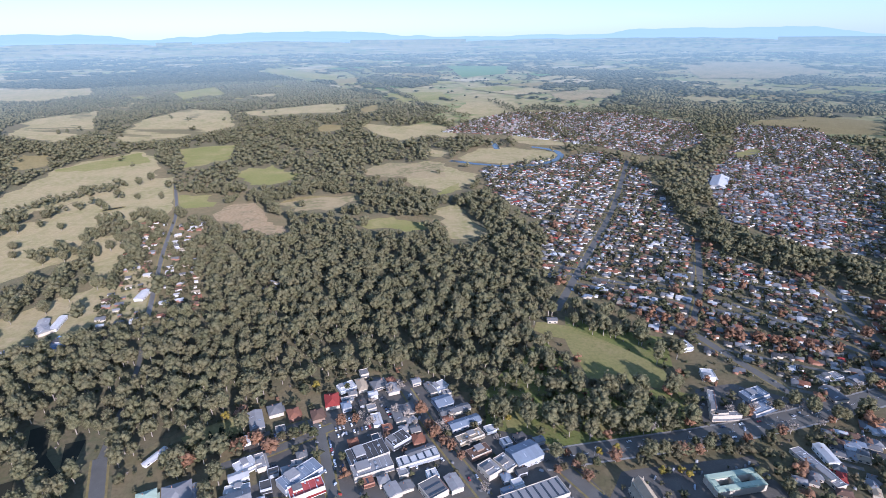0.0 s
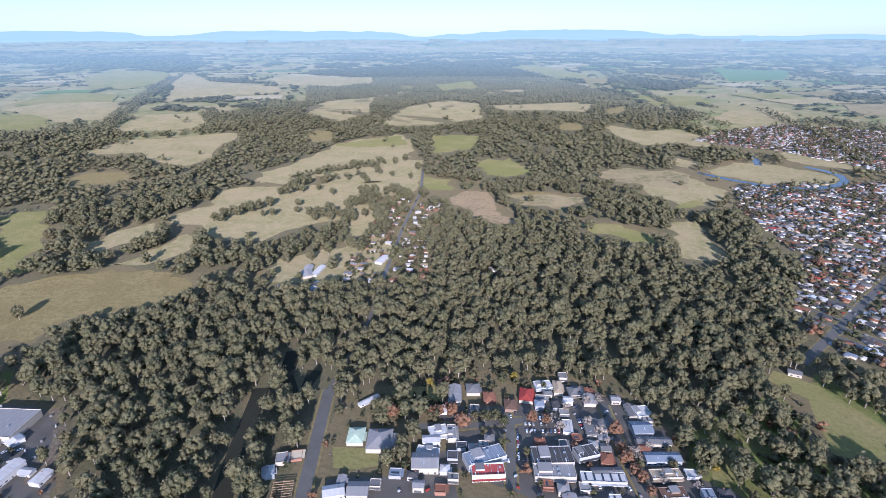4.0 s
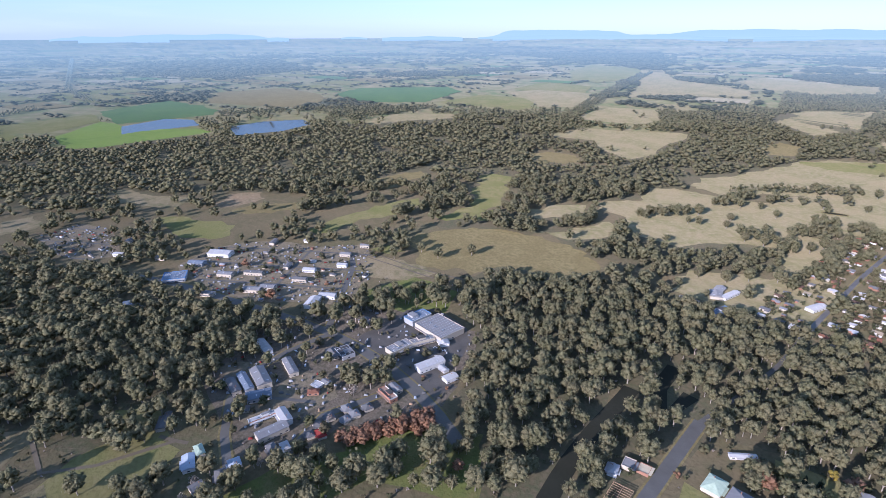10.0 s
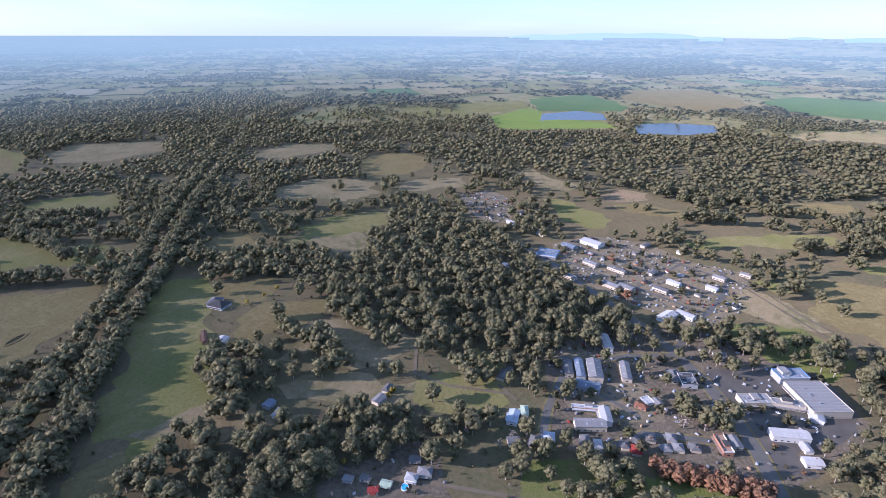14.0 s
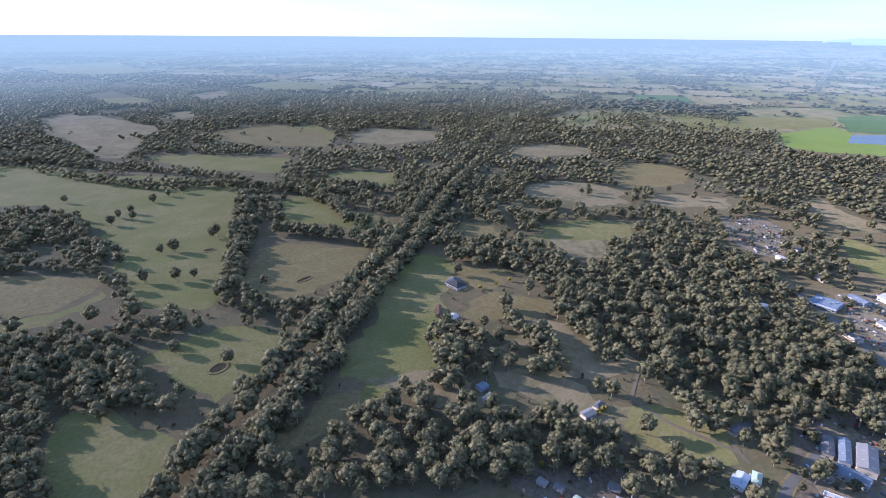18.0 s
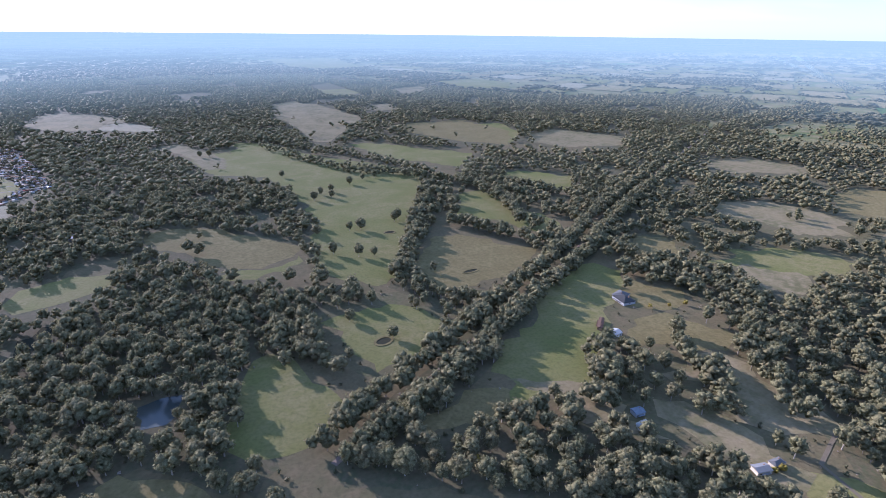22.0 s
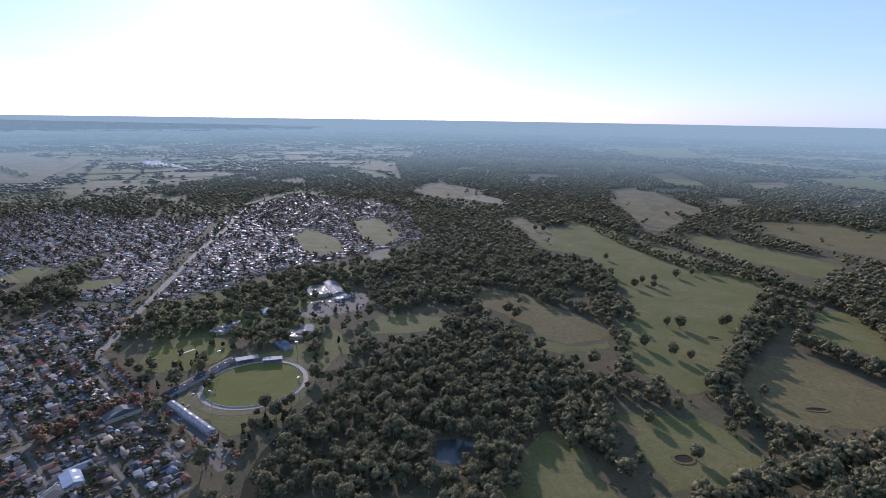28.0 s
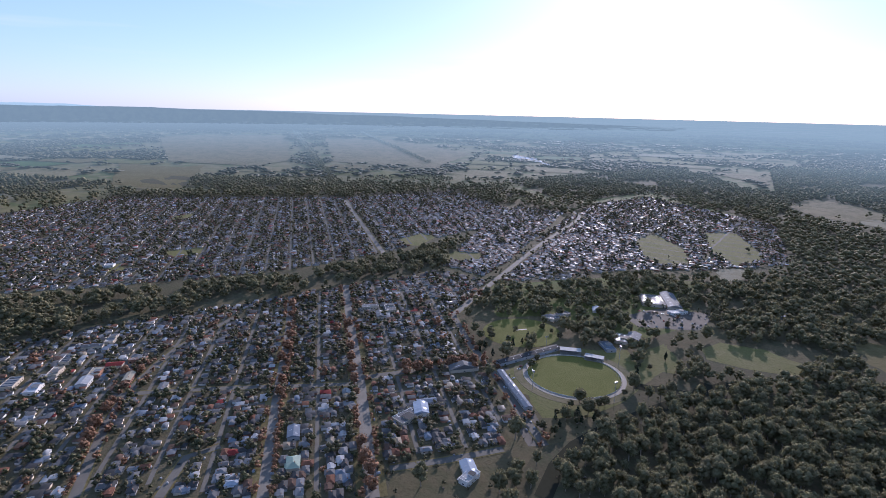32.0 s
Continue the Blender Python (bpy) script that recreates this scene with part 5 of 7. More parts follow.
def building(style, colour, x, y, L, W, turn, h):
    wall_mat = WALL_MAT[WALLS[colour]]
    if style == "stand" and (x - 382) * math.sin(radians(turn)) - (y + 578) * math.cos(radians(turn)) > 0:
        turn += 180                                  # terraces face the oval
    g = random.Random(int(x * 7 + y * 13))
    home = style == "hip" or (style == "gable" and L * W < 260)
    name = "house" if home else {"stand": "grandstand", "flat": "shop", "parapet": "shop", "court": "office_building"}.get(style, "shed")
    thing = tagged(new(name), {"hip": "%s hip-roofed single-storey house", "gable": "%s gabled sheet-metal roofed building", "flat": "flat-roofed building with %s roof and parapet", "saw": "long %s roof with rows of skylights",
                               "parapet": "%s corner shop with painted parapet", "court": "%s roofed building round two courtyards", "stand": "%s roofed grandstand beside the oval"}[style] % WORDS[colour], "house" if home else "building")
    roof_mat = ROOF_MAT[colour]
    bm = bmesh.new()
    if style in ("gable", "hip"):
        box(bm, -L / 2, -W / 2, 0, L / 2, W / 2, h)
        rise = W * (0.24 if style == "hip" else 0.16)
        if style == "gable":
            for s in (-1, 1):
                bm.faces.new([bm.verts.new(p) for p in ((s * L / 2, -W / 2, h), (s * L / 2, W / 2, h), (s * L / 2, 0, h + rise))])
        part("wall", bm, wall_mat, thing)
        roof = part("roof", roof_bm(style, L, W, h, rise), roof_mat, thing)
        if home:
            bm = bmesh.new()
            box(bm, L * 0.2, W * 0.12, h, L * 0.2 + 0.8, W * 0.12 + 0.6, h + rise + 0.7)
            part("chimney", bm, WALL_MAT["brick"], roof, "brick chimney")
            bm = bmesh.new()
            box(bm, -L * 0.3, -W / 2 - 2.2, 2.35, L * 0.3, -W / 2, 2.5)
            part("verandah", bm, roof_mat, thing)
        else:
            for k in range(int(L / 7)):
                bm = bmesh.new()
                px = -L / 2 + 3.5 + k * 7
                s = -1 if k % 2 else 1
                v = [bm.verts.new(p) for p in ((px - 0.5, s * W * 0.42, h + rise * 0.16 + 0.27), (px + 0.5, s * W * 0.42, h + rise * 0.16 + 0.27), (px + 0.5, s * W * 0.14, h + rise * 0.72 + 0.27), (px - 0.5, s * W * 0.14, h + rise * 0.72 + 0.27))]
                bm.faces.new(v)
                part("skylight", bm, MAT["steel"], roof, "translucent roof sheet")
    elif style in ("flat", "saw", "parapet"):
        box(bm, -L / 2, -W / 2, 0, L / 2, W / 2, h - 0.5)
        part("wall", bm, wall_mat, thing)
        bm = bmesh.new()
        box(bm, -L / 2 + 0.3, -W / 2 + 0.3, h - 0.5, L / 2 - 0.3, W / 2 - 0.3, h - 0.3)
        roof = part("roof", bm, roof_mat, thing)
        for k, (a, b, c, d) in enumerate(((-L / 2 - 0.1, -W / 2 - 0.1, L / 2 + 0.1, -W / 2 + 0.25), (-L / 2 - 0.1, W / 2 - 0.25, L / 2 + 0.1, W / 2 + 0.1), (-L / 2 - 0.1, -W / 2 + 0.25, -L / 2 + 0.25, W / 2 - 0.25), (L / 2 - 0.25, -W / 2 + 0.25, L / 2 + 0.1, W / 2 - 0.25))):
            bm = bmesh.new()
            box(bm, a, b, h - 0.5, c, d, h + (0.9 if style == "parapet" else 0.25))
            front = WALL_MAT[("white", "cream", "brick", "white", "cream")[int(abs(x) + abs(y)) % 5]]
            part("parapet", bm, front if k == 0 and 100 < L * W < 900 else WALL_MAT["white"] if style == "parapet" and k % 2 else WALL_MAT["blue"] if colour == "blue" and x < -400 else wall_mat, thing)
        if 140 < L * W < 900 and style != "saw":        # an upper storey or plant room, and strip skylights
            a = -L / 2 + L * g.uniform(0.08, 0.5)
            b = a + L * g.uniform(0.22, 0.36)
            c = W * g.uniform(0.05, 0.2)
            bm = bmesh.new()
            box(bm, a, -c, h - 0.3, b, W / 2 - 0.5, h + g.uniform(0.9, 2.4))
            upper = part("upper_room", bm, wall_mat, thing)
            top = max(v.co.z for v in upper.data.vertices)
            bm = bmesh.new()
            box(bm, a - 0.25, -c - 0.25, top, b + 0.25, W / 2 - 0.25, top + 0.15)
            part("upper_roof", bm, ROOF_MAT[g.choice(("grey", "light", "dark", "light"))], thing)
            for k in range(2):
                px = L * (-0.42 + 0.72 * k) + g.uniform(-1, 1)
                bm = bmesh.new()
                box(bm, px, -W * 0.42, h - 0.3, px + 0.9, -W * 0.05 - c, h - 0.12)
                part("skylight", bm, WALL_MAT["white"], roof, "pale translucent roof sheet")
        if L * W > 260 and style != "saw":             # joints between the roof sheets
            bm = bmesh.new()
            for k in range(1, int(L / 5)):
                px = -L / 2 + k * L / int(L / 5)
                box(bm, px - 0.09, -W / 2 + 0.3, h - 0.31, px + 0.09, W / 2 - 0.3, h - 0.16)
            part("roof_seams", bm, MAT["steel"], roof)
        if style == "saw":
            for k in range(max(2, int(L / 7))):
                px = -L / 2 + 3 + k * 7
                if px > L / 2 - 2:
                    break
                bm = bmesh.new()
                box(bm, px, -W / 2 + 1.5, h - 0.26, px + 1.6, W / 2 - 1.5, h + 0.1)
                part("skylight", bm, MAT["glass"], roof)
        else:
            for k in range(g.randint(4, 7) if L * W > 900 else g.randint(1, 3) if L > 12 else 0):
                bm = bmesh.new()
                px, py = g.uniform(-L * 0.35, L * 0.35), g.uniform(-W * 0.3, W * 0.3)
                box(bm, px, py, h - 0.26, px + g.uniform(1, 2.4), py + g.uniform(1, 2), h + g.uniform(0.5, 1.2))
                part("air_conditioner", bm, MAT["steel"], roof)
        bm = bmesh.new()
        box(bm, -L / 2, -W / 2 - 2.4, 3.0, L / 2, -W / 2 - 0.1, 3.15)
        part("awning", bm, ROOF_MAT["red"] if colour == "redwhite" else roof_mat, thing)
    elif style == "court":
        for k, (a, b, c, d) in enumerate(((-L / 2, -W / 2, L / 2, -W / 2 + 6), (-L / 2, W / 2 - 6, L / 2, W / 2), (-L / 2, -W / 2 + 6, -L / 2 + 6, W / 2 - 6), (-3, -W / 2 + 6, 3, W / 2 - 6), (L / 2 - 6, -W / 2 + 6, L / 2, W / 2 - 6))):
            bm = bmesh.new()
            box(bm, a + 0.2, b + 0.2, 0, c - 0.2, d - 0.2, h)
            part("wall", bm, wall_mat, thing)
            bm = bmesh.new()
            box(bm, a, b, h, c, d, h + 0.3)
            box(bm, a + 0.8, b + 0.8, h + 0.3, c - 0.8, d - 0.8, h + 0.8)
            part("roof", bm, roof_mat, thing)
    elif style == "stand":
        for k in range(6):
            box(bm, -L / 2, -W / 2 + k * W / 6, 0, L / 2, -W / 2 + (k + 1) * W / 6 - 0.02, 0.6 + k * 0.55)
            part("terrace_step", bm, MAT["paving"], thing)
            bm = bmesh.new()
        box(bm, -L / 2, W / 2, 0, L / 2, W / 2 + 0.3, h)
        part("wall", bm, wall_mat, thing)
        bm = bmesh.new()
        v = [bm.verts.new(p) for p in ((-L / 2 - 0.5, -W / 2 - 1.5, h + 0.8), (L / 2 + 0.5, -W / 2 - 1.5, h + 0.8), (L / 2 + 0.5, W / 2 + 0.8, h), (-L / 2 - 0.5, W / 2 + 0.8, h))]
        w = [bm.verts.new(q.co + Vector((0, 0, 0.25))) for q in v]
        bm.faces.new(v[::-1]), bm.faces.new(w)
        for i in range(4):
            bm.faces.new([v[i], v[(i + 1) % 4], w[(i + 1) % 4], w[i]])
        part("roof", bm, roof_mat, thing)
        for k in range(max(2, int(L / 8)) + 1):
            bm = bmesh.new()
            px = -L / 2 + L * k / max(2, int(L / 8))
            box(bm, px - 0.12, -W / 2 + 0.3, 0, px + 0.12, -W / 2 + 0.54, h + 0.75)
            part("post", bm, MAT["steel"], thing)
    if style not in ("stand", "court"):
        openings(thing, L, W, h - (0.5 if style in ("flat", "saw", "parapet") else 0), max(2, min(6, int(L / 5))))
    thing.matrix_basis = pose(x, y, 0.2, 0, 0, turn)
    for k in np.linspace(-1, 1, 2 + int(L / max(W, 1))):
        off = k * max(0, L - W) / 2
        take(x + math.cos(radians(turn)) * off, y + math.sin(radians(turn)) * off, W * 0.6 + 2.5)
    return thing


building("flat", "dark", -69, 372, 35, 20, 27, 7)
building("flat", "light", -63, 356, 35, 15, 24, 6)
building("flat", "dark", -43, 390, 20, 14, 40, 6)
building("saw", "white", -24, 367, 37, 11, 22, 5)
building("gable", "grey", -22, 375, 26, 9, 26, 4)
building("gable", "light", -182, 416, 27, 13, 114, 6)
building("hip", "terracotta", -149, 428, 16, 11, 115, 4)
building("hip", "brown", -125, 426, 16, 12, 111, 4)
building("hip", "grey", -169, 434, 16, 14, 115, 4)
building("hip", "red", -115, 448, 21, 14, 105, 4)
building("flat", "white", -104, 471, 18, 13, 33, 4)
building("hip", "tan", -89, 474, 21, 9, 110, 4)
building("hip", "grey", -70, 475, 16, 14, 29, 4)
building("gable", "light", -55, 467, 15, 12, 111, 4)
building("gable", "grey", -14, 467, 18, 9, 117, 4)
building("flat", "white", -4, 469, 15, 15, 35, 5)
building("gable", "blue", -2, 444, 18, 16, 27, 5)
building("gable", "grey", 10, 430, 31, 9, 22, 5)
building("gable", "blue", 19, 412, 31, 11, 25, 5)
building("flat", "tan", 23, 393, 26, 10, 28, 5)
building("flat", "brown", 30, 374, 21, 11, 29, 5)
building("flat", "light", 38, 353, 16, 14, 126, 6)
building("flat", "light", 52, 359, 18, 12, 127, 6)
building("gable", "blue", 70, 369, 27, 21, 28, 7)
building("saw", "light", 71, 322, 56, 19, 22, 7)
building("gable", "grey", -44, 426, 22, 14, 112, 4)
building("gable", "grey", -35, 433, 14, 11, 111, 4)
building("hip", "terracotta", -25, 391, 13, 10, 103, 4)
building("flat", "white", -67, 419, 18, 7, 108, 3)
building("gable", "light", 7, 338, 16, 11, 114, 5)
building("saw", "grey", -10, 332, 19, 18, 124, 6)
building("gable", "light", -43, 331, 13, 11, 120, 5)
building("parapet", "redwhite", -114, 332, 28, 13, 28, 7)
building("flat", "blue", -123, 347, 36, 16, 45, 7)
building("flat", "white", -174, 360, 17, 14, 40, 5)
building("gable", "white", -175, 347, 16, 9, 27, 5)
building("flat", "light", -162, 364, 19, 8, 117, 5)
building("flat", "white", -172, 334, 20, 9, 11, 4)
building("hip", "light", -218, 327, 26, 22, 114, 5)
building("gable", "light", -205, 332, 16, 8, 117, 4)
building("hip", "palegreen", -241, 323, 20, 15, 115, 4)
building("gable", "light", -167, 319, 23, 18, 25, 7)
building("gable", "white", -221, 260, 17, 11, 36, 5)
building("gable", "light", -204, 270, 17, 14, 24, 5)
building("flat", "light", -285, 272, 12, 10, 126, 4)
building("gable", "white", -286, 255, 10, 9, 130, 3)
building("gable", "white", -259, 373, 23, 5, 65, 3)
building("flat", "cream", -276, 281, 11, 10, 122, 3)
building("hip", "white", -284, 255, 12, 8, 131, 4)
building("flat", "light", 267, 435, 40, 6, 70, 7)
building("flat", "light", 272, 417, 29, 6, 2, 7)
building("flat", "blue", 318, 451, 26, 15, 21, 5)
building("flat", "blue", 312, 429, 29, 13, 23, 5)
building("court", "palegreen", 239, 335, 45, 19, 10, 7)
building("flat", "light", 318, 352, 46, 10, 106, 4)
building("gable", "white", 335, 366, 22, 10, 90, 5)
building("flat", "white", 282, 542, 19, 16, 14, 6)
building("flat", "white", 286, 485, 15, 13, 82, 6)
building("flat", "light", 414, 479, 29, 11, 18, 4)
building("gable", "grey", 399, 450, 22, 16, 97, 4)
building("gable", "light", 441, 474, 17, 12, 20, 4)
building("flat", "light", -556, 192, 50, 39, 22, 8)
building("flat", "blue", -591, 174, 32, 18, 113, 8)
building("flat", "light", -531, 133, 31, 15, 112, 6)
building("flat", "light", -536, 163, 30, 10, 97, 6)
building("gable", "white", -526, 186, 15, 12, 174, 4)
building("gable", "white", -485, 156, 33, 12, 104, 6)
building("gable", "white", -474, 168, 12, 7, 16, 3)
building("gable", "white", -455, 169, 15, 10, 106, 4)
building("parapet", "brick", -449, 98, 23, 9, 19, 5)
building("gable", "light", -457, 108, 15, 9, 18, 4)
building("gable", "grey", -517, -53, 27, 9, 16, 5)
building("gable", "blue", -521, -41, 35, 9, 15, 5)
building("gable", "light", -522, -25, 35, 15, 13, 7)
building("gable", "blue", -492, -28, 25, 14, 91, 5)
building("gable", "white", -588, -19, 31, 10, 18, 5)
building("gable", "light", -534, 7, 33, 10, 11, 5)
building("flat", "white", -456, -26, 26, 6, 105, 4)
building("gable", "light", -431, -18, 29, 12, 110, 6)
building("gable", "white", -449, -6, 22, 10, 16, 6)
building("hip", "grey", -407, -19, 15, 8, 19, 4)
building("hip", "white", -407, -8, 11, 7, 15, 4)
building("hip", "grey", -416, 15, 9, 7, 12, 3)
building("hip", "red", -414, 25, 12, 8, 8, 3)
building("hip", "light", -442, 54, 11, 8, 9, 3)
building("hip", "light", -431, 60, 10, 9, 11, 3)
building("hip", "light", -426, 50, 9, 8, 25, 3)
building("hip", "grey", -435, 36, 10, 9, 12, 3)
building("hip", "grey", -437, 74, 10, 9, 14, 3)
building("hip", "grey", -546, 56, 21, 10, 13, 4)
building("flat", "dark", -543, 70, 22, 16, 15, 5)
building("hip", "grey", -605, 109, 20, 14, 22, 4)
building("gable", "white", -917, -76, 38, 20, 61, 6)
building("gable", "white", -682, 49, 26, 15, 150, 6)
building("flat", "blue", -840, -140, 33, 29, 87, 6)
building("gable", "blue", -764, -186, 23, 21, 98, 4)
building("hip", "bluewhite", -400, -51, 12, 10, 12, 4)
building("hip", "palegreen", -428, -81, 14, 7, 16, 4)
building("hip", "grey", -495, -533, 21, 17, 23, 4)
building("gable", "white", -418, -452, 16, 12, 8, 4)
building("gable", "brown", -417, -477, 27, 6, 47, 4)
building("hip", "white", -335, -303, 13, 10, 9, 4)
building("hip", "light", -317, -316, 11, 9, 90, 4)
building("gable", "blue", -343, -322, 11, 9, 178, 4)
building("hip", "grey", -410, -223, 13, 7, 180, 4)
building("gable", "light", -391, -223, 14, 9, 170, 4)
building("gable", "grey", -479, -117, 18, 8, 174, 4)
building("gable", "grey", -487, -113, 13, 6, 175, 4)
building("gable", "white", -173, -315, 8, 7, 10, 4)
building("gable", "tan", 104, -373, 8, 6, 122, 4)
building("stand", "white", 426, -630, 30, 12, 38, 7)
building("stand", "white", 391, -640, 26, 11, 26, 6)
building("gable", "dark", 458, -573, 113, 11, 80, 5)
building("gable", "blue", 406, -481, 97, 9, 154, 5)
building("flat", "grey", 403, -736, 32, 22, 114, 5)
building("flat", "grey", 465, -943, 56, 41, 128, 6)
building("gable", "light", 442, -971, 85, 25, 128, 5)
building("flat", "white", 405, -925, 33, 15, 67, 4)
building("gable", "light", 394, -755, 30, 20, 114, 5)
building("flat", "grey", 527, -734, 51, 17, 92, 5)
building("gable", "bluewhite", 503, -817, 21, 17, 129, 4)
building("hip", "light", 535, -718, 20, 17, 76, 4)
building("gable", "blue", 270, -1055, 22, 15, 101, 5)
building("flat", "white", 317, -318, 21, 11, 101, 6)
building("gable", "bluewhite", 443, -358, 25, 17, 146, 5)
building("flat", "grey", 440, -335, 31, 19, 94, 5)
building("flat", "blue", 402, -692, 31, 15, 146, 5)
building("gable", "light", -513, 596, 23, 17, 140, 4)
building("gable", "light", -524, 613, 20, 13, 117, 4)
building("gable", "white", -505, 613, 36, 9, 103, 4)
building("flat", "blue", -470, 563, 30, 15, 98, 5)
building("gable", "light", -509, 541, 23, 20, 18, 5)
building("gable", "white", -436, 693, 29, 12, 94, 4)
building("gable", "white", 683, 1279, 112, 38, 60, 5)
building("gable", "grey", 141, 609, 13, 9, 179, 4)
building("hip", "light", -319, -141, 12, 9, 107, 4)
building("gable", "grey", -330, -155, 10, 7, 108, 3)
building("gable", "red", -286, -173, 8, 6, 115, 3)
building("gable", "bluewhite", -415, -89, 19, 10, 5, 4)
building("gable", "grey", -383, -80, 11, 10, 118, 4)
building("hip", "grey", -389, -62, 15, 9, 6, 4)
building("hip", "white", -309, -149, 10, 8, 97, 4)
building("gable", "light", -289, -198, 8, 6, 95, 3)
building("gable", "grey", -295, -185, 8, 6, 94, 3)
building("gable", "palegreen", -296, -166, 9, 6, 96, 3)
building("hip", "dark", -490, -521, 25, 20, 89, 4)
building("gable", "grey", -427, 24, 10, 6, 39, 3)
building("flat", "white", -492, 32, 11, 8, 37, 3)
building("gable", "light", -493, 41, 10, 7, 33, 3)

building("gable", "blue", -887, -112, 26, 14, 62, 5)
building("gable", "light", -825, -67, 24, 11, 62, 5)
building("gable", "grey", -815, -25, 30, 9, 62, 5)
building("gable", "light", -754, -7, 22, 12, 62, 5)
building("gable", "grey", -766, 40, 22, 9, 62, 5)
building("gable", "white", -797, 58, 20, 9, 62, 5)
building("gable", "light", -754, -29, 26, 12, 62, 5)
building("gable", "white", -697, 72, 24, 11, 62, 5)
building("gable", "light", -841, 123, 18, 9, 62, 5)
building("gable", "white", -798, 110, 16, 9, 62, 5)
building("gable", "light", -869, 162, 16, 8, 62, 5)
building("gable", "grey", -825, 27, 18, 8, 152, 5)
building("gable", "light", -930, -170, 16, 10, 62, 5)
building("gable", "grey", -1079, -216, 14, 9, 152, 5)
building("gable", "light", -1039, -234, 14, 9, 152, 5)
building("gable", "white", -972, -239, 18, 9, 62, 5)
building("gable", "light", -762, -90, 20, 9, 62, 5)
building("gable", "white", -934, 70, 16, 8, 152, 5)
building("gable", "grey", -943, 12, 20, 9, 152, 5)
building("flat", "bluewhite", 781, -11, 24, 14, 152, 5)
building("flat", "tan", 816, -37, 26, 13, 152, 5)
building("gable", "white", 762, -62, 22, 14, 152, 5)
building("gable", "red", 790, -101, 20, 12, 62, 5)
building("gable", "grey", 876, -88, 28, 10, 62, 5)
building("flat", "light", 889, -115, 30, 12, 152, 5)
building("flat", "brick", 790, -129, 22, 10, 62, 5)
building("saw", "light", 815, 9, 28, 15, 152, 5)
building("flat", "cream", 783, -78, 24, 14, 152, 5)
building("saw", "grey", 849, -54, 24, 12, 152, 5)
building("gable", "cream", 740, -108, 22, 10, 152, 5)
building("gable", "light", 685, -135, 18, 10, 152, 5)
building("flat", "light", 768, -499, 30, 16, 62, 5)
building("flat", "grey", 740, -523, 34, 18, 152, 5)
building("gable", "light", 724, -490, 26, 12, 152, 5)
building("gable", "grey", 488, -469, 14, 40, 152, 5)
building("gable", "blue", 493, -219, 22, 13, 152, 5)
building("gable", "blue", 451, -373, 24, 10, 62, 5)
building("gable", "bluewhite", 326, -326, 24, 14, 152, 5)
building("hip", "palegreen", 444, -195, 20, 13, 152, 5)
building("flat", "white", 1334, -178, 40, 18, 62, 5)


def church(x, y, turn):
    """The stone church by the divided road: nave with buttresses, lower aisles and pinnacles at the corners."""
    thing = tagged(new("church"), "pale sandstone church with buttresses, pinnacles and a grey-pink roof", "church")
    L, W, h = 24, 9, 9
    bm = bmesh.new()
    box(bm, -L / 2, -W / 2, 0, L / 2, W / 2, h)
    for s in (-1, 1):
        bm.faces.new([bm.verts.new(p) for p in ((s * L / 2, -W / 2, h), (s * L / 2, W / 2, h), (s * L / 2, 0, h + 4.6))])
    part("nave_wall", bm, WALL_MAT["cream"], thing)
    part("roof", roof_bm("gable", L, W, h, 4.6, 0.3), ROOF_MAT["tan"], thing)
    for s in (-1, 1):
        bm = bmesh.new()
        box(bm, -L / 2 + 2, min(s * W / 2, s * (W / 2 + 4)), 0, L / 2 - 2, max(s * W / 2, s * (W / 2 + 4)), 4.2)
        part("aisle", bm, WALL_MAT["cream"], thing)
        bm = bmesh.new()
        v = [bm.verts.new(p) for p in ((-L / 2 + 1.8, s * W / 2, 6.4), (L / 2 - 1.8, s * W / 2, 6.4), (L / 2 - 1.8, s * (W / 2 + 4.3), 4.3), (-L / 2 + 1.8, s * (W / 2 + 4.3), 4.3))]
        w = [bm.verts.new(q.co + Vector((0, 0, 0.2))) for q in v]
        bm.faces.new(v), bm.faces.new(w)
        for i in range(4):
            bm.faces.new([v[i], v[(i + 1) % 4], w[(i + 1) % 4], w[i]])
        part("aisle_roof", bm, ROOF_MAT["tan"], thing)
        for k in range(5):
            px = -L / 2 + 3 + k * (L - 6) / 4
            bm = bmesh.new()
            box(bm, px - 0.35, min(s * (W / 2 + 4), s * (W / 2 + 5)), 0, px + 0.35, max(s * (W / 2 + 4), s * (W / 2 + 5)), 3.6)
            part("buttress", bm, WALL_MAT["cream"], thing)
            if k < 4:
                bm = bmesh.new()
                a, b = px + 1.6, px + 2.8
                yy = s * (W / 2 + 4.03)
                bm.faces.new([bm.verts.new(p) for p in ((a, yy, 1.0), (b, yy, 1.0), (b, yy, 2.6), ((a + b) / 2, yy, 3.5), (a, yy, 2.6))])
                part("window", bm, MAT["glass"], thing, "pointed dark window")
        for e in (-1, 1):
            bm = bmesh.new()
            bmesh.ops.create_cone(bm, cap_ends=True, segments=4, radius1=0.75, radius2=0.05, depth=4.0, matrix=Matrix.Translation((e * (L / 2 + 0.1), s * (W / 2 + 0.1), h + 2.2)))
            box(bm, e * (L / 2 + 0.1) - 0.6, s * (W / 2 + 0.1) - 0.6, 0, e * (L / 2 + 0.1) + 0.6, s * (W / 2 + 0.1) + 0.6, h + 0.4)
            part("pinnacle", bm, WALL_MAT["cream"], thing)
    thing.matrix_basis = pose(x, y, 0.2, 0, 0, turn)
    take(x, y, 15)


church(160, 322, 100)


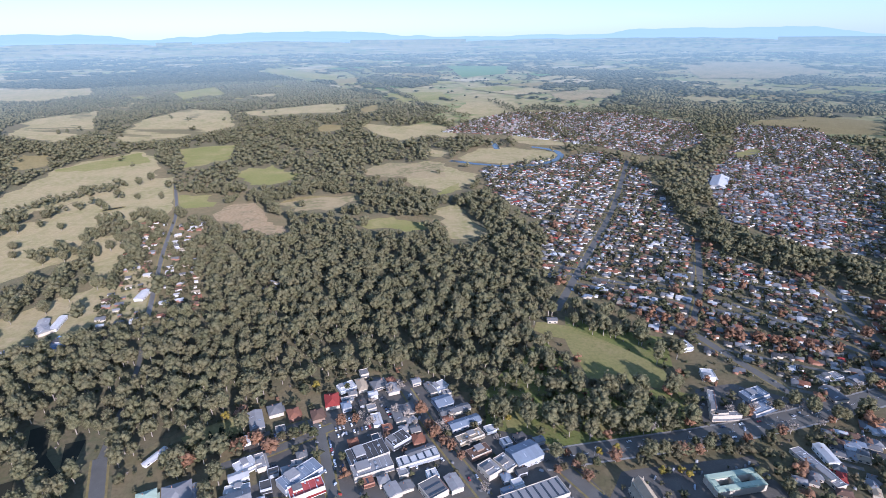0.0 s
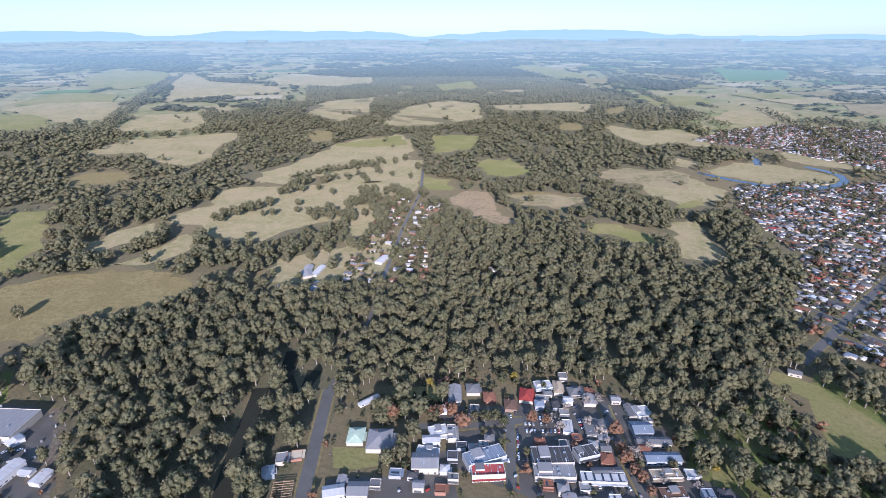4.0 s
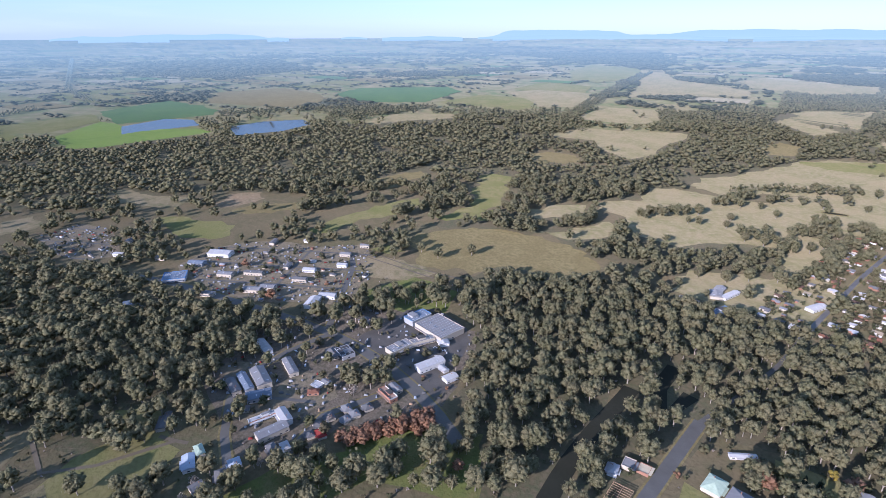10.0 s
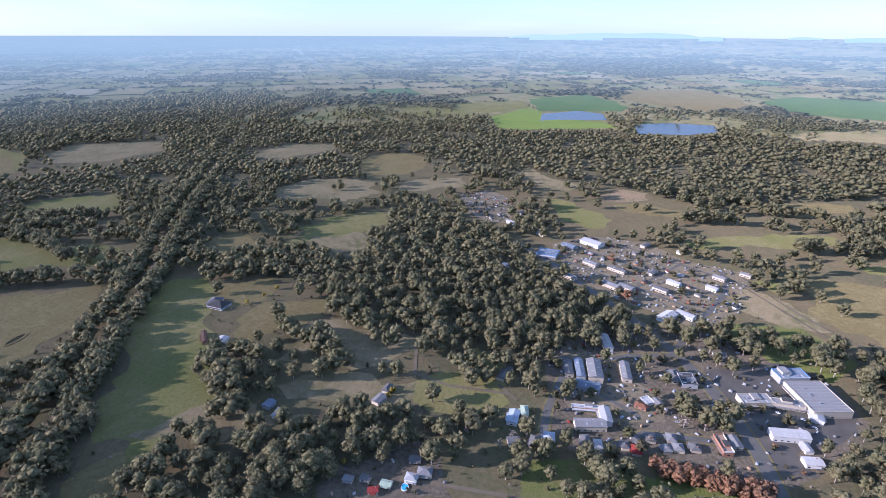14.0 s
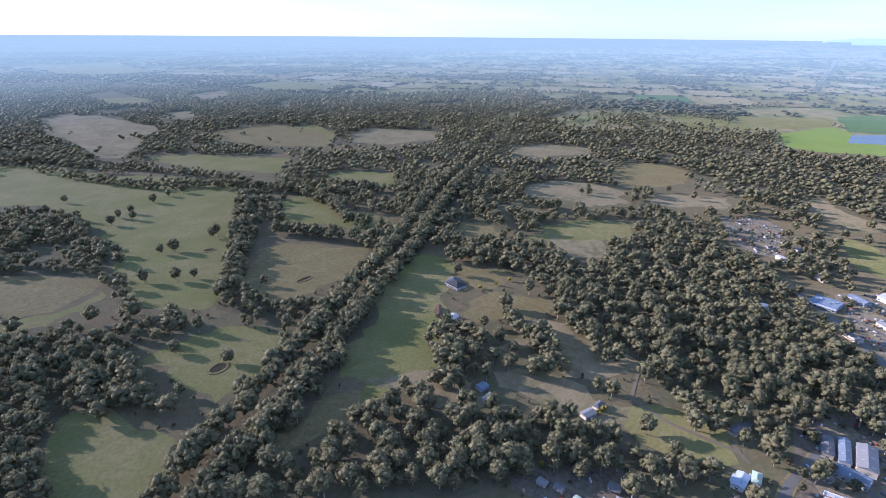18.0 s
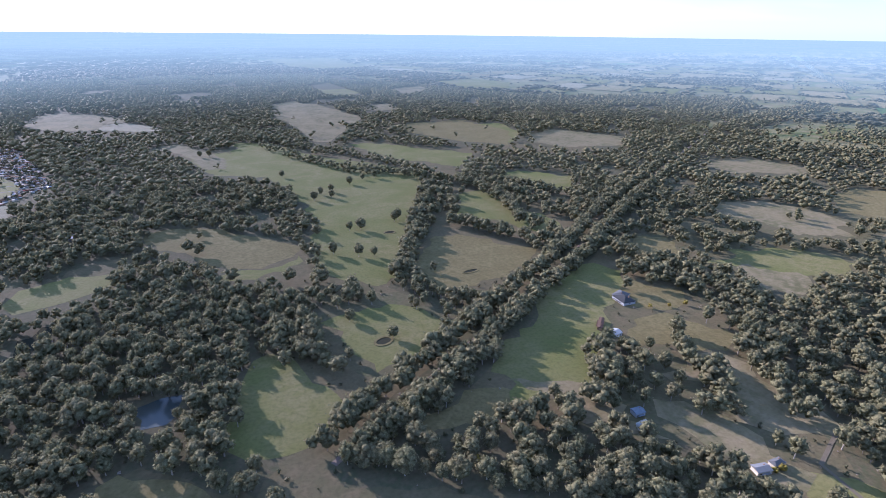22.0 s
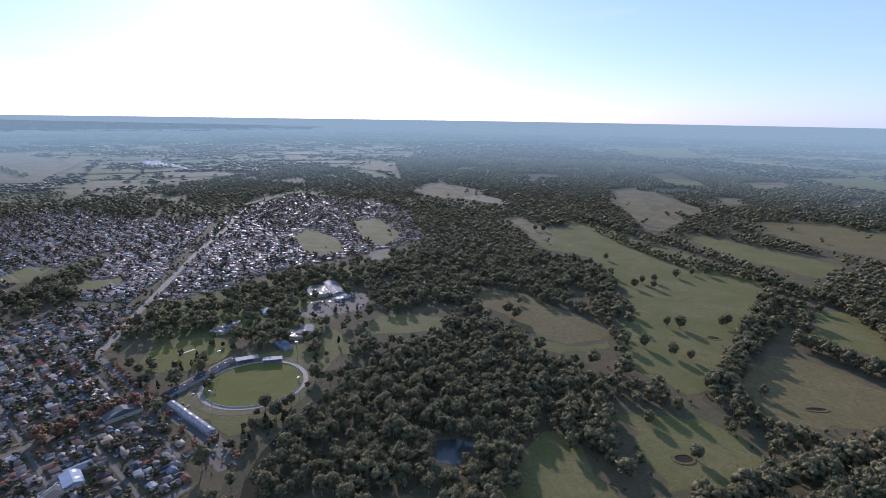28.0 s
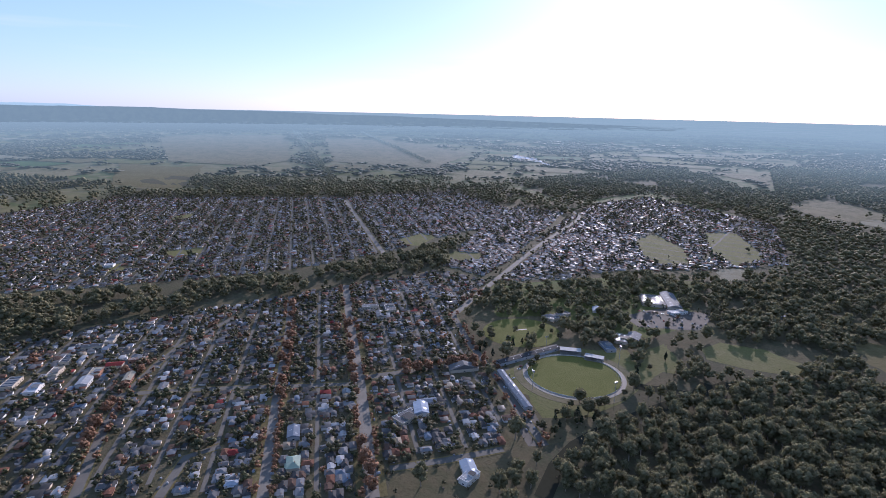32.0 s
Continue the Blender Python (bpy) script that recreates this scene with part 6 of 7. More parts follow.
def infill():
    """Back sheds, stores and lean-tos between the shops of the main street."""
    p = grid(330, 560, 13)
    ok = any_inside(("cbd",), p) & building_gap(p) & (p[:, 1] > 250) & (p[:, 0] < 140)
    for kind, line, w in LINES:
        ok &= line_gap(line, p) > w / 2 + 9
    for k, (x, y) in enumerate(p[ok]):
        q = np.array([[x, y]])
        if building_gap(q)[0] and not (-112 < x < -68 and 390 < y < 432) and k % 5 != 2:
            building(("gable", "flat", "gable", "saw", "hip")[k % 5], ("light", "grey", "white", "blue", "dark", "light", "terracotta")[k % 7], x, y, 9 + (k * 7) % 7, 7 + k % 4, 22 + (90 if k % 3 == 0 else 0), 3.4 + k % 3)


infill()

# ---- town houses ----
def plain_house(L, W, h, rise, hip, wing):
    """Corners and triangles of a small house with roof (0), wall (1) in one piece, for the far streets."""
    x, y, o = L / 2, W / 2, 0.45
    v = [(-x, -y, 0), (x, -y, 0), (x, y, 0), (-x, y, 0), (-x, -y, h), (x, -y, h), (x, y, h), (-x, y, h)]
    t = [(0, 1, 5), (0, 5, 4), (1, 2, 6), (1, 6, 5), (2, 3, 7), (2, 7, 6), (3, 0, 4), (3, 4, 7)]
    m = [1] * 8
    b = len(v)
    run = y + o if hip else 0
    v += [(-x - o, -y - o, h - 0.1), (x + o, -y - o, h - 0.1), (x + o, y + o, h - 0.1), (-x - o, y + o, h - 0.1), (-x - o + run, 0, h + rise), (x + o - run, 0, h + rise)]
    t += [(b, b + 1, b + 5), (b, b + 5, b + 4), (b + 2, b + 3, b + 4), (b + 2, b + 4, b + 5), (b + 1, b + 2, b + 5), (b + 3, b, b + 4)]
    m += [0] * 6
    if wing:
        b = len(v)
        a, c, d = wing, y + 4.5, h + rise * 0.72
        v += [(a - 3, 0, h - 0.1), (a + 3, 0, h - 0.1), (a + 3, c, h - 0.1), (a - 3, c, h - 0.1), (a, 0, d), (a, c - 2.5, d), (a - 2.7, 0, 0), (a + 2.7, 0, 0), (a + 2.7, c - 0.4, 0), (a - 2.7, c - 0.4, 0), (a - 2.7, c - 0.4, h), (a + 2.7, c - 0.4, h), (a - 2.7, 0, h), (a + 2.7, 0, h)]
        t += [(b + 1, b + 2, b + 5), (b + 1, b + 5, b + 4), (b + 3, b, b + 4), (b + 3, b + 4, b + 5), (b + 2, b + 3, b + 5), (b + 8, b + 9, b + 10), (b + 8, b + 10, b + 11), (b + 7, b + 8, b + 11), (b + 7, b + 11, b + 13), (b + 9, b + 6, b + 12), (b + 9, b + 12, b + 10)]
        m += [0] * 5 + [1] * 6
    return np.array(v, float), np.array(t), np.array(m)


FAR_HOMES = [plain_house(L, W, 2.9, W * 0.24, hip, wing) for L, W, hip, wing in ((11, 6.5, 1, -3.2), (9, 7.5, 1, 0), (11.5, 7, 1, 3.5), (8.5, 6, 0, 0), (12.5, 8, 1, -4), (6.5, 5, 0, 0), (5, 4, 0, 0))]
HOME_COLOURS = ["light", "white", "grey", "dark", "terracotta", "brown", "blue", "bluewhite", "tan", "red"]
HOME_ODDS = np.array([0.12, 0.1, 0.21, 0.21, 0.14, 0.14, 0.02, 0.01, 0.03, 0.02])
SOUTH_ODDS = np.array([0.1, 0.06, 0.24, 0.36, 0.07, 0.1, 0.04, 0.01, 0.01, 0.01])     # more grey and dark roofs, fewer tiles, south of the river
HOMES, STREETS = [], []


def street_grid(poly, turn, block=52.0, lot=10.5, jitter=1.0, gaps=0.1):
    """Lots on both sides of parallel streets, clipped to the outline."""
    a = radians(turn)
    e, f = np.array([math.cos(a), math.sin(a)]), np.array([-math.sin(a), math.cos(a)])
    mid = poly.mean(0)
    odds = SOUTH_ODDS if mid[1] < 0 else HOME_ODDS
    uv = np.column_stack([(poly - mid) @ e, (poly - mid) @ f])
    (u0, v0), (u1, v1) = uv.min(0), uv.max(0)
    for v in np.arange(math.floor(v0 / block) * block, v1, block):
        line = [mid + e * u + f * v for u in np.arange(u0, u1, 20)]
        ok = inside(poly, np.array(line))
        run = []
        for p, k in zip(line, ok):
            if k:
                run.append(p)
            if (not k or p is line[-1]) and run:
                if len(run) > 2:
                    STREETS.append(np.array(run))
                run = []
        for row, yard in ((-12, 0), (12, 1), (-22, 2), (22, 2)):
            for u in np.arange(u0, u1, lot):
                if (u // 190) != ((u + lot) // 190):
                    continue
                if rng.random() < gaps:
                    continue
                if (yard == 2 or jitter > 2) and rng.random() > (0.5 if jitter > 2 else 0.75):
                    continue
                p = mid + e * (u + rng.uniform(-2.5, 2.5)) + f * (v + row + rng.uniform(-3.5, 3.5))
                kind = rng.choice([5, 6, 3]) if yard == 2 or jitter > 2 else rng.choice(5, p=[0.25, 0.25, 0.25, 0.13, 0.12])
                HOMES.append((p[0], p[1], turn + (90 if rng.random() < 0.3 else 0) + (180 if yard else 0) + rng.uniform(-2, 2) * jitter, int(kind), int(rng.choice(10, p=odds / odds.sum()))))
        if v == math.floor(v0 / block) * block:
            for u in np.arange(u0, u1, 190):
                line = [mid + e * u + f * w for w in np.arange(v0, v1, 20)]
                run = np.array([p for p, k in zip(line, inside(poly, np.array(line))) if k])
                if len(run) > 2:
                    STREETS.append(run)


TOWN_TURN = [-28.6, -26, 12, -27, -27, -30, -27, -27]
for turn, poly in zip(TOWN_TURN, [p for k, p in AREAS if k == "town"]):
    street_grid(poly, turn, gaps=0.1 if np.hypot(*poly.mean(0)) < 1000 else 0.25)
for poly in [p for k, p in AREAS if k == "industry"]:
    street_grid(poly, 62, 66, 24, 11.0, 0.6)
for kind, line, w in LINES:                         # the village along the northern road
    if kind == "road7":
        for a, b in zip(line[:-1], line[1:]):
            d = (b - a) / np.hypot(*(b - a))
            for s in np.arange(8, np.hypot(*(b - a)), 19):
                for side in (-1, 1):
                    for back in (18, 37, 56):
                        p = a + d * s + np.array([-d[1], d[0]]) * side * (back + rng.uniform(-5, 5))
                        if p[1] < 1020 and p[1] > 590 and rng.random() < 0.75:
                            HOMES.append((p[0], p[1], math.degrees(math.atan2(d[1], d[0])) + 90, int(rng.integers(0, 7)), int(rng.choice([0, 1, 1, 2, 2, 4, 5, 8]))))

homes = np.array(HOMES)
ok = any_inside(("town", "industry"), homes[:, :2]) | (homes[:, 1] > 590) & (np.hypot(homes[:, 0], homes[:, 1]) < 1250) & (homes[:, 0] < -250)
ok &= ~any_inside(("lawn", "water"), homes[:, :2]) & building_gap(homes[:, :2])
for kind, line, w in LINES:
    ok &= line_gap(line, homes[:, :2]) > w / 2 + 8
homes = homes[ok]
far_off = np.hypot(homes[:, 0], homes[:, 1])
order = np.argsort(far_off)
homes, far_off = homes[order], far_off[order]
NEAR_HOMES = 160

# nearest homes: things with parts, copied from a few kinds
kinds = {}
for x, y, turn, kind, col in homes[:NEAR_HOMES]:
    key = (int(kind) % 4, HOME_COLOURS[int(col)])
    if key not in kinds:
        L, W, style = ((11, 7, "hip"), (9.5, 7.5, "hip"), (12, 7, "hip"), (8.5, 6, "gable"))[key[0]]
        kinds[key] = building(style, key[1], x, y, L, W, turn, 3.0)
        tagged(kinds[key], group="houses of the town")
    else:
        copy_thing(kinds[key], pose(x, y, 0.2, 0, 0, turn))
for x, y in homes[:, :2]:
    take(x, y, 4.2)
for line in STREETS:
    for a, b in zip(line[:-1], line[1:]):
        for k in np.linspace(0, 1, 5):
            take(*(a + (b - a) * k), 4.5)

# the far streets
V, T, M, base = [], [], [], 0
slots = [ROOF_MAT[c] for c in HOME_COLOURS] + [WALL_MAT["cream"], WALL_MAT["brick"], WALL_MAT["white"]]
for i, (x, y, turn, kind, col) in enumerate(homes[NEAR_HOMES:]):
    v, t, m = FAR_HOMES[int(kind)]
    c, s = math.cos(radians(turn)), math.sin(radians(turn))
    V.append(np.column_stack([v[:, 0] * c - v[:, 1] * s + x, v[:, 0] * s + v[:, 1] * c + y, v[:, 2] + 0.2]))
    T.append(t + base)
    M.append(np.where(m == 0, int(col), 10 + i % 3))
    base += len(v)
tagged(new("far_houses", mesh_of("far_houses", settle(np.concatenate(V))[0], np.concatenate(T), slots, np.concatenate(M))), "hundreds of low houses with mixed metal and tile roofs along the far streets", "houses", kind="stuff")

V, T, base = [], [], 0
for i, line in enumerate(STREETS):
    v, t, _ = strip(line, 4.6, 0.15 + 0.002 * (i % 60))
    V.append(v)
    T.append(t + base)
    base += len(v)
tagged(new("residential_streets", mesh_of("residential_streets", settle(np.concatenate(V))[0] + np.array([0, 0, 0.02]), np.concatenate(T), [MAT["asphalt"]])), "grid of grey asphalt residential streets", "road", kind="structure")

# ---- woods ----
GUM_NEAR = [tree_shape(100 + i, 13 + i % 4, 15, "oct", wide=0.33 + 0.02 * (i % 3), low=0.24 + 0.03 * (i % 4), limbs=4, upright=1.15, spread=0.95 + 0.1 * (i % 3)) for i in range(8)]
GUM_MID = [tree_shape(200 + i, 9 + i % 3, 8, "oct", wide=0.36, low=0.24, limbs=0, upright=1.1) for i in range(8)]
GUM_FAR = [tree_shape(300 + i, 3, 3, "oct", wide=0.42, low=0.15, limbs=0) for i in range(6)]
GUM_SPECK = [tree_shape(400 + i, 1, 0, "oct", wide=0.5, low=0.1, limbs=0) for i in range(4)]
GUM_CLOSE = [tree_shape(350 + i, 2, 0, "oct", wide=0.44, low=0.12, limbs=0) for i in range(6)]
SHRUB = [tree_shape(500 + i, 4, 6, "oct", wide=0.46, low=0.1, limbs=0) for i in range(6)]


def wood_points(r0, r1, step, tall, field_odds):
    p = grid(r0, r1, step)
    h = tall * rng.uniform(0.6, 1.2, len(p)) * (1 + 0.12 * patchy(p, 0.01, 2.0))
    dense, light, park = any_inside(("forest",), p), any_inside(("woods",), p), any_inside(("park",), p)
    n = patchy(p, 0.0045, 5.0)
    u = rng.random(len(p))
    wild = np.where(np.hypot(*p.T) > 640, np.where(p[:, 1] > 300, np.where(n > -0.12, 0.74, 0.14), np.where(n > 0.08, 0.5, 0.1)), np.where(n > 0.2, 0.6, 0.05))
    gaps = patchy(p, 0.009, 7.0)
    odds = np.where(dense, np.where((gaps > -0.28) | (np.hypot(*p.T) < 1000), 0.97, 0.15), np.where(park, 0.72, np.where(light, np.where(patchy(p, 0.012, 9.0) > -0.12, 0.72, 0.12), wild)))
    keep = (u < odds) & clear(p, h)
    keep |= any_inside(("grove",), p) & (u < 0.74) & building_gap(p) & (np.min([line_gap(line, p) - w / 2 for kind, line, w in LINES], axis=0) > 2)
    # lone trees on the paddocks
    lone = (u < field_odds * np.where(patchy(p, 0.006, 3.0) > 0.1, 6, 1)) & any_inside(("field_tan", "field_straw", "field_brown"), p) & building_gap(p)
    return p[keep | lone], h[keep | lone]


p, h = wood_points(330, 720, 15.0, 22, 0.005)
close = np.argsort(np.hypot(*p.T))
NEAR_GUMS = np.column_stack([p, h])[close[:170]]
p, h = p[close[170:]], h[close[170:]]
scatter("forest", "dense grey-green gum forest with pale trunks", GUM_NEAR, p, h, MAT["gum"])
p, h = wood_points(720, 1350, 16.5, 22, 0.005)
scatter("forest", "dense grey-green gum woods beyond the river", GUM_MID, p, h, MAT["gum"], widths=rng.uniform(0.95, 1.3, len(p)))
p, h = wood_points(1350, 2800, 21, 23, 0.005)
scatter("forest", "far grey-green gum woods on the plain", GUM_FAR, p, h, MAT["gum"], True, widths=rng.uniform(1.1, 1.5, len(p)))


def far_fields():
    """Paddocks of the distant farmland, fenced on one rough grid."""
    g = np.random.default_rng(3)
    a = radians(37)
    e, f = np.array([math.cos(a), math.sin(a)]), np.array([-math.sin(a), math.cos(a)])
    sets = {k: [] for k in ("field_straw", "field_pale", "field_green", "field_brown", "field_crop")}
    made = []
    for i, j, big in [(i, j, 1) for i in range(-36, 36) for j in range(-48, 48)] + [(i, j, 3) for i in range(-28, 28) for j in range(-36, 36)]:
            u, v, w, d = big * (i * 420 + g.uniform(-50, 50)), big * (j * 310 + g.uniform(-40, 40)), big * g.uniform(300, 415), big * g.uniform(180, 300)
            mid = e * u + f * v
            kind = g.choice(["field_straw", "field_pale", "field_green", "field_brown", "field_crop", ""], p=[0.33, 0.12, 0.27, 0.1, 0.06, 0.12])
            if kind and (2500, 14500)[big // 2] < math.hypot(*mid) < (14000, 34000)[big // 2]:
                made.append((kind, np.array([mid + e * x * w / 2 + f * y * d / 2 for x, y in ((-1, -1), (1, -1), (1, 1), (-1, 1))])))
    hit = any_inside(("forest", "town", "field", "water"), np.concatenate([np.vstack([q, q.mean(0)]) for _, q in made])).reshape(-1, 5).any(1)
    s, t = (m.ravel()[:, None] for m in np.meshgrid(np.linspace(0, 1, 4), np.linspace(0, 1, 4)))
    for (kind, quad), bad in zip(made, hit):
        if not bad:
            sets[kind].append((1 - s) * (1 - t) * quad[0] + s * (1 - t) * quad[1] + s * t * quad[2] + (1 - s) * t * quad[3])
    cell = [x for r in range(3) for c in range(3) for x in ((r * 4 + c, r * 4 + c + 1, r * 4 + c + 5), (r * 4 + c, r * 4 + c + 5, r * 4 + c + 4))]
    for kind, quads in sets.items():
        flat = np.concatenate(quads)
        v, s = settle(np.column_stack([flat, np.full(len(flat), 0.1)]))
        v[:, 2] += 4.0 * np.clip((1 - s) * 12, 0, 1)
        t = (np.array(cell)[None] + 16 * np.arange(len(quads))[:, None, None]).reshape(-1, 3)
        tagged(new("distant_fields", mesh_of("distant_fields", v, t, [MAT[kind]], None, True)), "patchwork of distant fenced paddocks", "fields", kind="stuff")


far_fields()


def tree_rows():
    """Rows of gums along lanes, fences and both sides of the railway."""
    near, far = [], []
    lines = [(line, (-6, 6), 15) for line in ROWS] + [(line, (-24, -15, 15, 24), 11) for kind, line, w in LINES if kind == "rail"]
    for line, offs, step in lines:
        for a, b in zip(line[:-1], line[1:]):
            d = (b - a) / np.hypot(*(b - a))
            side = np.array([-d[1], d[0]])
            length = np.hypot(*(b - a))
            for s in np.arange(0, length, step if np.hypot(*a) < 2000 else 30):
                for o in offs:
                    if rng.random() < 0.8:
                        p = a + d * (s + rng.uniform(-4, 4)) + side * (o * (1 if np.hypot(*a) < 2000 else 2) + rng.uniform(-4, 4))
                        (near if np.hypot(*p) < 1350 else far).append(p)
    near, far = np.array(near), np.array(far)
    near = near[building_gap(near)]
    scatter("tree_rows", "rows of gum trees beside the railway and lanes", GUM_MID, near, rng.uniform(19, 30, len(near)), MAT["gum"])
    scatter("tree_rows", "far straight rows of trees along roads and fences", GUM_FAR, far, rng.uniform(15, 26, len(far)), MAT["gum"], True)


tree_rows()


def avenue_trees():
    """Lines of russet trees down the wide avenues of the town."""
    pts = []
    for kind, line, w in LINES:
        if kind in ("road14", "road11", "road10") and line[0][1] < 100:
            for a, b in zip(line[:-1], line[1:]):
                d = (b - a) / np.hypot(*(b - a))
                for s in np.arange(0, np.hypot(*(b - a)), 7):
                    for o in (-w / 2 - 2, w / 2 + 2):
                        if rng.random() < (0.9 if kind == "road11" else 0.4):
                            pts.append(a + d * (s + rng.uniform(-3, 3)) + np.array([-d[1], d[0]]) * (o + rng.uniform(-1.5, 1.5)))
    pts = np.array(pts)
    pts = pts[building_gap(pts)]
    scatter("avenue_trees", "lines of russet street trees along the town avenues", SHRUB, pts, rng.uniform(5, 10, len(pts)), MAT["autumn"])


avenue_trees()


def yard_clutter():
    """Cars, trailers, tanks and sheds that stand about the yards, too small and many to tell apart."""
    p = np.concatenate([grid(330, 1250, 8.5)])
    shops, works, town = any_inside(("cbd", "dirt"), p), any_inside(("industry",), p), any_inside(("town",), p) & (np.hypot(*p.T) < 1000)
    u = rng.random(len(p))
    p = p[(shops & (u < 0.26) & (line_gap(LINES[0][1], p) > 8) | works & (u < 0.55) | town & (u < 0.22)) & building_gap(p)]
    V, T, M = [], [], []
    for k, (x, y) in enumerate(p):
        L, W, H = rng.uniform(1.8, 5), rng.uniform(1.2, 2.2), rng.uniform(0.9, 2.2)
        a = radians(62 + rng.choice([0, 90]) + rng.uniform(-14, 14))
        c, s = math.cos(a), math.sin(a)
        base = [(i * L / 2, j * W / 2) for i, j in ((-1, -1), (1, -1), (1, 1), (-1, 1))]
        top = [(i * 0.82, j * 0.86) for i, j in base]
        V += [(x + i * c - j * s, y + i * s + j * c, 0.2) for i, j in base] + [(x + i * c - j * s, y + i * s + j * c, 0.2 + H) for i, j in top]
        T += [tuple(8 * k + v for v in f) for f in ((4, 5, 6), (4, 6, 7), (0, 1, 5), (0, 5, 4), (1, 2, 6), (1, 6, 5), (2, 3, 7), (2, 7, 6), (3, 0, 4), (3, 4, 7))]
        M += [int(rng.choice(7, p=[0.3, 0.2, 0.16, 0.12, 0.1, 0.06, 0.06]))] * 10
    slots = [ROOF_MAT["white"], ROOF_MAT["light"], ROOF_MAT["grey"], ROOF_MAT["dark"], ROOF_MAT["bluewhite"], ROOF_MAT["red"], MAT["rust"]]
    tagged(new("yard_clutter", mesh_of("yard_clutter", V, T, slots, M)), "cars, trailers, tanks and small sheds about the yards", "clutter", kind="stuff")


yard_clutter()


def far_woods():
    """Belts and clumps of trees on the distant farmland, thinning to the horizon."""
    for r0, r1, step, tall in ((2800, 6000, 27, 17), (6000, 11000, 62, 20)):
        p = grid(r0, r1, step)
        p += rng.normal(0, step * 0.5, p.shape)
        dense = any_inside(("forest", "woods"), p) & ~any_inside(("field", "water"), p)
        n = patchy(p, 0.0011, 1.0) + 0.5 * patchy(p, 0.006, 2.0)
        # hedgerows along the paddock fences
        row = (np.abs((p[:, 0] * 0.7986 + p[:, 1] * 0.6018 + 210) % 420 - 210) > 192) & (patchy(p, 0.002, 6.0) > 0) | (np.abs((p[:, 1] * 0.7986 - p[:, 0] * 0.6018 + 155) % 310 - 155) > 139) & (patchy(p, 0.002, 4.0) > 0.05)
        u = rng.random(len(p))
        keep = dense & (u < 0.97) | (n > np.where((p[:, 0] < 0) & (np.abs(p[:, 1]) < -1.3 * p[:, 0]), 0.34, 0.16)) & (u < 0.95) | row & (u < 0.7) | (u < 0.012)
        keep &= dense | ~any_inside(("field", "water", "town", "lawn"), p)
        if r0 == 2800:
            keep &= ~dense | (np.hypot(*p.T) > 4600)
            q = grid(2800, 4700, 20)
            q = q[any_inside(("forest", "woods"), q) & ~any_inside(("field", "water", "town", "lawn"), q) & (patchy(q, 0.004, 8.0) > -0.3)]
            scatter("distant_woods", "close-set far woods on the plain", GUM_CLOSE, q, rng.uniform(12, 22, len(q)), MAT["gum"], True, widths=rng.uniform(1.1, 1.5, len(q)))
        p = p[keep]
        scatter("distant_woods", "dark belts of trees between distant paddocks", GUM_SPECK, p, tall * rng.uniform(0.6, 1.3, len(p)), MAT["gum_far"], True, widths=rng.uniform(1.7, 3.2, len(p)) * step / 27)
    p = grid(11000, 30000, 210)
    n = patchy(p, 0.0006, 3.0)
    u = rng.random(len(p))
    p = p[(n > 0.25) & (u < 0.4) | (u < 0.02) | any_inside(("forest",), p) & (u < 0.5)]
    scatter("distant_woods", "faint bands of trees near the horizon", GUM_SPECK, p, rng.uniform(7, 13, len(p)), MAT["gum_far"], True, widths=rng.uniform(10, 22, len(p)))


far_woods()


def town_trees():
    p = np.concatenate([grid(330, 1000, 9.5), grid(1000, 2700, 12)])
    p = p[any_inside(("town",), p) | any_inside(("industry",), p) & (rng.random(len(p)) < 0.16) | any_inside(("cbd",), p) & (rng.random(len(p)) < 0.22) | (np.hypot(*p.T) < 560) & (p[:, 1] > 220) & (p[:, 0] > -330) & ~any_inside(OPEN + ("forest",), p) & (rng.random(len(p)) < 0.45)]
    u = rng.random(len(p))
    p = p[(u < np.where(any_inside(("lawn",), p), 0.03, np.where(np.hypot(*p.T) < 1000, 0.8, 0.85))) & building_gap(p)]
    near = np.ones(len(p), bool)
    for kind, line, w in LINES:
        near &= line_gap(line, p) > w / 2 + 2
    p = p[near]
    r, u = np.hypot(*p.T), rng.random(len(p))
    u = np.where(p[:, 1] < 0, u * 0.9, u)          # fewer russet gardens in the southern streets
    h = 4 + 10 * rng.random(len(p)) ** 1.7 + np.where(r > 1000, 2.5, 0)
    scatter("garden_trees", "mixed garden trees and shrubs between the houses", SHRUB, p[(r < 1000) & (u < 0.87)], h[(r < 1000) & (u < 0.87)], MAT["garden"])
    scatter("garden_trees", "small garden trees along the far streets", GUM_FAR, p[(r >= 1000) & (u < 0.85)], h[(r >= 1000) & (u < 0.85)], MAT["garden"], True)
    scatter("autumn_trees", "russet autumn garden trees between the houses", SHRUB, p[(r < 1000) & (u >= 0.87)], 1.25 * h[(r < 1000) & (u >= 0.87)], MAT["autumn"])


town_trees()


def village_gardens():
    """Small trees and hedges round the homes of the village by the northern road."""
    home = homes[(homes[:, 1] > 590) & (homes[:, 0] < -250), :2]
    p = np.concatenate([home + np.column_stack([np.cos(a) * r, np.sin(a) * r]) for a, r in ((rng.uniform(0, 6.28, len(home)), rng.uniform(7.5, 15, len(home))) for _ in range(5))])
    p = p[building_gap(p)]
    scatter("garden_trees", "small trees and hedges round the village homes", SHRUB, p, rng.uniform(3, 8.5, len(p)), MAT["garden"])


village_gardens()


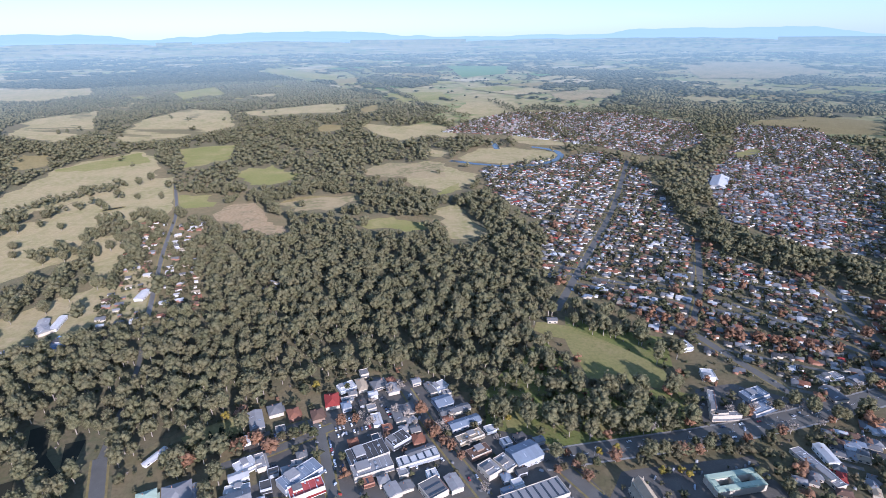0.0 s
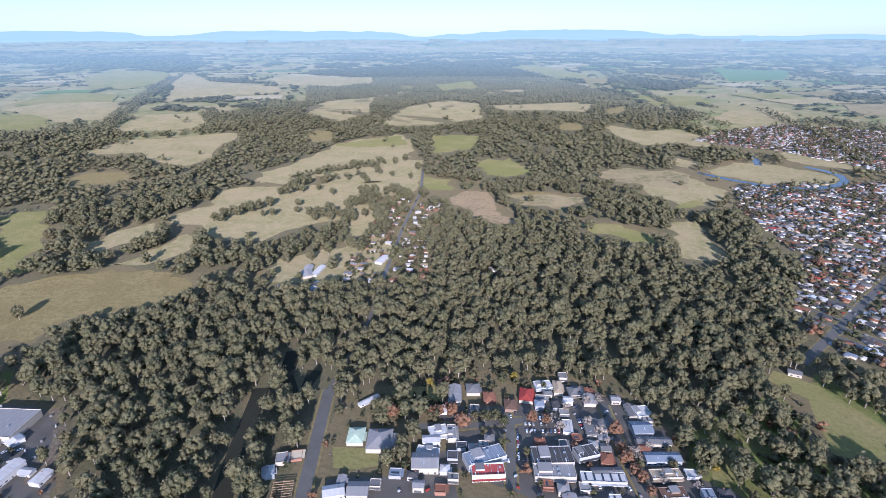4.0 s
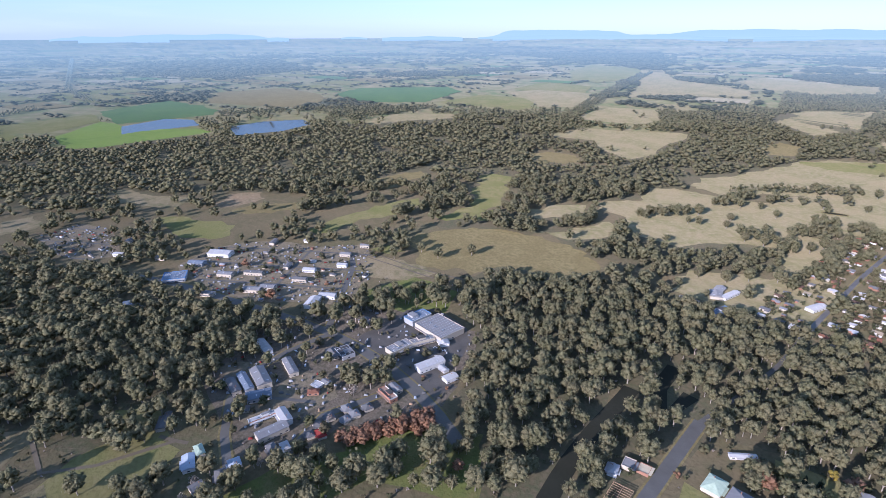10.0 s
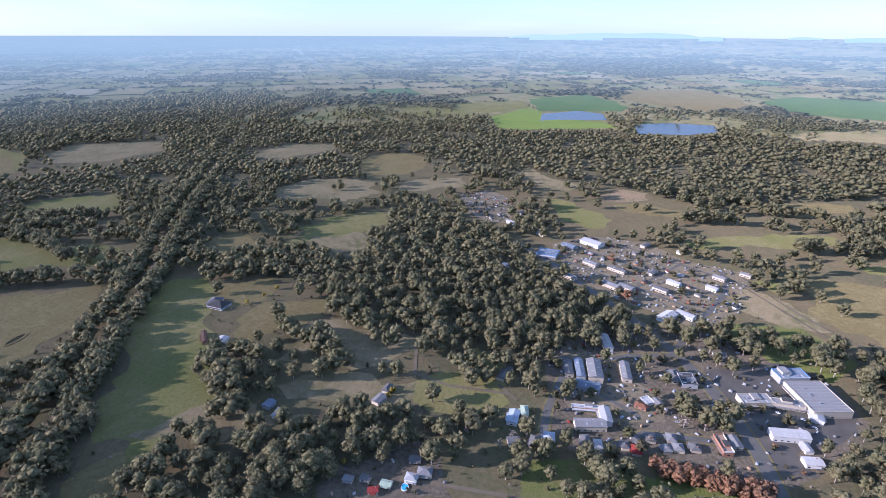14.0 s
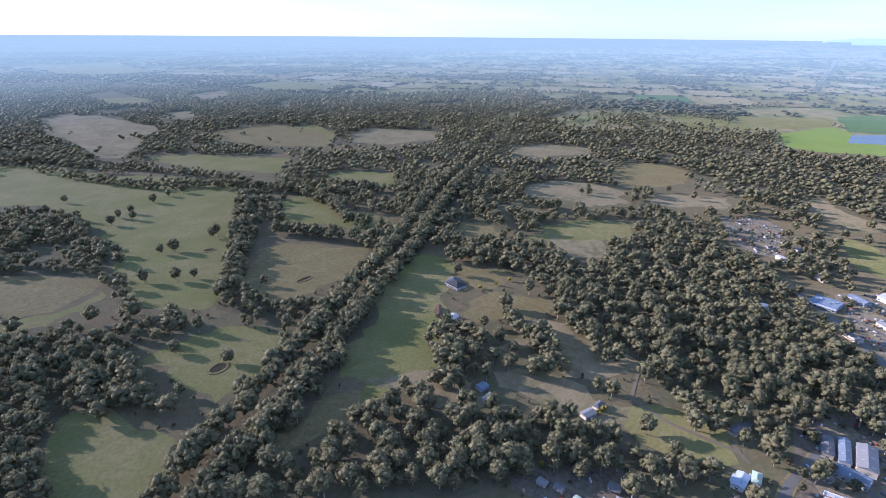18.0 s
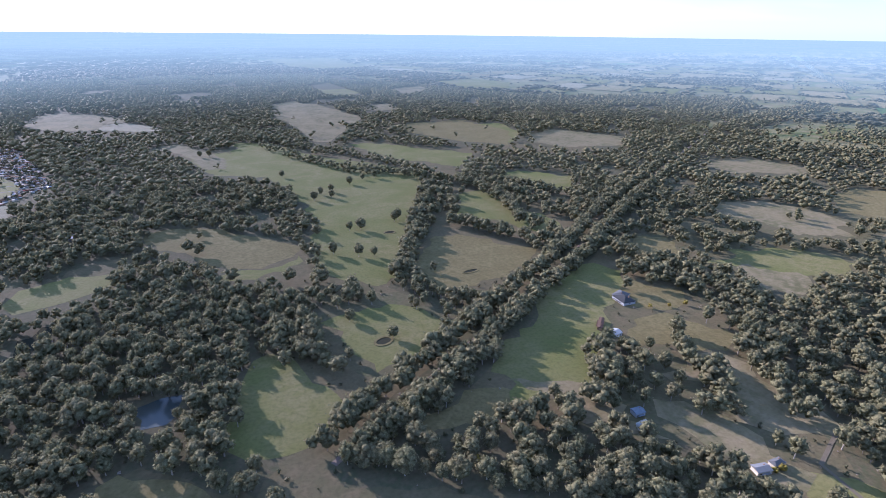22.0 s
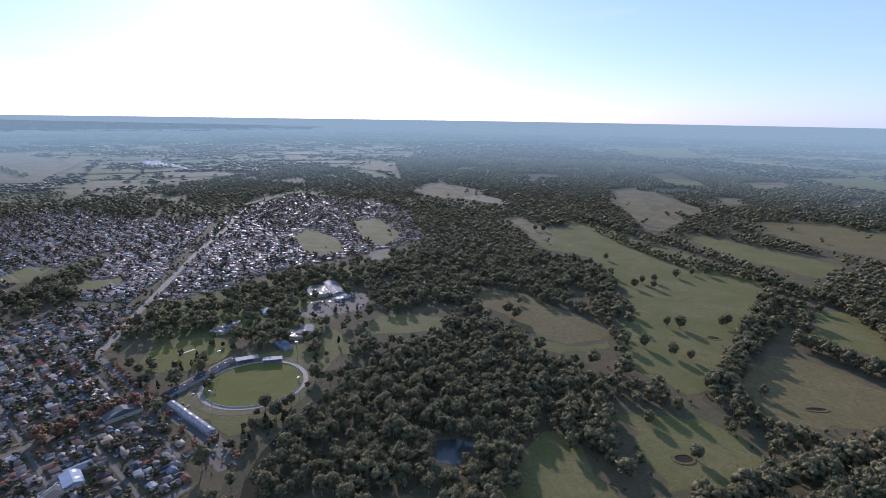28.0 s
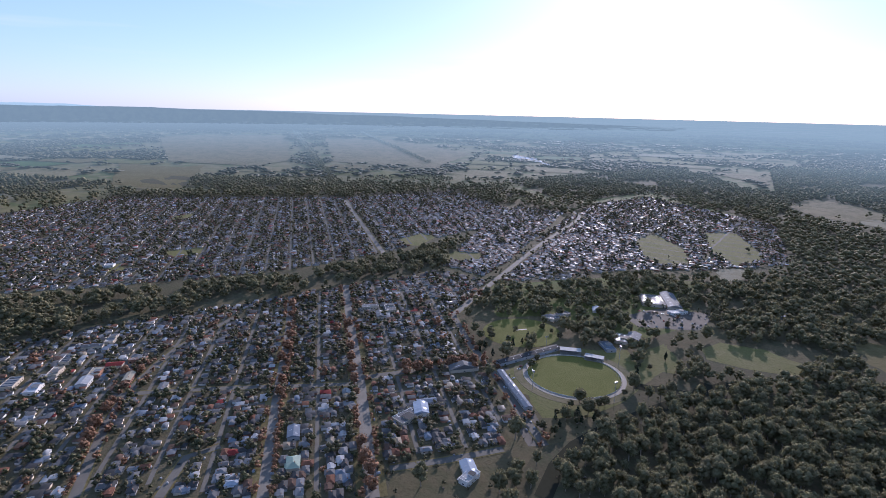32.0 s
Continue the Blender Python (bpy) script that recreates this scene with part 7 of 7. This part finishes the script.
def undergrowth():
    """Low scrub and saplings between the trees and along the fences, near the camera only."""
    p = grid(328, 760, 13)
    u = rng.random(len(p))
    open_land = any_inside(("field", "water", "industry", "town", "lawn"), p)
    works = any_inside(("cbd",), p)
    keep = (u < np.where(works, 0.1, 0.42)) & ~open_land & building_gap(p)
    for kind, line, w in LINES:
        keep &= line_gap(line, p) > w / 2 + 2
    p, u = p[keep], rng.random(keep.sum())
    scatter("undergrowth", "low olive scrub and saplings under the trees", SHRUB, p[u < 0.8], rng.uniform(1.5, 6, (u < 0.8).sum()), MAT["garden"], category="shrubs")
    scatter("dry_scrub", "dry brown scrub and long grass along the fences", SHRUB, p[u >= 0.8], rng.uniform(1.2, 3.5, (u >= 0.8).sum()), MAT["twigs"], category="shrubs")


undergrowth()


# ---- single trees ----
TREE_KINDS = {
    "gum": ("gum_tree", "spreading grey-green gum tree with a pale trunk", "gum", (15, 24), dict(clumps=17, leaves=20, solid="oct", wide=0.38, low=0.26, limbs=5, upright=1.1)),
    "autumn": ("autumn_tree", "rounded street tree in russet autumn leaf", "autumn", (10, 17), dict(clumps=14, leaves=12, solid="oct", wide=0.46, low=0.2, limbs=4)),
    "yellow": ("yellow_tree", "small tree in bright yellow autumn leaf", "yellow", (6, 10), dict(clumps=7, leaves=14, wide=0.46, low=0.2, limbs=4)),
    "conifer": ("conifer", "dark green upright conifer", "conifer", (11, 17), dict(clumps=8, leaves=10, wide=0.2, low=0.08, limbs=0, upright=1.6)),
    "bare": ("bare_tree", "leafless brown winter street tree", "twigs", (8, 13), dict(clumps=6, leaves=26, wide=0.42, low=0.3, limbs=6)),
    "garden": ("garden_tree", "leafy green park and garden tree", "garden", (7, 13), dict(clumps=13, leaves=12, solid="oct", wide=0.44, low=0.2, limbs=4)),
}
TREE_MODELS = {}


def tree_model(kind, seed):
    """The meshes of one tree, a metre high, made once and shared."""
    if (kind, seed) not in TREE_MODELS:
        name, label, mat, tall, how = TREE_KINDS[kind]
        cv, ct, wv, wt = tree_shape(900 + seed * 17 + len(kind), **how)
        if kind == "conifer":                      # narrow to a point
            cv[:, :2] *= np.clip(1.35 - cv[:, 2:3], 0.1, 1.2)
        if kind == "bare":
            ct = ct[[i for i in range(len(ct)) if np.ptp(ct[i]) == 2]]
        if not len(wv):
            wv, wt = tube((0, 0, -0.01), (0, 0, 0.5), 0.03, 0.01)
        TREE_MODELS[kind, seed] = (mesh_of("crown", cv, ct, [MAT[mat]]), mesh_of("trunk", wv, wt, [MAT["bark"]]))
    return TREE_MODELS[kind, seed]


def tree(kind, x, y, h, group=""):
    name, label, _, _, _ = TREE_KINDS[kind]
    crown, trunk = tree_model(kind, int(abs(x * 3 + y * 5)) % 4)
    thing = tagged(new(name), label, "tree", group)
    for n, me in (("crown", crown), ("trunk", trunk)):
        ob = new(n, me)
        ob.parent = thing
    w = 0.9 + 0.25 * (int(x * 7 + y) % 5) / 4
    thing.matrix_basis = pose(x, y, 0, 0, 0, (x * 37 + y * 11) % 360) @ Matrix.Diagonal((h * w, h * w, h, 1))
    return thing


def trees(kind, places):
    tall = TREE_KINDS[kind][3]
    for p in places.split():
        x, y = (float(v) for v in p.split(","))
        tree(kind, x, y, tall[0] + (tall[1] - tall[0]) * ((x * 13 + y * 7) % 10) / 9, {"gum": "lone gum trees on the paddocks", "autumn": "autumn street trees"}.get(kind, ""))


trees("gum", "-186,-1187 -205,-1156 -212,-1200 -267,-1252 -307,-1284 -340,-1292 -467,-1097 -194,-932 -215,-931 -297,-960 -143,-832 -181,-807")
trees("gum", "-205,-799 -288,-954 -159,-543 -119,-603 -165,-1147 -489,-1083 -599,-1097 -434,-1202 73,-1685 48,-1684 -122,-1373 -408,-653")
trees("gum", "-410,-172 -403,-140 -418,-345 -422,-371 -440,-331 -436,-307 -379,-430 -405,-413 -435,-409 -491,-424 -141,-684 -144,-654")
trees("gum", "-157,-636")
trees("gum", "-838,797 -811,846 -728,835 -818,966 -776,787 -600,860 -584,871 -586,905 -617,983 -592,973 -579,997 -515,716")
trees("gum", "-489,717 -506,781 -570,616 -542,643 -534,680 -800,1310 -766,1315 -759,1362 -804,1248 -771,324 -776,266 -813,249")
trees("gum", "-801,197")
trees("gum", "-664,812 -634,823 -606,847 -626,727 -577,716 -749,1122 -857,1237 -674,1280 -761,1210 -701,1185 -774,2036 -683,2465")
trees("gum", "-1475,2076 -1466,2113 -759,877 -741,978 169,456 190,438 200,420 140,421 125,430 157,405 127,466 111,508")
trees("gum", "211,566 235,553")
trees("autumn", "-396,47 -394,57 -394,67 -393,77 -391,87 -390,97 -392,117 -384,123 -382,111 -329,130 -718,-4")
trees("autumn", "-99,413 -86,417 -185,384 -189,380 -172,389 -204,381 -158,380 -226,361 -245,371 -15,408 -9,396 -1,385")
trees("autumn", "6,378 14,367 -23,428 120,343 225,371 258,621 271,614 286,606 301,598 313,591 331,584 349,563")
trees("autumn", "359,557 378,552 395,547 413,543 429,537 444,534 455,527 347,643 340,620 370,668 513,560 487,512")
trees("autumn", "455,461 407,413")
trees("autumn", "582,-243 607,-258 633,-274 667,-285 697,-306 732,-327 774,-346 817,-370 853,-390 522,-318 548,-331 576,-346")
trees("autumn", "607,-362 639,-380 675,-399 715,-421 373,-237 385,-248 363,-236 403,-253 429,-266 524,-398 521,-415 518,-432")
trees("autumn", "512,-448 507,-465 501,-481 497,-500 479,-482 490,-510 670,-72 687,-80 640,-56 619,-47 601,-40 716,-98")
trees("autumn", "752,-125 687,-654 689,-678 690,-702")
trees("autumn", "516,-451 508,-459 504,-471 497,-481 491,-492 520,-432 528,-419 537,-406")
trees("yellow", "-408,-216 -400,-217 -166,-324 -304,-211 -510,-491 -537,-484 -562,-480")
trees("yellow", "184,349 201,350 206,345 62,418 137,372 154,376 -136,471 -214,423")
trees("conifer", "-245,367 -228,362 -213,385 -201,387 -200,398 -190,398 -197,347 -177,391")
trees("conifer", "-216,392 -208,399 -200,395 363,590 409,596 411,575")
trees("conifer", "518,-541 493,-532 514,-527 324,-642 496,-580 493,-598 323,-481 317,-495 305,-486 298,-500 329,-468 317,-460")
trees("conifer", "346,-432 497,-616 324,-722")
trees("bare", "-49,428 -37,420 -28,412 -81,421 -72,412 -4,407 1,400 7,419 22,385 33,332 48,391 303,427")
trees("bare", "322,431 337,427 354,428 279,423 -73,442 -57,460 -46,469")
trees("bare", "-372,-90 -389,-83 -392,-30 -380,-158 -380,-124 -342,-198 -415,107 -430,36 -462,65")
trees("garden", "-161,391 -151,394 -141,396 -132,402 -123,398 50,407 46,423 227,382 244,385 252,374 263,371 -70,340")
trees("garden", "-154,471 -146,461 -103,470 -61,505 24,423 28,407")
trees("garden", "-430,17 -415,29 -482,11 -491,60 -502,39 -477,-23 -519,-65 -489,83 -511,107 -512,127 -559,64 -570,44")
trees("garden", "-548,85 -444,-52 -397,7 -391,-21 -469,-70 -462,-57")
trees("garden", "509,-667 492,-669 513,-589 496,-611 537,-576 526,-540 470,-662 466,-702 437,-740 442,-772 455,-839 409,-815")
trees("garden", "435,-551 441,-571 353,-682 338,-672 336,-661 329,-487 316,-492 327,-442 312,-444 314,-535 474,-814")
trees("garden", "335,-479 309,-482 336,-508 350,-685 324,-677 309,-585 385,-846 452,-779 491,-770 549,-717 521,-547 495,-630 301,-511")
trees("gum", "321,-477 311,-508 333,-522 360,-719 309,-607 373,-785 450,-802 486,-798 530,-741 548,-562 477,-602 309,-541")

for k in range(15):
    tree("autumn", -394 + (4.5 if k % 2 else -4.5), 42 + 6 * k, 14 + (k * 5) % 5 + (3 if k > 11 else 0), "autumn street trees")
for x, y, h in NEAR_GUMS:
    tree("gum", x, y, h, "gum trees of the river forest")


# ---- showground ----
def ring(name, label, cx, cy, ra, rb, turn, inner, z0, z1, mat, n=72, kind="structure"):
    """A flat or raised ellipse, or the band between it and the ellipse inner metres inside."""
    bm = bmesh.new()
    a = radians(turn)
    rows = []
    for off in ((0, inner) if inner else (0,)):
        rows.append([(math.cos(t) * (ra - off), math.sin(t) * (rb - off)) for t in (2 * math.pi * k / n for k in range(n))])
    place = lambda p, z: bm.verts.new((cx + p[0] * math.cos(a) - p[1] * math.sin(a), cy + p[0] * math.sin(a) + p[1] * math.cos(a), z))
    if not inner:
        bm.faces.new([place(p, z1) for p in rows[0]])
    else:
        o, i = [place(p, z1) for p in rows[0]], [place(p, z1) for p in rows[1]]
        lo, li = [place(p, z0) for p in rows[0]], [place(p, z0) for p in rows[1]]
        for k in range(n):
            j = (k + 1) % n
            bm.faces.new([o[k], o[j], i[j], i[k]])
            bm.faces.new([lo[k], lo[j], o[j], o[k]])
            bm.faces.new([i[k], i[j], li[j], li[k]])
    me = bpy.data.meshes.new(name)
    bm.to_mesh(me)
    bm.free()
    me.materials.append(mat)
    return tagged(new(name, me), label, name.replace("_", " "), kind=kind)


MAT["oval"] = land("irrigated_oval_turf", (0.15, 0.148, 0.038), (0.178, 0.166, 0.05), (0.16, 0.152, 0.042), 0.05, 0.6)
MAT["track"] = surface("pale_track", (0.27, 0.24, 0.2), 0.95, 0, 0.25, 0.2, 1.0, 0.2)
OX, OY = 382, -578
ring("oval", "mown green football oval", OX, OY, 62, 60, 52, 0, 0, 0.34, MAT["oval"])
ring("running_track", "pale gravel track round the football oval", OX, OY, 70, 67, 52, 6, 0.1, 0.4, MAT["track"])
ring("verge", "worn grass bank round the oval", OX, OY, 82, 79, 52, 11, 0.1, 0.38, MAT["field_tan"])
ring("oval", "mown green cricket oval beyond the showground", 525, -634, 64, 58, 60, 0, 0, 0.34, MAT["oval"])
oval_fence = tagged(new("boundary_fence"), "white boundary fence round the football oval", "fence")
for k in range(72):
    t, u = 2 * math.pi * k / 72, 2 * math.pi * (k + 0.97) / 72
    c, s = math.cos(radians(52)), math.sin(radians(52))
    bm = bmesh.new()
    foot = [(OX + math.cos(q) * w * c - math.sin(q) * (w - 2.5) * s, OY + math.cos(q) * w * s + math.sin(q) * (w - 2.5) * c) for q, w in ((t, 63.44), (u, 63.44), (u, 63.56), (t, 63.56))]
    low, high = ([bm.verts.new((x, y, z)) for x, y in foot] for z in (0.3, 1.6))
    bm.faces.new(low[::-1])
    bm.faces.new(high)
    for i in range(4):
        bm.faces.new((low[i], low[i - 3], high[i - 3], high[i]))
    part("panel", bm, WALL_MAT["white"], oval_fence)
bm = bmesh.new()
box(bm, -12, -1.6, 0.2, 12, 1.6, 0.4)
me = bpy.data.meshes.new("cricket_pitch")
bm.to_mesh(me)
bm.free()
me.materials.append(WALL_MAT["cream"])
ob = tagged(new("cricket_pitch", me), "pale worn cricket pitch strip on the oval", "pitch", kind="structure")
ob.matrix_basis = pose(533, -639, 0, 0, 0, 63)


def pole_thing(name, label, category, x, y, h, r, head):
    thing = tagged(new(name), label, category)
    v, t = tube((0, 0, 0), (0, 0, h), r, r * 0.55, 6)
    ob = new("pole", mesh_of("pole", v, t, [MAT["steel"]]))
    ob.parent = thing
    if head:
        bm = bmesh.new()
        box(bm, -head, -0.3, h - 0.2, head, 0.3, h + (2.2 if head > 1.5 else 0.15))
        part("lamp_head", bm, MAT["steel"], thing)
    thing.matrix_basis = pose(x, y, 0, 0, 0, math.degrees(math.atan2(OY - y, OX - x)) - 90 if head > 1.5 else 20)
    return thing


for x, y in ((450, -602), (361, -657), (308, -560), (392, -502)):
    pole_thing("light_tower", "tall steel floodlight tower beside the oval", "light tower", x, y, 26, 0.45, 2.6)
for side in (0, 180):
    for k in (-9.6, -3.2, 3.2, 9.6):
        a = radians(52 + side)
        x, y = OX + math.cos(a) * 59 - math.sin(a) * k, OY + math.sin(a) * 59 + math.cos(a) * k
        pole_thing("goal_post", "white goal post of the football oval", "goal post", x, y, 12 if abs(k) < 5 else 7, 0.12, 0)
for k in range(11):
    p = np.array([133, 384]) + (np.array([361, 430]) - np.array([133, 384])) * k / 10
    pole_thing("street_lamp", "tall grey street lamp on the divided road", "street lamp", p[0], p[1] + (12 if k % 2 else -13), 10, 0.13, 0.9)


def road_trees():
    """Gums, bare trees and shrubs along the divided road through the town."""
    g = random.Random(8)
    line = [k[1] for k in LINES if k[0] == "road22"][0]
    for a, b in zip(line[:-1], line[1:]):
        e = (b - a) / np.hypot(*(b - a))
        side = np.array([-e[1], e[0]])
        for s in np.arange(4, np.hypot(*(b - a)), 9):
            for off, odds in ((-15.5, 0.5), (15.5, 0.55), (0, 0.12)):
                if g.random() < odds:
                    p = a + e * (s + g.uniform(-3, 3)) + side * (off + g.uniform(-1.5, 1.5))
                    if building_gap(p[None])[0]:
                        kind = g.choice(("gum", "garden", "gum", "bare", "garden", "autumn"))
                        tree(kind, p[0], p[1], g.uniform(8, 15) if kind != "gum" else g.uniform(13, 20), "trees along the divided road")


road_trees()


# ---- cars ----
def car_model(colour):
    thing = tagged(new("car"), "%s parked car with dark windows" % colour[0], "car", "parked cars")
    paint = surface("car_paint_" + colour[0].replace(" ", "_"), colour[1], 0.3, 0.1, 0.1, 0.5, 1.0, 0.6)
    bm = bmesh.new()
    side = [(-2.2, 0.35), (2.2, 0.35), (2.25, 0.75), (1.15, 0.95), (-2.1, 1.0), (-2.25, 0.7)]
    rows = [[bm.verts.new((x, y, z)) for x, z in side] for y in (-0.88, 0.88)]
    bm.faces.new(rows[0]), bm.faces.new(rows[1][::-1])
    for i in range(6):
        j = (i + 1) % 6
        bm.faces.new([rows[0][j], rows[0][i], rows[1][i], rows[1][j]])
    body = part("body", bm, paint, thing)
    bm = bmesh.new()
    lo = [bm.verts.new((x, y, 0.94)) for x, y in ((-1.7, -0.8), (1.2, -0.8), (1.2, 0.8), (-1.7, 0.8))]
    hi = [bm.verts.new((x, y, 1.42)) for x, y in ((-1.2, -0.66), (0.45, -0.66), (0.45, 0.66), (-1.2, 0.66))]
    for i in range(4):
        bm.faces.new([lo[i], lo[(i + 1) % 4], hi[(i + 1) % 4], hi[i]])
    part("cabin_window", bm, MAT["glass"], thing)
    bm = bmesh.new()
    box(bm, -1.22, -0.68, 1.42, 0.47, 0.68, 1.48)
    part("roof", bm, paint, thing)
    for x in (-1.4, 1.4):
        for y in (-0.8, 0.8):
            v, t = tube((x, y - 0.1, 0.33), (x, y + 0.1, 0.33), 0.33, 0.33, 8)
            ob = new("wheel", mesh_of("wheel", v, t, [MAT["tyre"]]))
            ob.parent = thing
    return thing


CARS = [car_model(c) for c in (("white", (0.75, 0.75, 0.74)), ("silver", (0.5, 0.51, 0.52)), ("dark blue", (0.05, 0.08, 0.15)), ("red", (0.4, 0.04, 0.03)), ("black", (0.03, 0.03, 0.03)))]
first = set()


def park(x, y, turn, k):
    m = pose(x, y, 0.41, 0, 0, turn)
    k = (0, 1, 0, 4, 2, 0, 3, 1)[k % 8]
    if k in first:
        copy_thing(CARS[k], m)
    else:
        first.add(k)
        CARS[k].matrix_basis = m


spots = random.Random(5)
n = 0


def car_row(x0, y0, x1, y1, count, turn, odds=0.8):
    global n
    for k in range(count):
        if spots.random() < odds:
            park(x0 + (x1 - x0) * k / max(1, count - 1), y0 + (y1 - y0) * k / max(1, count - 1), turn + spots.uniform(-3, 3) + spots.choice((0, 180)), n)
            n += 1


car_row(-100, 399, -72, 411, 9, 112)
car_row(-104, 408, -76, 420, 9, 112)
car_row(-106, 416, -84, 426, 8, 112)
car_row(-108, 395, -96, 362, 8, 100)
car_row(150, 384, 360, 424, 12, 12, 0.5)
car_row(170, 372, 350, 408, 12, 12, 0.4)
car_row(-60, 440, -52, 425, 5, 20)
car_row(-40, 420, 10, 350, 9, 127, 0.6)
car_row(-548, 150, -510, 182, 9, 60, 0.7)
car_row(-538, 140, -500, 170, 8, 60, 0.6)
car_row(60, 356, 110, 372, 6, 24, 0.7)
car_row(-490, 150, -470, 60, 8, 100, 0.4)


# ---- yard, dams, bank ----
frame_thing = tagged(new("timber_frame"), "open timber roof frame of a half-built yard shed", "frame")
for k in range(11):
    bm = bmesh.new()
    box(bm, -13 + k * 2.6, -8.5, 3.8, -12.7 + k * 2.6, 8.5, 4.2)
    part("beam", bm, MAT["rust"], frame_thing)
for y in (-8.3, 0, 8.3):
    bm = bmesh.new()
    box(bm, -13.2, y - 0.15, 3.5, 13.4, y + 0.15, 3.8)
    part("rail", bm, MAT["rust"], frame_thing)
    for x in (-13, 0, 13):
        bm = bmesh.new()
        box(bm, x - 0.15, y - 0.14, 0, x + 0.15, y + 0.14, 3.5)
        part("post", bm, MAT["rust"], frame_thing)
frame_thing.matrix_basis = pose(-258, 240, 0.1, 0, 0, -58)


def dam(x, y, ra, rb, turn):
    """A stock dam: a bare earth rim round dark water."""
    ring("dam_bank", "bare earth bank of a small stock dam", x, y, ra + 3, rb + 3, turn, 3.2, 0.1, 0.8, MAT["field_brown"], 28)
    ring("dam_water", "dark still water of a stock dam", x, y, ra, rb, turn, 0, 0, 0.3, MAT["river"], 28)


dam(-146, -541, 10, 7, 20)
dam(-330, -689, 13, 4, 10)
dam(-722, 1120, 22, 7, 40)
dam(-262, -900, 9, 6, 0)

car_row(-118, 350, -60, 372, 9, 112, 0.7)
car_row(-52, 395, -20, 352, 7, 120, 0.6)
car_row(20, 345, 60, 362, 7, 110, 0.7)
car_row(-160, 400, -120, 412, 7, 112, 0.6)
car_row(-180, 350, -150, 362, 6, 20, 0.6)
car_row(-600, 0, -560, 20, 6, 30, 0.6)
car_row(445, -540, 415, -480, 8, 60, 0.6)
car_row(420, -900, 455, -880, 7, 40, 0.7)


def smoke(x, y, drift):
    """White smoke of a burning-off fire, blown along the ground: overlapping puffs, thin at the edges."""
    m, n, l, p = node_mat("white_smoke")
    p.inputs["Base Color"].default_value = (0.85, 0.87, 0.9, 1)
    p.inputs["Roughness"].default_value = 1.0
    p.inputs["Specular IOR Level"].default_value = 0.0
    clear_air = n.new("ShaderNodeBsdfTransparent")
    both = n.new("ShaderNodeMixShader")
    both.inputs["Fac"].default_value = 0.2
    l.new(clear_air.outputs["BSDF"], both.inputs[1])
    l.new(p.outputs["BSDF"], both.inputs[2])
    l.new(both.outputs["Shader"], n["Material Output"].inputs["Surface"])
    g = np.random.default_rng(4)
    V, T, base = [], [], 0
    e = np.array([math.cos(radians(drift)), math.sin(radians(drift)), 0])
    for k in range(46):
        s = (k / 46) ** 1.3
        c = np.array([x, y, 6.0]) + e * 260 * s + np.array([g.normal() * 10 * s, g.normal() * 10 * s, 46 * (1 - (1 - s) ** 2) + g.normal() * 6 * s])
        v = ICO_V * (5 + 22 * s) * g.uniform(0.5, 1.1, (12, 1)) * np.array([1.3, 1.3, 0.5])
        V.append(v + c)
        T.append(ICO_T + base)
        base += 12
    v, _ = settle(np.concatenate(V))
    ob = new("smoke_plume", mesh_of("smoke_plume", v, np.concatenate(T), [m], None, True))
    ob.visible_shadow = False
    tagged(ob, "thin white smoke drifting from a distant fire", "smoke", kind="stuff")


smoke(2190, -2850, 25)


MAT["pool"] = surface("clear_pool_water", (0.05, 0.36, 0.58), 0.15, 0, 0.15, 0.5, 2.0, 0.4)
ring("swimming_pool", "round blue garden swimming pool with a raised rim", -300, -151, 4.2, 3.2, 20, 0.5, 0.0, 1.0, WALL_MAT["white"], 28, "")
ring("pool_water", "clear blue water of the garden pool", -300, -151, 3.75, 2.75, 20, 0, 0, 0.85, MAT["pool"], 28)
